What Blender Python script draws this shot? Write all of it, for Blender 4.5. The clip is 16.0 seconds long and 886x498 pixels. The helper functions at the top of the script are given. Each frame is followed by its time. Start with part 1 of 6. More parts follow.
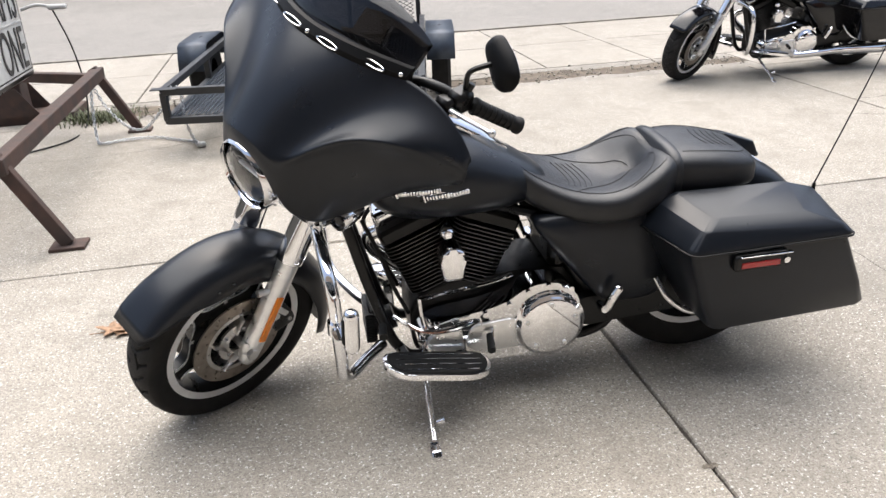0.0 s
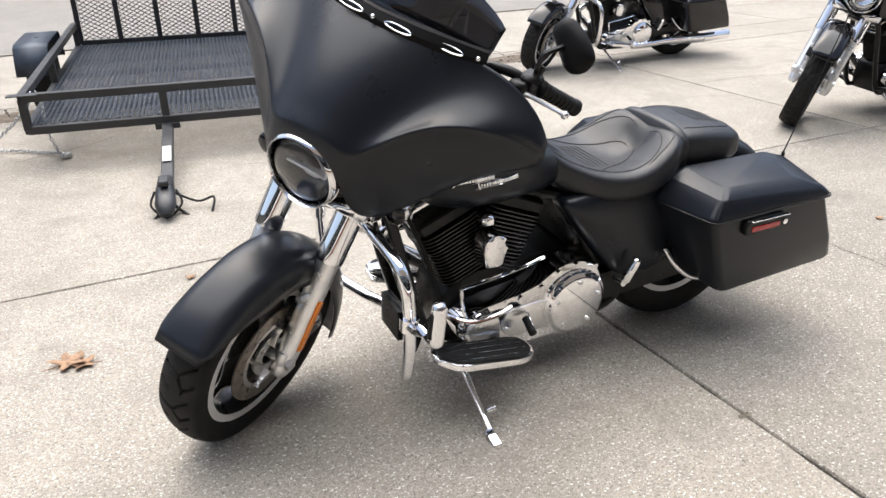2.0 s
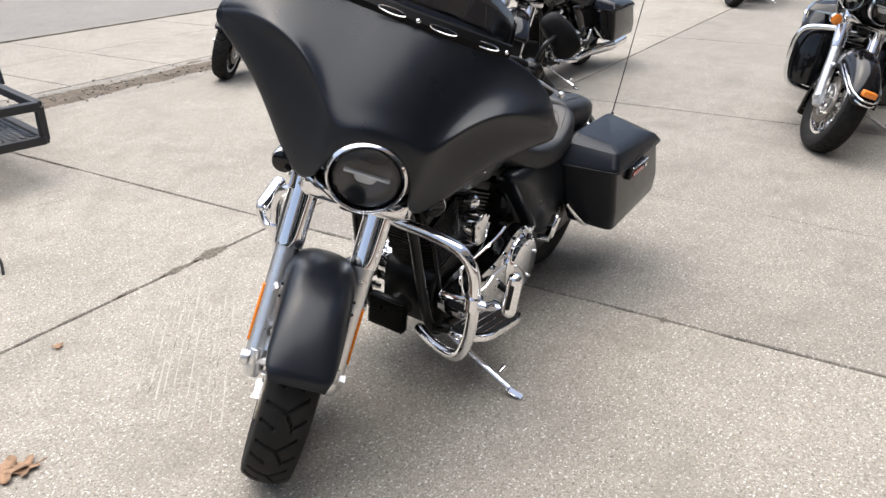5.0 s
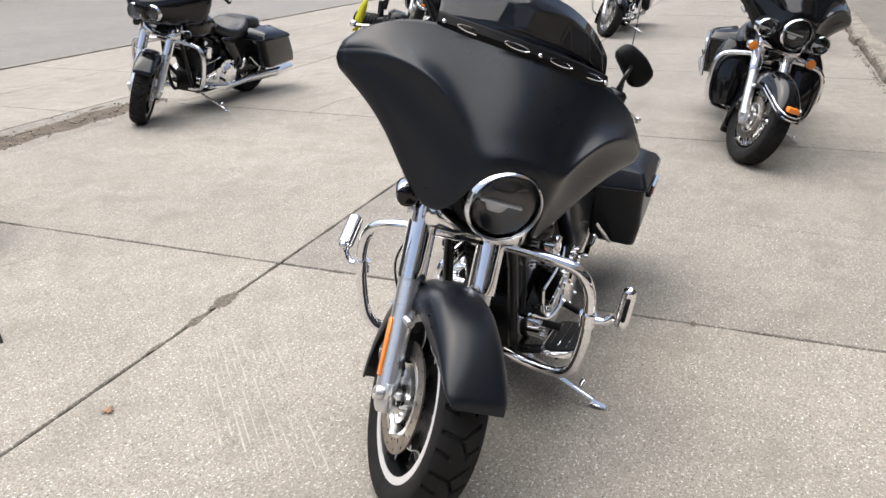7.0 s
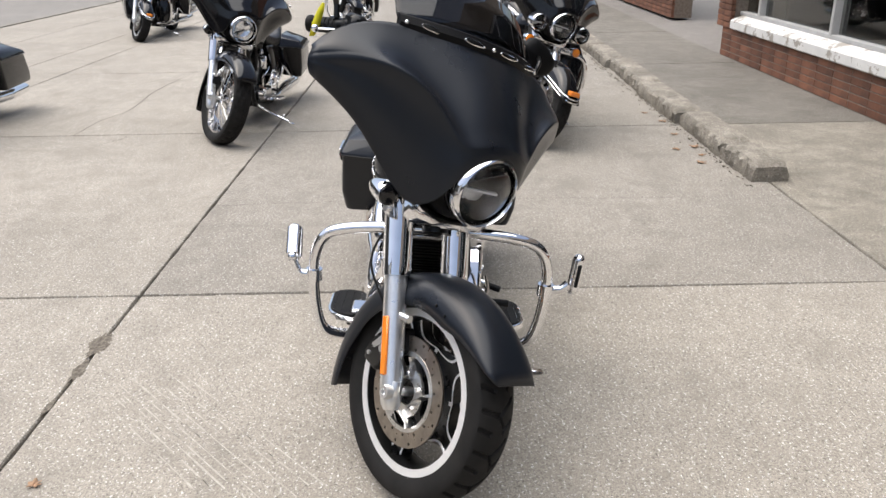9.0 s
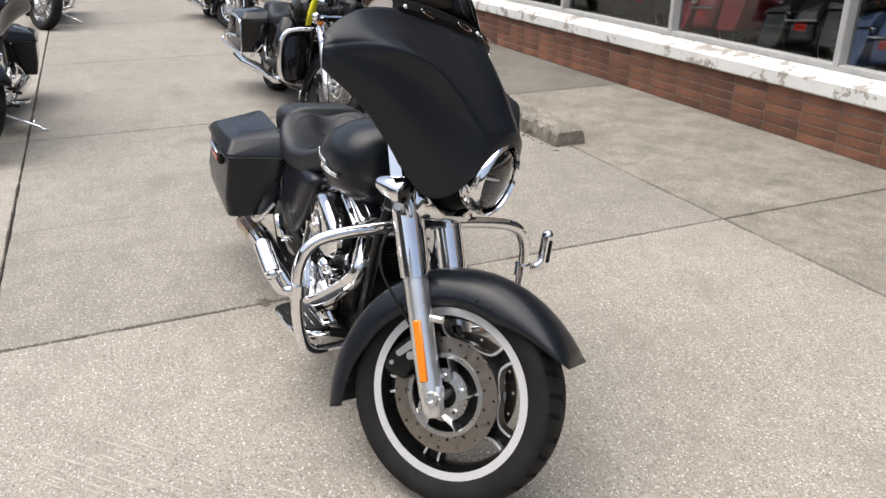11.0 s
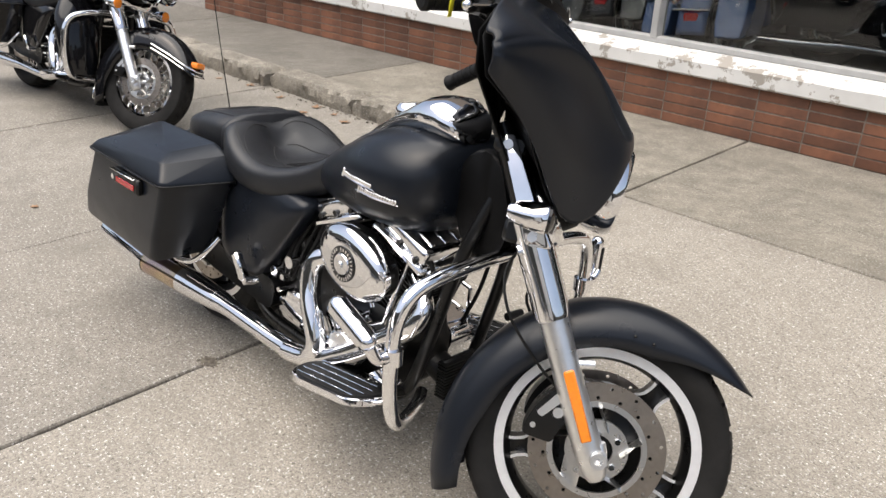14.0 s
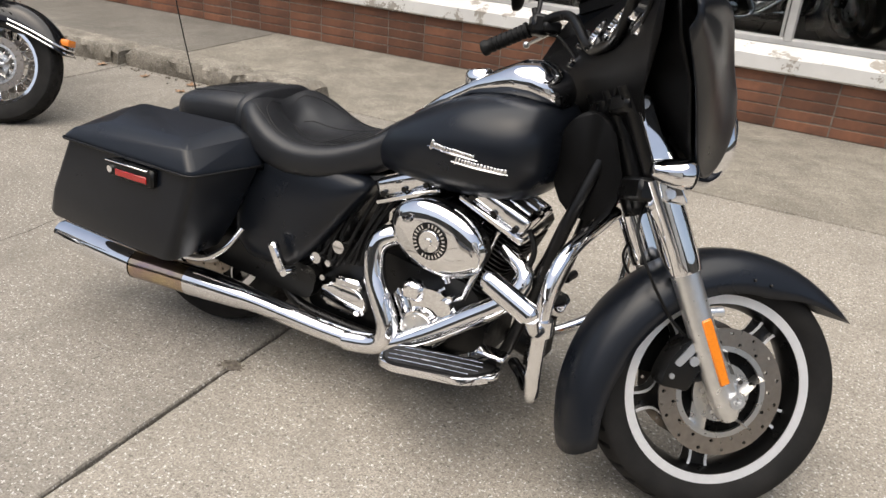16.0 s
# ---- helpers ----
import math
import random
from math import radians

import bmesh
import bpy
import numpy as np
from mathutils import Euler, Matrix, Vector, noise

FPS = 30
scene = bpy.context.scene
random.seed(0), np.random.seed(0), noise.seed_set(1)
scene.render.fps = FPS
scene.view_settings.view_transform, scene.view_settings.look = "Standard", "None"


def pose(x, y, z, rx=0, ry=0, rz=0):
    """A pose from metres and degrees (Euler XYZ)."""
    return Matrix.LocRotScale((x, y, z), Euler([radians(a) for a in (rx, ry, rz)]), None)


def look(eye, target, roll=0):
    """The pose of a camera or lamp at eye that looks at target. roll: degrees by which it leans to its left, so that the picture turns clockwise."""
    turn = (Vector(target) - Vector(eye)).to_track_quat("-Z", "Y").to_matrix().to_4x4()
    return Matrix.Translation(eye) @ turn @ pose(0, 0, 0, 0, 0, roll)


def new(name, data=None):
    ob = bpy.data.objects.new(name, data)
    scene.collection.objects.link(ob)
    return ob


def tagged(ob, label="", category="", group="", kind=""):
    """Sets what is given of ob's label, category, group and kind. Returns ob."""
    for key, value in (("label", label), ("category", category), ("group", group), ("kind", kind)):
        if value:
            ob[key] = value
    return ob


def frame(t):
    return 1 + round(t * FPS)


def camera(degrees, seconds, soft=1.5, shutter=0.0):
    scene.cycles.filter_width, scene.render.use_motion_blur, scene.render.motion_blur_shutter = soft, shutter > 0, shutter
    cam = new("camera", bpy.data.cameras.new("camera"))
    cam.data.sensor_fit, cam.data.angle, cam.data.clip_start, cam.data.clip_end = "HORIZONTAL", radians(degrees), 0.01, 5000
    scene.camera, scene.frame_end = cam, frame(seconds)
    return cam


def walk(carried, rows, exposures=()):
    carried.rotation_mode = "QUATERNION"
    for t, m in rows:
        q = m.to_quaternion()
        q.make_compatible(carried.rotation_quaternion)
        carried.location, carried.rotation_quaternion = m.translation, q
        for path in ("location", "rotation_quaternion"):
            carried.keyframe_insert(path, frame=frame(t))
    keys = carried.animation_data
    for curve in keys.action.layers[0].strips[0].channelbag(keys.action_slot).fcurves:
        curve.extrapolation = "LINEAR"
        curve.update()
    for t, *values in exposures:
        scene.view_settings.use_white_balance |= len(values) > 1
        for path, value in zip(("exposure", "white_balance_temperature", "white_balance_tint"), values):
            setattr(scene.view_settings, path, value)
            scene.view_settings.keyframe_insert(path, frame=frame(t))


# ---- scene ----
cam = camera(59.0, 16.0)
PATH = [
    (0, (0.316, -0.194, 1.36), (0.639, 1.614, 0.568), -2.9),
    (0.5, (0.174, -0.115, 1.372), (0.594, 1.669, 0.571), -3.0),
    (1, (0.033, -0.071, 1.365), (0.591, 1.68, 0.576), -1.4),
    (1.5, (-0.15, -0.04, 1.368), (0.552, 1.655, 0.571), -1.4),
    (2, (-0.294, 0.023, 1.345), (0.504, 1.669, 0.537), -1.4),
    (2.5, (-0.421, 0.141, 1.345), (0.539, 1.703, 0.547), -1.1),
    (3, (-0.553, 0.257, 1.343), (0.552, 1.717, 0.537), 0.1),
    (5.5, (-1.34, 0.738, 1.393), (0.256, 1.639, 0.594), -1.1),
    (6, (-1.45, 0.864, 1.397), (0.193, 1.708, 0.63), -0.9),
    (6.5, (-1.513, 1.059, 1.402), (0.162, 1.852, 0.652), -1.8),
    (7, (-1.566, 1.215, 1.406), (0.16, 1.891, 0.656), -1.0),
    (7.5, (-1.661, 1.39, 1.413), (0.121, 1.905, 0.666), -1.5),
    (8, (-1.736, 1.537, 1.405), (0.075, 1.943, 0.661), -0.8),
    (8.5, (-1.737, 1.704, 1.397), (0.106, 1.923, 0.651), -1.3),
    (9, (-1.76, 1.855, 1.413), (0.094, 1.848, 0.662), -1.0),
    (11.5, (-1.372, 2.738, 1.418), (0.236, 1.868, 0.608), 0.4),
    (12, (-1.208, 2.797, 1.396), (0.323, 1.798, 0.586), 0.6),
    (12.5, (-1.072, 2.824, 1.402), (0.398, 1.718, 0.616), -0.1),
    (13, (-0.975, 2.911, 1.386), (0.441, 1.731, 0.608), 0.8),
    (13.5, (-0.84, 3.077, 1.414), (0.49, 1.823, 0.604), 1.4),
    (14, (-0.68, 3.151, 1.377), (0.581, 1.847, 0.535), 2.2),
    (14.5, (-0.503, 3.202, 1.373), (0.691, 1.856, 0.499), 3.2),
    (15, (-0.346, 3.313, 1.337), (0.679, 1.848, 0.441), 3.4),
    (15.5, (-0.178, 3.482, 1.329), (0.67, 1.934, 0.389), 3.3),
    (16, (-0.092, 3.541, 1.319), (0.732, 1.945, 0.44), 4.0),
]
walk(cam, [(t, look(eye, target, roll)) for t, eye, target, roll in PATH], [(0.0, 1.62, 6580, 10), (3.0, 1.58, 6560, 10), (5.5, 1.31, 6530, 10), (7.0, 1.24, 6560, 10), (9.0, 1.17, 6600, 10), (12.0, 1.18, 6700, 10), (14.5, 1.14, 6850, 10), (16.0, 1.03, 6950, 10)])

# ---- world and light ----
world = bpy.data.worlds.new("sky")
scene.world = world
world.use_nodes = True
wn = world.node_tree.nodes
sky = wn.new("ShaderNodeTexSky")
sky.sky_type, sky.sun_disc = "NISHITA", False
sky.sun_elevation, sky.sun_rotation = radians(70), radians(10)
sky.air_density, sky.dust_density, sky.ozone_density = 1.0, 4.0, 1.5
hsv = wn.new("ShaderNodeHueSaturation")
hsv.inputs["Saturation"].default_value = 0.85
world.node_tree.links.new(sky.outputs[0], hsv.inputs["Color"])
world.node_tree.links.new(hsv.outputs[0], wn["Background"].inputs[0])
wn["Background"].inputs[1].default_value = 0.085

sun = new("sun", bpy.data.lights.new("sun", "SUN"))
sun.data.energy, sun.data.angle, sun.data.color = 1.95, radians(84), (1.0, 0.99, 0.97)
sun.matrix_world = look((0.3, 1.7, 9.0), (0.0, 0.0, 0.0))


# ---- materials ----
def node_mat(name, base, rough=0.5, metal=0.0, var=0.0, var_scale=6.0, tint=None, bump=0.0, bump_scale=80.0, rough_var=0.0,
             coat=0.0, spec=None, island=0.0):
    """A surface with two scales of variation in colour, a varied gloss and a fine relief."""
    mat = bpy.data.materials.new(name)
    mat.use_nodes = True
    nt = mat.node_tree
    bsdf = nt.nodes["Principled BSDF"]
    bsdf.inputs["Metallic"].default_value = metal
    bsdf.inputs["Roughness"].default_value = rough
    bsdf.inputs["Base Color"].default_value = (*base, 1)
    if coat:
        bsdf.inputs["Coat Weight"].default_value = coat
        bsdf.inputs["Coat Roughness"].default_value = 0.05
    if spec is not None:
        bsdf.inputs["Specular IOR Level"].default_value = spec
    geo = nt.nodes.new("ShaderNodeTexCoord")
    big = nt.nodes.new("ShaderNodeTexNoise")
    big.inputs["Scale"].default_value, big.inputs["Detail"].default_value = var_scale, 5
    nt.links.new(geo.outputs["Object"], big.inputs["Vector"])
    fine = nt.nodes.new("ShaderNodeTexNoise")
    fine.inputs["Scale"].default_value, fine.inputs["Detail"].default_value = bump_scale, 3
    nt.links.new(geo.outputs["Object"], fine.inputs["Vector"])
    if var:
        ramp = nt.nodes.new("ShaderNodeMix")
        ramp.data_type = "RGBA"
        other = tint or [c * (1 - var) for c in base]
        ramp.inputs["A"].default_value, ramp.inputs["B"].default_value = (*base, 1), (*other, 1)
        span = nt.nodes.new("ShaderNodeMapRange")
        span.inputs["From Min"].default_value, span.inputs["From Max"].default_value = 0.35, 0.68
        nt.links.new(big.outputs["Fac"], span.inputs["Value"])
        nt.links.new(span.outputs[0], ramp.inputs["Factor"])
        last = ramp.outputs["Result"]
        if island:
            info = nt.nodes.new("ShaderNodeObjectInfo")
            shade = nt.nodes.new("ShaderNodeMapRange")
            shade.inputs["To Min"].default_value, shade.inputs["To Max"].default_value = 1 - island, 1 + island
            nt.links.new(info.outputs["Random"], shade.inputs["Value"])
            mul = nt.nodes.new("ShaderNodeVectorMath")
            mul.operation = "SCALE"
            nt.links.new(last, mul.inputs[0])
            nt.links.new(shade.outputs[0], mul.inputs["Scale"])
            last = mul.outputs[0]
        nt.links.new(last, bsdf.inputs["Base Color"])
    if rough_var:
        span = nt.nodes.new("ShaderNodeMapRange")
        span.inputs["From Min"].default_value, span.inputs["From Max"].default_value = 0.3, 0.7
        span.inputs["To Min"].default_value, span.inputs["To Max"].default_value = rough - rough_var, rough + rough_var
        nt.links.new(big.outputs["Fac"], span.inputs["Value"])
        nt.links.new(span.outputs[0], bsdf.inputs["Roughness"])
    if bump:
        b = nt.nodes.new("ShaderNodeBump")
        b.inputs["Strength"].default_value, b.inputs["Distance"].default_value = bump, 0.002
        nt.links.new(fine.outputs["Fac"], b.inputs["Height"])
        nt.links.new(b.outputs[0], bsdf.inputs["Normal"])
    return mat


def concrete_mat(name, base, tint, stone, stain_scale=0.8, island=0.0, grain=0.22, mottle=0.07):
    """Exposed concrete: pale stones in a worn surface, dark stains and a fine relief."""
    mat = node_mat(name, base, 0.85, var=0.3, var_scale=stain_scale, tint=tint, island=island)
    nt = mat.node_tree
    bsdf = nt.nodes["Principled BSDF"]
    last = bsdf.inputs["Base Color"].links[0].from_socket
    geo = nt.nodes["Texture Coordinate"]
    for scale, colour, lo, hi, amount in ((100.0, stone, 0.605, 0.645, 0.95), (85.0, [c * 0.30 for c in base], 0.62, 0.66, 0.85),
                                          (190.0, [c * 0.5 for c in base], 0.44, 0.64, 0.85), (14.0, [c * 0.8 for c in tint], 0.50, 0.75, 0.45), (3.1, [c * 0.72 for c in tint], 0.52, 0.72, 0.5)):
        n = nt.nodes.new("ShaderNodeTexNoise")
        n.inputs["Scale"].default_value, n.inputs["Detail"].default_value = scale, 2
        nt.links.new(geo.outputs["Object"], n.inputs["Vector"])
        span = nt.nodes.new("ShaderNodeMapRange")
        span.inputs["From Min"].default_value, span.inputs["From Max"].default_value = lo, hi
        span.inputs["To Max"].default_value = amount
        nt.links.new(n.outputs["Fac"], span.inputs["Value"])
        mix = nt.nodes.new("ShaderNodeMix")
        mix.data_type = "RGBA"
        mix.inputs["B"].default_value = (*colour, 1)
        nt.links.new(span.outputs[0], mix.inputs["Factor"])
        nt.links.new(last, mix.inputs["A"])
        last = mix.outputs["Result"]
    # single stones of the aggregate, each of its own tone
    cells = nt.nodes.new("ShaderNodeTexVoronoi")
    cells.inputs["Scale"].default_value = 140
    nt.links.new(geo.outputs["Object"], cells.inputs["Vector"])
    tone = nt.nodes.new("ShaderNodeSeparateColor")
    nt.links.new(cells.outputs["Color"], tone.inputs[0])
    span = nt.nodes.new("ShaderNodeMapRange")
    span.inputs["To Min"].default_value, span.inputs["To Max"].default_value = 1 - grain, 1 + grain
    nt.links.new(tone.outputs[0], span.inputs["Value"])
    mul = nt.nodes.new("ShaderNodeVectorMath")
    mul.operation = "SCALE"
    nt.links.new(last, mul.inputs[0])
    nt.links.new(span.outputs[0], mul.inputs["Scale"])
    last = mul.outputs[0]
    # cloudy weathering
    cloud = nt.nodes.new("ShaderNodeTexNoise")
    cloud.inputs["Scale"].default_value, cloud.inputs["Detail"].default_value, cloud.inputs["Roughness"].default_value = 6.5, 8, 0.72
    nt.links.new(geo.outputs["Object"], cloud.inputs["Vector"])
    span = nt.nodes.new("ShaderNodeMapRange")
    span.inputs["From Min"].default_value, span.inputs["From Max"].default_value = 0.33, 0.67
    span.inputs["To Min"].default_value, span.inputs["To Max"].default_value = 1 - mottle, 1 + mottle
    nt.links.new(cloud.outputs["Fac"], span.inputs["Value"])
    mul = nt.nodes.new("ShaderNodeVectorMath")
    mul.operation = "SCALE"
    nt.links.new(last, mul.inputs[0])
    nt.links.new(span.outputs[0], mul.inputs["Scale"])
    nt.links.new(mul.outputs[0], bsdf.inputs["Base Color"])
    n = nt.nodes.new("ShaderNodeTexNoise")
    n.inputs["Scale"].default_value, n.inputs["Detail"].default_value = 120, 6
    nt.links.new(geo.outputs["Object"], n.inputs["Vector"])
    b = nt.nodes.new("ShaderNodeBump")
    b.inputs["Strength"].default_value, b.inputs["Distance"].default_value = 0.5, 0.004
    nt.links.new(n.outputs["Fac"], b.inputs["Height"])
    nt.links.new(b.outputs[0], bsdf.inputs["Normal"])
    return mat


CONCRETE = concrete_mat("concrete", (0.338, 0.306, 0.260), (0.270, 0.244, 0.205), (0.62, 0.60, 0.565), island=0.03, grain=0.15, mottle=0.10)
# CONCRETE about 15% darker, for the eastern slabs and the ragged lips
DARKCONCRETE = concrete_mat("darker_concrete", (0.288, 0.262, 0.225), (0.230, 0.209, 0.177), (0.54, 0.52, 0.49), island=0.03, grain=0.15, mottle=0.10)
SIDEWALK = concrete_mat("sidewalk_concrete", (0.288, 0.261, 0.214), (0.195, 0.176, 0.143), (0.45, 0.42, 0.376), 2.2, island=0.03, grain=0.16, mottle=0.22)
# SIDEWALK about 30% darker, for the eastern stretch
DARKWALK = concrete_mat("darker_sidewalk", (0.198, 0.182, 0.155), (0.140, 0.128, 0.107), (0.33, 0.31, 0.28), 1.6, island=0.03, grain=0.14, mottle=0.16)
KERB = concrete_mat("kerb_concrete", (0.300, 0.272, 0.226), (0.165, 0.147, 0.119), (0.42, 0.39, 0.345), 6.0, mottle=0.28)
ROAD = concrete_mat("road_surface", (0.2443, 0.2273, 0.207), (0.2036, 0.19, 0.173), (0.3054, 0.2918, 0.2714), 0.5)
JOINT = node_mat("joint_filler", (0.050, 0.042, 0.034), 0.95, var=0.6, var_scale=14, tint=(0.020, 0.017, 0.014), bump=0.6)
SOIL = node_mat("soil", (0.136, 0.108, 0.08), 0.95, var=0.6, var_scale=9, tint=(0.072, 0.0576, 0.044), bump=1.0, bump_scale=60)
DENIM = node_mat("matte_black_paint", (0.0072, 0.0092, 0.0134), 0.30, spec=0.36, var=0.12, var_scale=14, rough_var=0.03, bump=0.05, bump_scale=900)
GLOSSBLACK = node_mat("gloss_black_paint", (0.005, 0.005, 0.006), 0.10, spec=0.35, var=0.2, rough_var=0.03, coat=0.2)
SATIN = node_mat("satin_black", (0.005, 0.005, 0.005), 0.33, spec=0.35, var=0.3, var_scale=20, rough_var=0.1)
BLACKMETAL = node_mat("black_engine_enamel", (0.005, 0.005, 0.005), 0.36, spec=0.3, var=0.4, var_scale=30, rough_var=0.1, bump=0.15, bump_scale=400)
PLASTIC = node_mat("black_plastic", (0.0040, 0.0040, 0.0043), 0.5, spec=0.14, var=0.3, var_scale=30, bump=0.2, bump_scale=900)
CHROME = node_mat("chrome", (0.90, 0.90, 0.91), 0.04, 1.0, var=0.06, var_scale=25, rough_var=0.025)
ALU = node_mat("cast_aluminium", (0.84, 0.84, 0.835), 0.32, 0.95, var=0.10, var_scale=40, rough_var=0.06, bump=0.08, bump_scale=500)
MACHINED = node_mat("machined_aluminium", (0.93, 0.93, 0.935), 0.34, 0.62, var=0.06, var_scale=60)
STEEL = node_mat("brake_steel", (0.42, 0.37, 0.32), 0.34, 1.0, var=0.25, var_scale=30, rough_var=0.1)
CARRIER = node_mat("brushed_carrier", (0.74, 0.73, 0.71), 0.30, 1.0, var=0.12, var_scale=40, rough_var=0.05)
RUBBER = node_mat("tyre_rubber", (0.0085, 0.0082, 0.0080), 0.70, spec=0.20, var=0.35, var_scale=18, tint=(0.015, 0.0142, 0.0134), bump=0.25, bump_scale=350)
GRIPRUBBER = node_mat("grip_rubber", (0.006, 0.006, 0.006), 0.55, spec=0.25, var=0.3, bump=0.2, bump_scale=500)
LEATHER = node_mat("black_leather", (0.0140, 0.0150, 0.0175), 0.38, spec=0.45, var=0.25, var_scale=22, rough_var=0.05, bump=0.4, bump_scale=420)
STITCH = node_mat("seam_thread", (0.006, 0.006, 0.006), 0.6, var=0.2)
AMBER = node_mat("amber_reflector", (0.85, 0.24, 0.02), 0.18, var=0.15, var_scale=120, coat=0.5)
RED = node_mat("red_reflector", (0.42, 0.02, 0.018), 0.18, var=0.2, var_scale=150, coat=0.5)
HEATED = node_mat("heat_tinted_chrome", (0.60, 0.48, 0.30), 0.14, 1.0, var=0.5, var_scale=16, tint=(0.42, 0.30, 0.30), rough_var=0.05)
YELLOW = node_mat("yellow_tag", (0.85, 0.78, 0.03), 0.5, var=0.1)
DARKRUST = node_mat("rusty_steel", (0.036, 0.024, 0.020), 0.75, var=0.6, var_scale=11, tint=(0.07, 0.036, 0.026), bump=0.5, bump_scale=140)
TRAILERBLACK = node_mat("trailer_paint", (0.01044, 0.01175, 0.01436), 0.42, var=0.5, var_scale=12, tint=(0.02284, 0.02349, 0.0248), rough_var=0.1, bump=0.15)
MESHSTEEL = node_mat("mesh_steel", (0.042, 0.055, 0.076), 0.45, 0.3, var=0.4, var_scale=12)
GALV = node_mat("galvanised_steel", (0.56, 0.58, 0.6), 0.32, 1.0, var=0.3, var_scale=50, rough_var=0.1)
SIGNWHITE = node_mat("sign_face", (0.612, 0.612, 0.5865), 0.4, var=0.12, var_scale=8)
SIGNBLACK = node_mat("sign_letter", (0.018, 0.018, 0.02), 0.45, var=0.2)
SIGNRED = node_mat("sign_red", (0.5, 0.03, 0.03), 0.45, var=0.2)
BRICK = node_mat("brick", (0.200, 0.084, 0.046), 0.75, var=0.55, var_scale=9, tint=(0.105, 0.048, 0.030), bump=0.5, bump_scale=160, island=0.32)
MORTAR = node_mat("mortar", (0.215, 0.178, 0.145), 0.9, var=0.4, var_scale=30, bump=0.5)
WHITEPAINT = node_mat("flaking_white_paint", (0.70, 0.69, 0.66), 0.6, var=0.12, var_scale=5, bump=0.3, bump_scale=60)
FRAMEPAINT = node_mat("window_frame_paint", (0.448, 0.444, 0.432), 0.45, var=0.2, var_scale=8)
# near-black: the dimness of the room behind the glass is put into these colours
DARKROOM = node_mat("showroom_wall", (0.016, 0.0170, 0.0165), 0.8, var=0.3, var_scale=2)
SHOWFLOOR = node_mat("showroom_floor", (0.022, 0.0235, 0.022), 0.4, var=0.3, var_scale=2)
LEAF = node_mat("dry_leaf", (0.36, 0.22, 0.13), 0.75, var=0.5, var_scale=40, bump=0.5)
WEED = node_mat("weed_leaf", (0.09, 0.105, 0.045), 0.7, var=0.5, var_scale=30)
REDPAINT = node_mat("red_paint", (0.26, 0.016, 0.024), 0.2, var=0.2, coat=0.5)
BLUEPAINT = node_mat("blue_paint", (0.075, 0.125, 0.26), 0.25, var=0.2, coat=0.5)
GREYPAINT = node_mat("grey_paint", (0.035, 0.036, 0.038), 0.22, var=0.2, coat=0.5)
LAMPBOWL = node_mat("lamp_bowl", (0.05, 0.052, 0.058), 0.22, 0.6, var=0.3, var_scale=30)
FINEDGE = node_mat("cut_fin_edge", (0.16, 0.16, 0.165), 0.45, 0.8, var=0.3, var_scale=30)
LAMPWHITE = node_mat("lamp_lens_bar", (0.75, 0.78, 0.82), 0.12, 0.3, var=0.1)

# peeled patches on the white paint let grey mortar show
nt = WHITEPAINT.node_tree
bs = nt.nodes["Principled BSDF"]
src = bs.inputs["Base Color"].links[0].from_socket
peel = nt.nodes.new("ShaderNodeTexNoise")
peel.inputs["Scale"].default_value, peel.inputs["Detail"].default_value, peel.inputs["Roughness"].default_value = 5.5, 9, 0.72
nt.links.new(nt.nodes["Texture Coordinate"].outputs["Object"], peel.inputs["Vector"])
span = nt.nodes.new("ShaderNodeMapRange")
span.inputs["From Min"].default_value, span.inputs["From Max"].default_value = 0.545, 0.565
nt.links.new(peel.outputs["Fac"], span.inputs["Value"])
mix = nt.nodes.new("ShaderNodeMix")
mix.data_type = "RGBA"
mix.inputs["B"].default_value = (0.34, 0.31, 0.27, 1)
nt.links.new(span.outputs[0], mix.inputs["Factor"])
nt.links.new(src, mix.inputs["A"])
nt.links.new(mix.outputs["Result"], bs.inputs["Base Color"])


def glass_mat(name, colour, rough=0.02, ior=1.45):
    mat = bpy.data.materials.new(name)
    mat.use_nodes = True
    b = mat.node_tree.nodes["Principled BSDF"]
    b.inputs["Base Color"].default_value = (*colour, 1)
    b.inputs["Transmission Weight"].default_value = 1.0
    b.inputs["Roughness"].default_value, b.inputs["IOR"].default_value = rough, ior
    return mat


SMOKE = glass_mat("smoked_screen", (0.022, 0.022, 0.025), 0.0)
CLEAR = glass_mat("clear_lens", (0.93, 0.94, 0.95), 0.0, 1.42)
# tinted so that the room behind looks dimmer
WINDOW = glass_mat("window_glass", (0.46, 0.48, 0.47))


# ---- mesh helpers ----
from mathutils.bvhtree import BVHTree


def V(*a):
    return Vector(a)


SPLIT = {"fin", "fin_edge", "bolt", "rocker_bolt", "derby_bolt", "cover_bolt", "cam_bolt", "fender_bolt", "disc_bolt", "gauge", "slot_trim", "screw", "seam", "pad_trim", "spoke_edge", "cooler_fin",
         "pushrod_tube", "fork_yoke", "gate_bar", "hose", "engine_fitting", "shift_linkage", "brake_hose", "footboard_bracket", "control_cable", "bag_guard", "primary_panel", "caliper_badge", "emblem_bar", "lettering_bar", "shift_peg", "wheel_spoke", "carrier_arm", "rail", "post", "mesh_bar", "chain_link", "deck_bar", "letter", "spoke"}


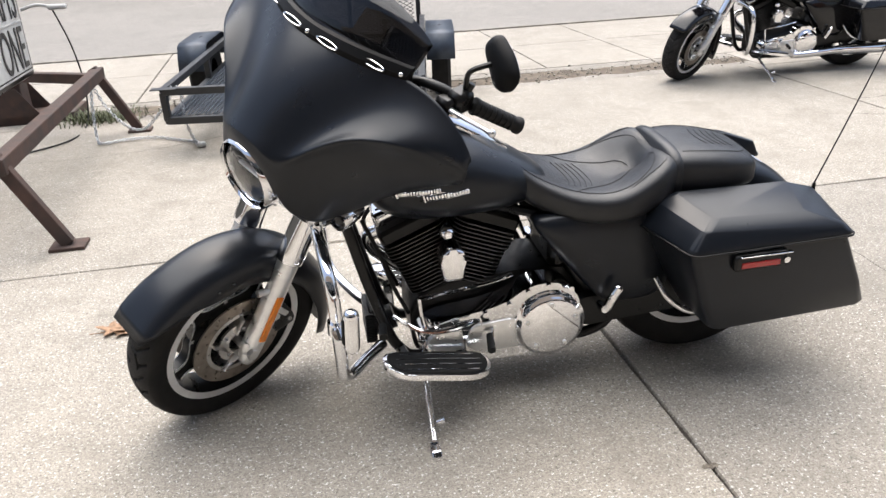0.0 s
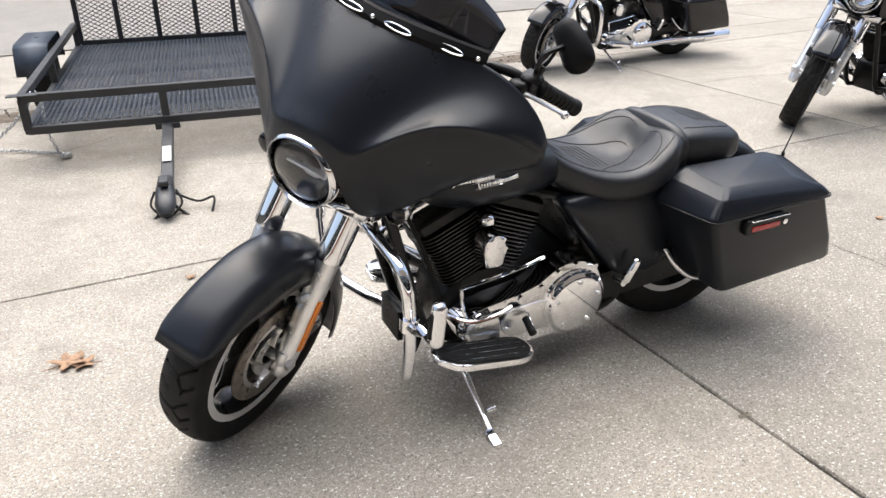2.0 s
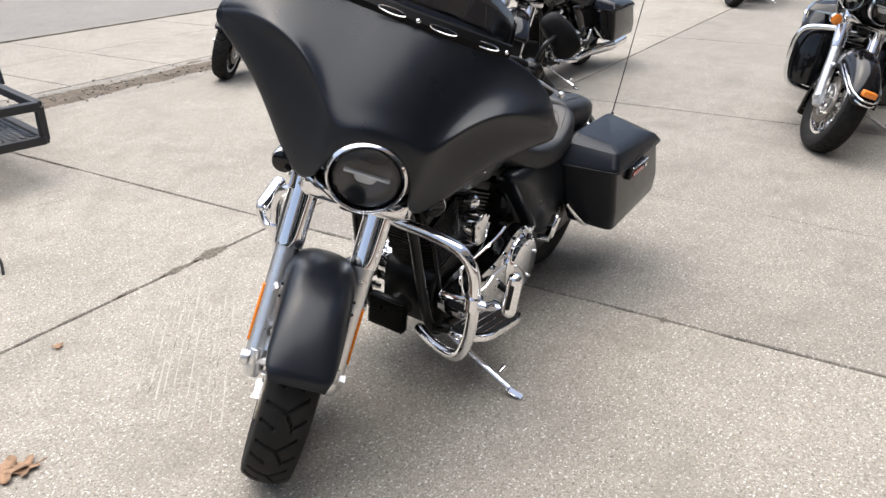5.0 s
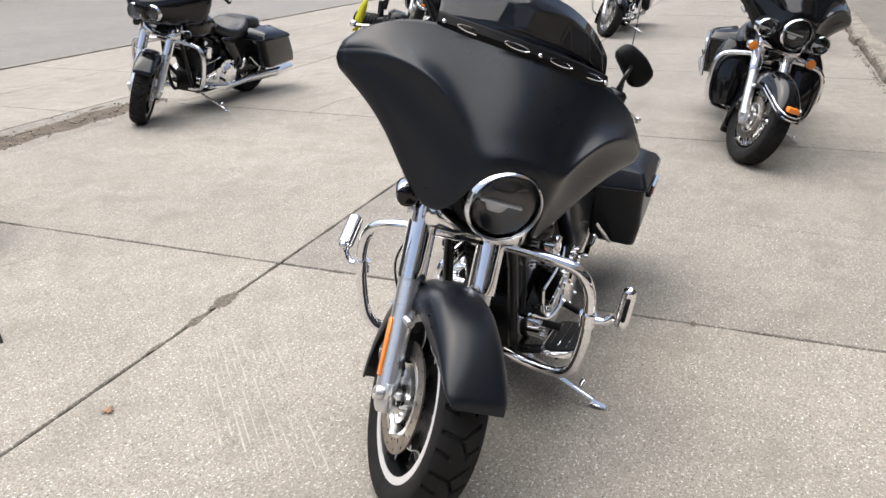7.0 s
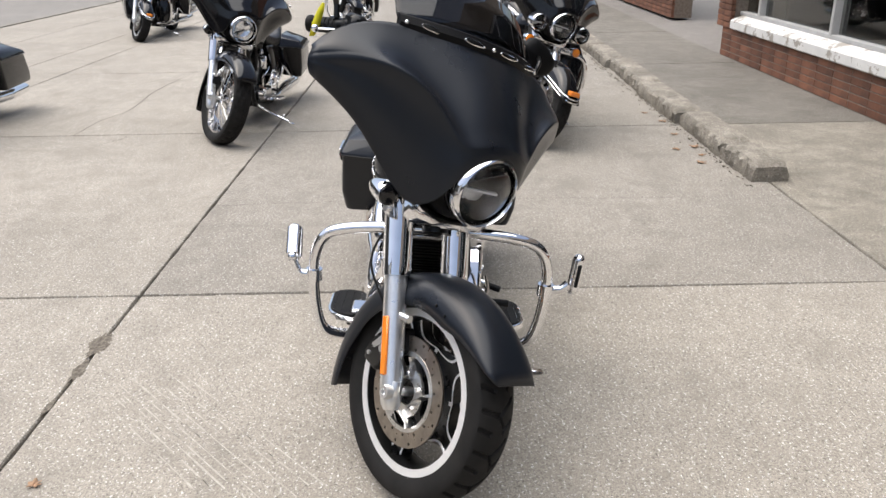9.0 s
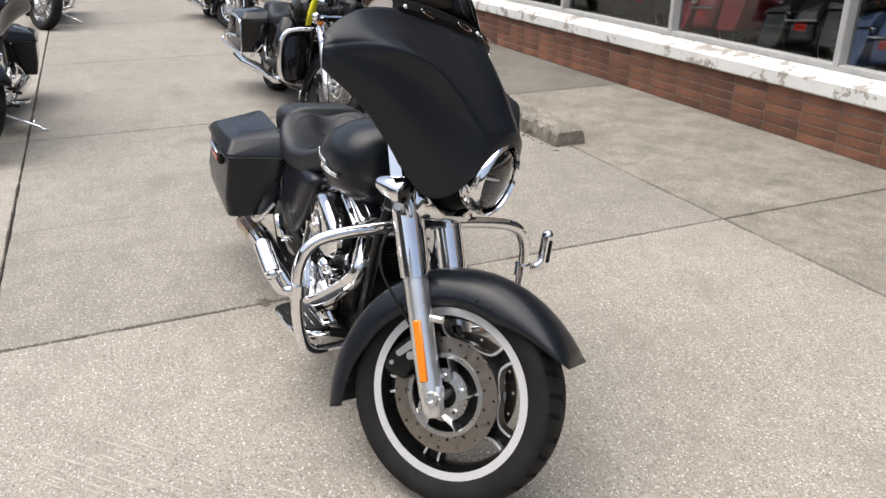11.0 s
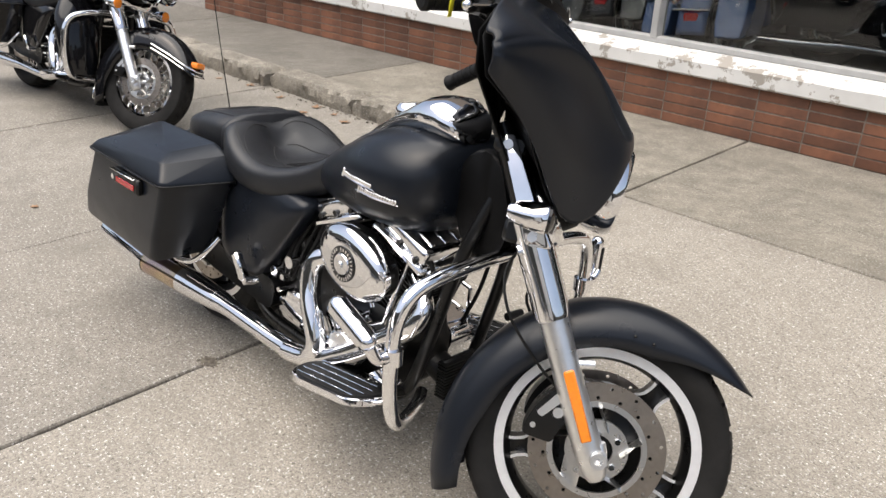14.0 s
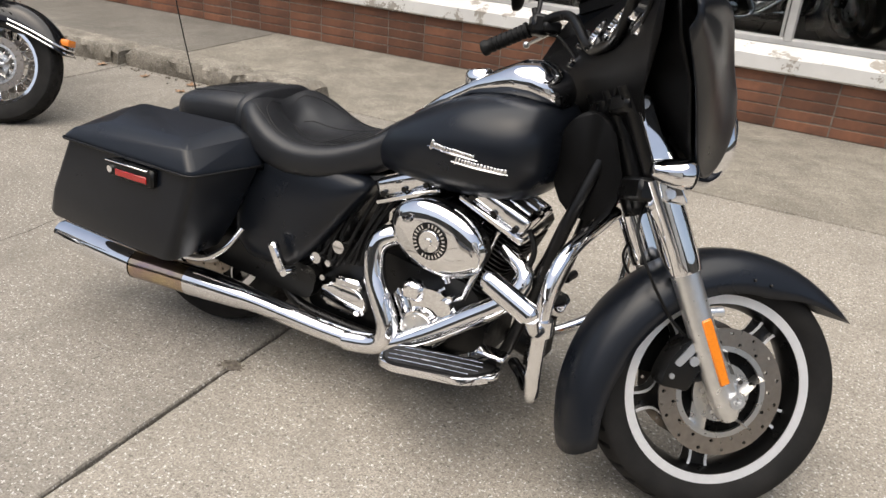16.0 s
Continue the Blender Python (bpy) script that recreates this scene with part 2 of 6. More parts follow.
def islands(bm):
    """The loose pieces of a mesh, each as a mesh of its own."""
    bm.verts.index_update()
    seen, out = set(), []
    for v in bm.verts:
        if v.index in seen:
            continue
        stack, piece = [v], []
        seen.add(v.index)
        while stack:
            q = stack.pop()
            piece.append(q)
            for e in q.link_edges:
                o = e.other_vert(q)
                if o.index not in seen:
                    seen.add(o.index)
                    stack.append(o)
        to, fresh = {}, bmesh.new()
        for q in piece:
            to[q.index] = fresh.verts.new(q.co)
        for f in {f for q in piece for f in q.link_faces}:
            fresh.faces.new([to[q.index] for q in f.verts])
        out.append(fresh)
    return out


def depth(ob):
    return 0 if ob is None or ob.parent is None else 1 + depth(ob.parent)


def part(name, bm, mat, parent=None, label="", m=None, angle=38, solid=0.0, sub=0, bevel=0.0, offset=0.0):
    while parent is not None and depth(parent) > 1:
        m = parent.matrix_basis @ (m or Matrix())
        parent = parent.parent
    if name in SPLIT:
        many = islands(bm)
        bm.free()
        if len(many) > 1:
            for b in many:
                made = single(name, b, mat, parent, label, m, angle, solid, sub, bevel, offset)
            return made
        bm = many[0]
    return single(name, bm, mat, parent, label, m, angle, solid, sub, bevel, offset)


def single(name, bm, mat, parent, label, m, angle, solid, sub, bevel, offset):
    me = bpy.data.meshes.new(name)
    bmesh.ops.recalc_face_normals(bm, faces=bm.faces) if not solid else None
    bm.to_mesh(me)
    bm.free()
    me.materials.append(mat)
    me.polygons.foreach_set("use_smooth", [True] * len(me.polygons))
    if angle < 180:
        me.set_sharp_from_angle(angle=radians(angle))
    ob = new(name, me)
    if parent:
        ob.parent = parent
    if m:
        ob.matrix_basis = m
    if label:
        ob["label"] = label
    if sub:
        mod = ob.modifiers.new("smooth", "SUBSURF")
        mod.levels = mod.render_levels = sub
    if solid:
        mod = ob.modifiers.new("thick", "SOLIDIFY")
        mod.thickness, mod.offset = solid, offset
    if bevel:
        mod = ob.modifiers.new("edge", "BEVEL")
        mod.width, mod.segments, mod.limit_method = bevel, 2, "ANGLE"
    return ob


def thing(name, m, label, category, group=""):
    ob = new(name)
    ob.empty_display_size = 0.1
    ob.matrix_basis = m
    return tagged(ob, label, category, group)


def box(bm, c, s, bevel=0.0, m=None, seg=1):
    mm = (m or Matrix()) @ Matrix.Translation(c) @ Matrix.Diagonal((*s, 1))
    r = bmesh.ops.create_cube(bm, size=1.0, matrix=mm)
    if bevel:
        es = list({e for v in r["verts"] for e in v.link_edges})
        bmesh.ops.bevel(bm, geom=es, offset=bevel, segments=seg, affect="EDGES", profile=0.5)
    return bm


def along(p0, p1):
    """A pose at the middle of p0 p1 whose z points along it."""
    p0, p1 = Vector(p0), Vector(p1)
    return Matrix.Translation((p0 + p1) / 2) @ (p1 - p0).to_track_quat("Z", "Y").to_matrix().to_4x4()


def bar(bm, p0, p1, w, h, bevel=0.0):
    """A square bar from p0 to p1."""
    d = (Vector(p1) - Vector(p0)).length
    return box(bm, (0, 0, 0), (w, h, d), bevel, along(p0, p1))


def cyl(bm, p0, p1, r0, r1=None, seg=20):
    d = (Vector(p1) - Vector(p0)).length
    bmesh.ops.create_cone(bm, cap_ends=True, segments=seg, radius1=r0, radius2=r0 if r1 is None else r1, depth=d, matrix=along(p0, p1))
    return bm


def ball(bm, c, r, s=(1, 1, 1), seg=16):
    bmesh.ops.create_uvsphere(bm, u_segments=seg, v_segments=seg // 2, radius=r, matrix=Matrix.Translation(c) @ Matrix.Diagonal((*s, 1)))
    return bm


def lathe(bm, prof, m=None, seg=40):
    """Turns the profile of (radius, height) round z, then places it by m."""
    m = m or Matrix()
    rings = []
    for r, h in prof:
        if r < 1e-6:
            rings.append([bm.verts.new(m @ V(0, 0, h))])
        else:
            rings.append([bm.verts.new(m @ V(r * math.cos(2 * math.pi * k / seg), r * math.sin(2 * math.pi * k / seg), h)) for k in range(seg)])
    for a, b in zip(rings, rings[1:]):
        for k in range(seg):
            k2 = (k + 1) % seg
            if len(a) == 1 and len(b) > 1:
                bm.faces.new((a[0], b[k], b[k2]))
            elif len(b) == 1 and len(a) > 1:
                bm.faces.new((a[k], b[0], a[k2]))
            elif len(a) > 1:
                bm.faces.new((a[k], b[k], b[k2], a[k2]))
    return bm


def curve(pts, n=6):
    """A smooth line through the points."""
    p = [Vector(q) for q in pts]
    out = []
    for i in range(len(p) - 1):
        a, b, c, d = p[max(i - 1, 0)], p[i], p[i + 1], p[min(i + 2, len(p) - 1)]
        for k in range(n):
            t = k / n
            out.append(0.5 * (2 * b + (c - a) * t + (2 * a - 5 * b + 4 * c - d) * t * t + (3 * b - a - 3 * c + d) * t ** 3))
    return out + [p[-1]]


def tube(bm, pts, r, seg=12, n=6, flat=1.0):
    """A tube through the points; r is one radius or one for each point; flat squeezes it."""
    line = curve(pts, n) if n > 1 else [Vector(q) for q in pts]
    rs = [r] * len(pts) if not isinstance(r, (list, tuple)) else r
    rr = []
    for i in range(len(line)):
        f = i / (len(line) - 1) * (len(pts) - 1)
        k = min(int(f), len(pts) - 2)
        rr.append(rs[k] + (rs[k + 1] - rs[k]) * (f - k))
    rings, side = [], None
    for i, p in enumerate(line):
        d = (line[min(i + 1, len(line) - 1)] - line[max(i - 1, 0)]).normalized()
        if side is None:
            side = d.cross(V(0, 0, 1))
            side = d.cross(V(0, 1, 0)) if side.length < 0.1 else side
        side = (side - d * side.dot(d)).normalized()
        up = d.cross(side)
        rings.append([bm.verts.new(p + (side * math.cos(2 * math.pi * k / seg) + up * flat * math.sin(2 * math.pi * k / seg)) * rr[i]) for k in range(seg)])
    for a, b in zip(rings, rings[1:]):
        for k in range(seg):
            bm.faces.new((a[k], a[(k + 1) % seg], b[(k + 1) % seg], b[k]))
    bm.faces.new(rings[0][::-1])
    bm.faces.new(rings[-1])
    return bm


def loft(bm, rings, caps=True, closed=True):
    vs = [[bm.verts.new(p) for p in ring] for ring in rings]
    for a, b in zip(vs, vs[1:]):
        n = len(a)
        for k in range(n if closed else n - 1):
            bm.faces.new((a[k], a[(k + 1) % n], b[(k + 1) % n], b[k]))
    if caps and closed:
        bm.faces.new(vs[0][::-1])
        bm.faces.new(vs[-1])
    return bm


def plate(bm, outline, a, b, axis="y", bevel=0.0, seg=2):
    """An outline of 2D points drawn out between a and b along an axis."""
    def at(p, q):
        return V(p[0], q, p[1]) if axis == "y" else V(p[0], p[1], q) if axis == "z" else V(q, p[0], p[1])
    lo, hi = [bm.verts.new(at(p, a)) for p in outline], [bm.verts.new(at(p, b)) for p in outline]
    n = len(lo)
    top = bm.faces.new(hi)
    bm.faces.new(lo[::-1])
    for k in range(n):
        bm.faces.new((lo[k], lo[(k + 1) % n], hi[(k + 1) % n], hi[k]))
    if bevel:
        bmesh.ops.bevel(bm, geom=list(top.edges), offset=bevel, segments=seg, affect="EDGES", profile=0.5)
    return bm


def rounded(pts, r=0.02, n=3):
    """An outline with rounded corners."""
    out = []
    k = len(pts)
    for i in range(k):
        p, a, b = V(*pts[i]), V(*pts[i - 1]), V(*pts[(i + 1) % k])
        d = min(r, (a - p).length * 0.45, (b - p).length * 0.45)
        s, e = p + (a - p).normalized() * d, p + (b - p).normalized() * d
        for j in range(n + 1):
            t = j / n
            q = s * (1 - t) ** 2 + p * 2 * t * (1 - t) + e * t * t
            out.append((q.x, q.y))
    return out


def nb():
    return bmesh.new()


# ---- motorcycles ----
RAKE = radians(26)
STEER_FOOT = V(1.534, 0, 0)
STEER_AXIS = V(-math.sin(RAKE), 0, math.cos(RAKE))


def steering(degrees, drop=0.0):
    """The turn of the front end round the raked steering axis; drop leans the wheel's end of it over."""
    head = V(1.17, 0, 0.76)
    tilt = Matrix.Translation(head) @ Matrix.Rotation(radians(-drop * degrees), 4, "X") @ Matrix.Translation(-head)
    return tilt @ Matrix.Translation(STEER_FOOT) @ Matrix.Rotation(radians(degrees), 4, STEER_AXIS) @ Matrix.Translation(-STEER_FOOT)


ROUND_Y = Matrix.Rotation(radians(-90), 4, "X")   # a lathe's z becomes +y


def tyre_mesh(r, w, seam, around=204, grooves=True, seed=0):
    """A tyre round the y axis with a crowned tread and slanted grooves."""
    bm = nb()
    prof = [(-0.60, seam - 0.012), (-0.80, seam + 0.004), (-0.96, seam + (r - seam) * 0.32), (-1.0, seam + (r - seam) * 0.55), (-0.95, seam + (r - seam) * 0.76)]
    nc = 34 if around > 300 else 22
    crown = [(-0.95 + 1.9 * k / nc, r - (r - seam) * 0.24 * abs(-0.95 + 1.9 * k / nc) ** 2.4) for k in range(1, nc)]
    prof = prof + crown + [(-y, rr) for y, rr in prof[::-1]]
    rings = []
    for i in range(around):
        a = 2 * math.pi * i / around
        ring = []
        for y, rr in prof:
            dip = 0.0
            if grooves and abs(y) < 0.9 and rr > seam + 0.72 * (r - seam):
                t = a / (2 * math.pi) * 17
                for lo, hi, at, rise in ((-0.80, 0.02, 0.0, -0.16), (-0.02, 0.30, 0.0, -0.95), (-0.02, 0.62, 0.0, 0.62), (-0.84, -0.24, 0.5, -0.22), (0.32, 0.42, 0.08, 1.6), (0.42, 0.74, 0.50, 0.5)):
                    if lo <= y <= hi:
                        d = abs((t - at - rise * y + 0.5) % 1.0 - 0.5)
                        dip = max(dip, 0.0075 * min(1.0, max(0.0, (0.062 - d) / 0.022)))
            q = rr - dip
            ring.append((q * math.cos(a), y * w, q * math.sin(a)))
        rings.append([bm.verts.new(p) for p in ring])
    n = len(prof)
    for i in range(around):
        a, b = rings[i], rings[(i + 1) % around]
        for k in range(n - 1):
            bm.faces.new((a[k], a[k + 1], b[k + 1], b[k]))
    return bm


def spoke_half(t, rad):
    """Half a spoke's width: slim by the rim, spreading until neighbours meet near the hub."""
    return min(0.0225 + 0.004 * max(0, t - 0.9) / 0.1 + 0.050 * (max(0.0, 0.78 - t) / 0.30) ** 2, rad * math.tan(radians(36)))


def cast_wheel(parent, at, m, r, w, seam, spin=0.0, black=SATIN, bright=MACHINED, grooves=True, around=204):
    """A wheel with five broad forked spokes: black with machined edges."""
    place = m @ Matrix.Translation(at)
    bm = nb()
    inner = seam - 0.018
    hw = w * 0.74
    lathe(bm, [(inner, -hw), (seam + 0.004, -hw), (seam - 0.006, -hw * 0.7), (inner + 0.006, -hw * 0.3), (inner + 0.006, hw * 0.3), (seam - 0.006, hw * 0.7), (seam + 0.004, hw), (inner, hw),
               (inner - 0.010, hw * 0.45), (inner - 0.013, 0), (inner - 0.010, -hw * 0.45), (inner, -hw)], ROUND_Y, 80)
    lathe(bm, [(0.001, -0.050), (0.030, -0.050), (0.036, -0.044), (0.038, -0.015), (0.047, 0), (0.038, 0.015), (0.036, 0.044), (0.030, 0.050), (0.001, 0.050)], ROUND_Y, 32)
    hub = 0.042
    wheel = part("front_wheel" if at[0] > 0.7 else "rear_wheel", bm, black, parent, "black cast rim with machined spoke edges", place)
    bm = nb()
    for k in range(5):
        turn = Matrix.Rotation(spin + k * 2 * math.pi / 5, 4, "Y")
        rings = []
        for j in range(13):
            t = j / 12
            rad = hub - 0.006 + (inner - hub) * t
            half = spoke_half(t, rad)
            th = 0.020 - 0.004 * math.sin(math.pi * t)
            rings.append([turn @ V(rad, y, z) for y, z in ((-th, -half), (-th * 0.55, -half * 0.55), (-th * 0.55, half * 0.55), (-th, half), (th, half), (th * 0.55, half * 0.55), (th * 0.55, -half * 0.55), (th, -half))])
        loft(bm, rings)
    part("wheel_spoke", bm, black, wheel)
    part("tyre", tyre_mesh(r, w, seam, around, grooves), RUBBER, wheel, "worn black rubber tyre", angle=30)
    for s in (1, -1):
        bm = nb()
        lathe(bm, [(inner + 0.001, s * (hw - 0.004)), (inner + 0.001, s * (hw + 0.0025)), (seam + 0.0035, s * (hw + 0.004)), (seam + 0.005, s * (hw - 0.002))], ROUND_Y, 96)
        part("rim_lip", bm, bright, wheel, "bright machined rim lip")
    for s in (1, -1):
        bm = nb()
        for k in range(5):
            turn = Matrix.Rotation(spin + k * 2 * math.pi / 5, 4, "Y")
            for e in (1, -1):
                rows = []
                for j in range(11):
                    t = 0.40 + 0.60 * j / 10
                    rad = hub - 0.006 + (inner - hub) * t
                    half = spoke_half(t, rad)
                    y = 0.0195 - 0.004 * math.sin(math.pi * t)
                    rows.append([turn @ V(rad, s * yy, e * zz) for yy, zz in ((y, half + 0.0006), (y + 0.0016, half), (y + 0.0016, half - 0.0058), (y, half - 0.0068))])
                loft(bm, rows)
        part("spoke_edge", bm, bright, wheel, "bright machined edges of the spokes")
    return wheel


def spoke_wheel(parent, at, m, r, w, seam, spokes=40):
    place = m @ Matrix.Translation(at)
    bm = nb()
    hw = w * 0.68
    lathe(bm, [(seam - 0.02, -hw), (seam + 0.004, -hw), (seam - 0.004, -hw * 0.7), (seam - 0.018, 0), (seam - 0.004, hw * 0.7), (seam + 0.004, hw), (seam - 0.02, hw), (seam - 0.03, 0), (seam - 0.02, -hw)], ROUND_Y, 64)
    lathe(bm, [(0.001, -0.05), (0.035, -0.05), (0.035, -0.04), (0.022, -0.03), (0.022, 0.03), (0.035, 0.04), (0.035, 0.05), (0.001, 0.05)], ROUND_Y, 24)
    wheel = part("front_wheel" if at[0] > 0.7 else "rear_wheel", bm, CHROME, parent, "chrome rim with wire spokes", place)
    part("tyre", tyre_mesh(r, w, seam, 120), RUBBER, wheel, "black rubber tyre", angle=30)
    bm = nb()
    for k in range(spokes):
        a = 2 * math.pi * k / spokes
        s = 1 if k % 2 else -1
        b = a + (0.32 if k % 4 < 2 else -0.32)
        cyl(bm, (0.034 * math.cos(a), s * 0.042, 0.034 * math.sin(a)), ((seam - 0.022) * math.cos(b), s * 0.008, (seam - 0.022) * math.sin(b)), 0.0022, seg=5)
    part("spoke", bm, CHROME, wheel, "thin chrome wire spokes")
    return wheel


def disc_mesh(r0, r1, th, sectors=30, hole=0.0042):
    """A brake rotor whose rim is drilled through."""
    bm = nb()
    rows = 2
    for i in range(sectors):
        for j in range(rows):
            a0, a1 = 2 * math.pi * i / sectors, 2 * math.pi * (i + 1) / sectors
            b0, b1 = r0 + (r1 - r0) * j / rows, r0 + (r1 - r0) * (j + 1) / rows
            am, bmid = (a0 + a1) / 2, (b0 + b1) / 2
            edge = [(a0, b0), (am, b0), (a1, b0), (a1, bmid), (a1, b1), (am, b1), (a0, b1), (a0, bmid)]
            outer = [V(b * math.cos(a), 0, b * math.sin(a)) for a, b in edge]
            mid = V(bmid * math.cos(am), 0, bmid * math.sin(am))
            drilled = (i + j) % 2 == 0
            for s in (1, -1):
                off = V(0, s * th / 2, 0)
                if drilled:
                    inn = [mid + (p - mid).normalized() * hole for p in outer]
                    vo, vi = [bm.verts.new(p + off) for p in outer], [bm.verts.new(p + off) for p in inn]
                    wi = [bm.verts.new(p) for p in inn]
                    for k in range(8):
                        bm.faces.new((vo[k], vo[(k + 1) % 8], vi[(k + 1) % 8], vi[k]))
                        bm.faces.new((vi[k], vi[(k + 1) % 8], wi[(k + 1) % 8], wi[k]))
                else:
                    bm.faces.new([bm.verts.new(p + off) for p in outer])
    bmesh.ops.remove_doubles(bm, verts=bm.verts, dist=0.0002)
    lathe(bm, [(r1, -th / 2), (r1, th / 2)], ROUND_Y, sectors * 2)
    lathe(bm, [(r0, -th / 2), (r0, th / 2)], ROUND_Y, sectors * 2)
    return bm


def brake_disc(wheel, y, r, spin=0.0, steel=STEEL):
    d = part("brake_disc", disc_mesh(r * 0.70, r, 0.005), steel, wheel, "drilled steel brake disc", Matrix.Translation((0, y, 0)))
    bm = nb()
    lathe(bm, [(0.034, -0.004), (r * 0.46, -0.004), (r * 0.46, 0.004), (0.034, 0.004), (0.034, -0.004)], ROUND_Y, 40)
    lathe(bm, [(r * 0.64, -0.0035), (r * 0.725, -0.0035), (r * 0.725, 0.0035), (r * 0.64, 0.0035), (r * 0.64, -0.0035)], ROUND_Y, 48)
    part("carrier", bm, CARRIER, wheel, "polished disc carrier", Matrix.Translation((0, y, 0)))
    bm = nb()
    for k in range(5):
        a = spin + 2 * math.pi * k / 5
        pts = [(rad * math.cos(a + bend), 0, rad * math.sin(a + bend)) for rad, bend in ((r * 0.34, -0.25), (r * 0.45, -0.02), (r * 0.56, 0.12), (r * 0.66, 0.16))]
        tube(bm, pts, [0.024, 0.021, 0.020, 0.026], 10, 4, 0.16)
    part("carrier_arm", bm, CARRIER, wheel, "curved carrier arm", Matrix.Translation((0, y, 0)))
    bm = nb()
    for k in range(5):
        a = spin + 2 * math.pi * k / 5 + 0.35
        cyl(bm, (r * 0.33 * math.cos(a), -0.009, r * 0.33 * math.sin(a)), (r * 0.33 * math.cos(a), 0.009, r * 0.33 * math.sin(a)), 0.0065, seg=6)
    part("disc_bolt", bm, CHROME, wheel, "chrome disc bolts", Matrix.Translation((0, y, 0)))
    return d


def fender_sheet(centre, a0, a1, r_out, r_in, half, n=30, power=0.75):
    """A mudguard round the y axis between two angles; r_out, r_in and half are functions of the angle's share."""
    bm = nb()
    rows = []
    for i in range(n + 1):
        t = i / n
        a = radians(a0 + (a1 - a0) * t)
        row = []
        for k in range(-8, 9):
            s = k / 8 * math.pi / 2
            y = half(t) * math.copysign(abs(math.sin(s)) ** 0.72, s)
            f = max(math.cos(s), 0.0) ** power
            rr = r_in(t) + (r_out(t) - r_in(t)) * f
            row.append(V(centre[0] + rr * math.cos(a), y, centre[2] + rr * math.sin(a)))
        rows.append(row)
    return loft(bm, rows, False, False)


BAT_TOP = [(1.148, 0, 1.146), (1.141, 0.08, 1.146), (1.116, 0.16, 1.141), (1.078, 0.236, 1.132), (1.058, 0.31, 1.114), (1.050, 0.37, 1.085), (1.044, 0.420, 1.045), (1.040, 0.448, 1.000)]
BAT_RIM = [(1.358, 0, 0.954), (1.355, 0.066, 0.940), (1.343, 0.112, 0.910), (1.294, 0.162, 0.968), (1.252, 0.224, 1.022), (1.202, 0.300, 1.040), (1.138, 0.378, 1.024), (1.066, 0.458, 0.976)]
BAT_LOW = [(1.366, 0, 0.926), (1.362, 0.060, 0.904), (1.350, 0.108, 0.838), (1.320, 0.119, 0.752), (1.264, 0.163, 0.712), (1.210, 0.234, 0.778), (1.148, 0.322, 0.880), (1.062, 0.436, 0.934)]


def batwing(bm):
    """The fork-mounted fairing: rows from the screen's edge over a soft crest to the lower lip, undercut below the crest."""
    out = []
    for sgn in (-1, 1):
        cols = []
        for j in range(8):
            t, c, b = (V(p[0], sgn * p[1], p[2]) for p in (BAT_TOP[j], BAT_RIM[j], BAT_LOW[j]))
            bow1 = (0.016, 0.011, 0.000, -0.010, -0.010, -0.002, 0.010, 0.014)[j]
            bow2 = (0.003, 0.003, 0.003, 0.002, 0.005, 0.012, 0.013, 0.008)[j]
            under = (0.0, 0.0, 0.0, 0.006, 0.010, 0.010, 0.002, -0.004)[j]
            n1, n2 = V(0.6, 0, 0.8), V(0.55, sgn * 0.75, 0.1)
            near, first = (0.86, 0.12) if j < 3 else (0.91, 0.12) if j < 6 else (0.78, 0.22)
            cols.append([t, t.lerp(c, 0.14) + n1 * bow1 * 0.55, t.lerp(c, 0.48) + n1 * bow1, t.lerp(c, 0.76) + n1 * bow1 * 0.55, t.lerp(c, near) + n1 * bow1 * 0.15, c,
                         c.lerp(b, first) - n2 * under, c.lerp(b, 0.30) + n2 * (bow2 * 0.4 - under), c.lerp(b, 0.58) + n2 * bow2, c.lerp(b, 0.90) + n2 * bow2 * 0.5, b])
        out.append(cols)
    grid = out[0][:0:-1] + out[1]
    return loft(bm, grid, False, False)


def wing_back(sgn):
    """The panel that closes the back of one wing, from its edge to the middle."""
    edge = [V(p[0], sgn * p[1], p[2]) for p in BAT_LOW[3:] + BAT_TOP[:3:-1]]
    mid = V(1.075, sgn * 0.13, 0.93)
    rows = []
    for p in edge:
        q = p.lerp(mid, 0.06) + V(-0.004, 0, 0)
        rows.append([q, p.lerp(mid, 0.22) + V(0.012, 0, 0), p.lerp(mid, 0.62) + V(0.006, 0, 0), mid + (p - mid) * 0.10])
    return loft(nb(), rows, False, False)


def ring_section(x, w, zt, zb, n=20, dish=0.0, pw=0.62, pz=0.8):
    """A closed cross-section at x: a rounded form w wide to each side, from zb to zt, dished on top."""
    out = []
    zc, h = (zt + zb) / 2, (zt - zb) / 2
    for k in range(n):
        a = 2 * math.pi * k / n
        y = w * math.copysign(abs(math.sin(a)) ** pw, math.sin(a))
        z = h * math.copysign(abs(math.cos(a)) ** pz, math.cos(a))
        if z > 0 and dish:
            z -= dish * max(0, math.cos(y / w * math.pi / 2)) ** 1.5
        out.append(V(x, y, zc + z))
    return out


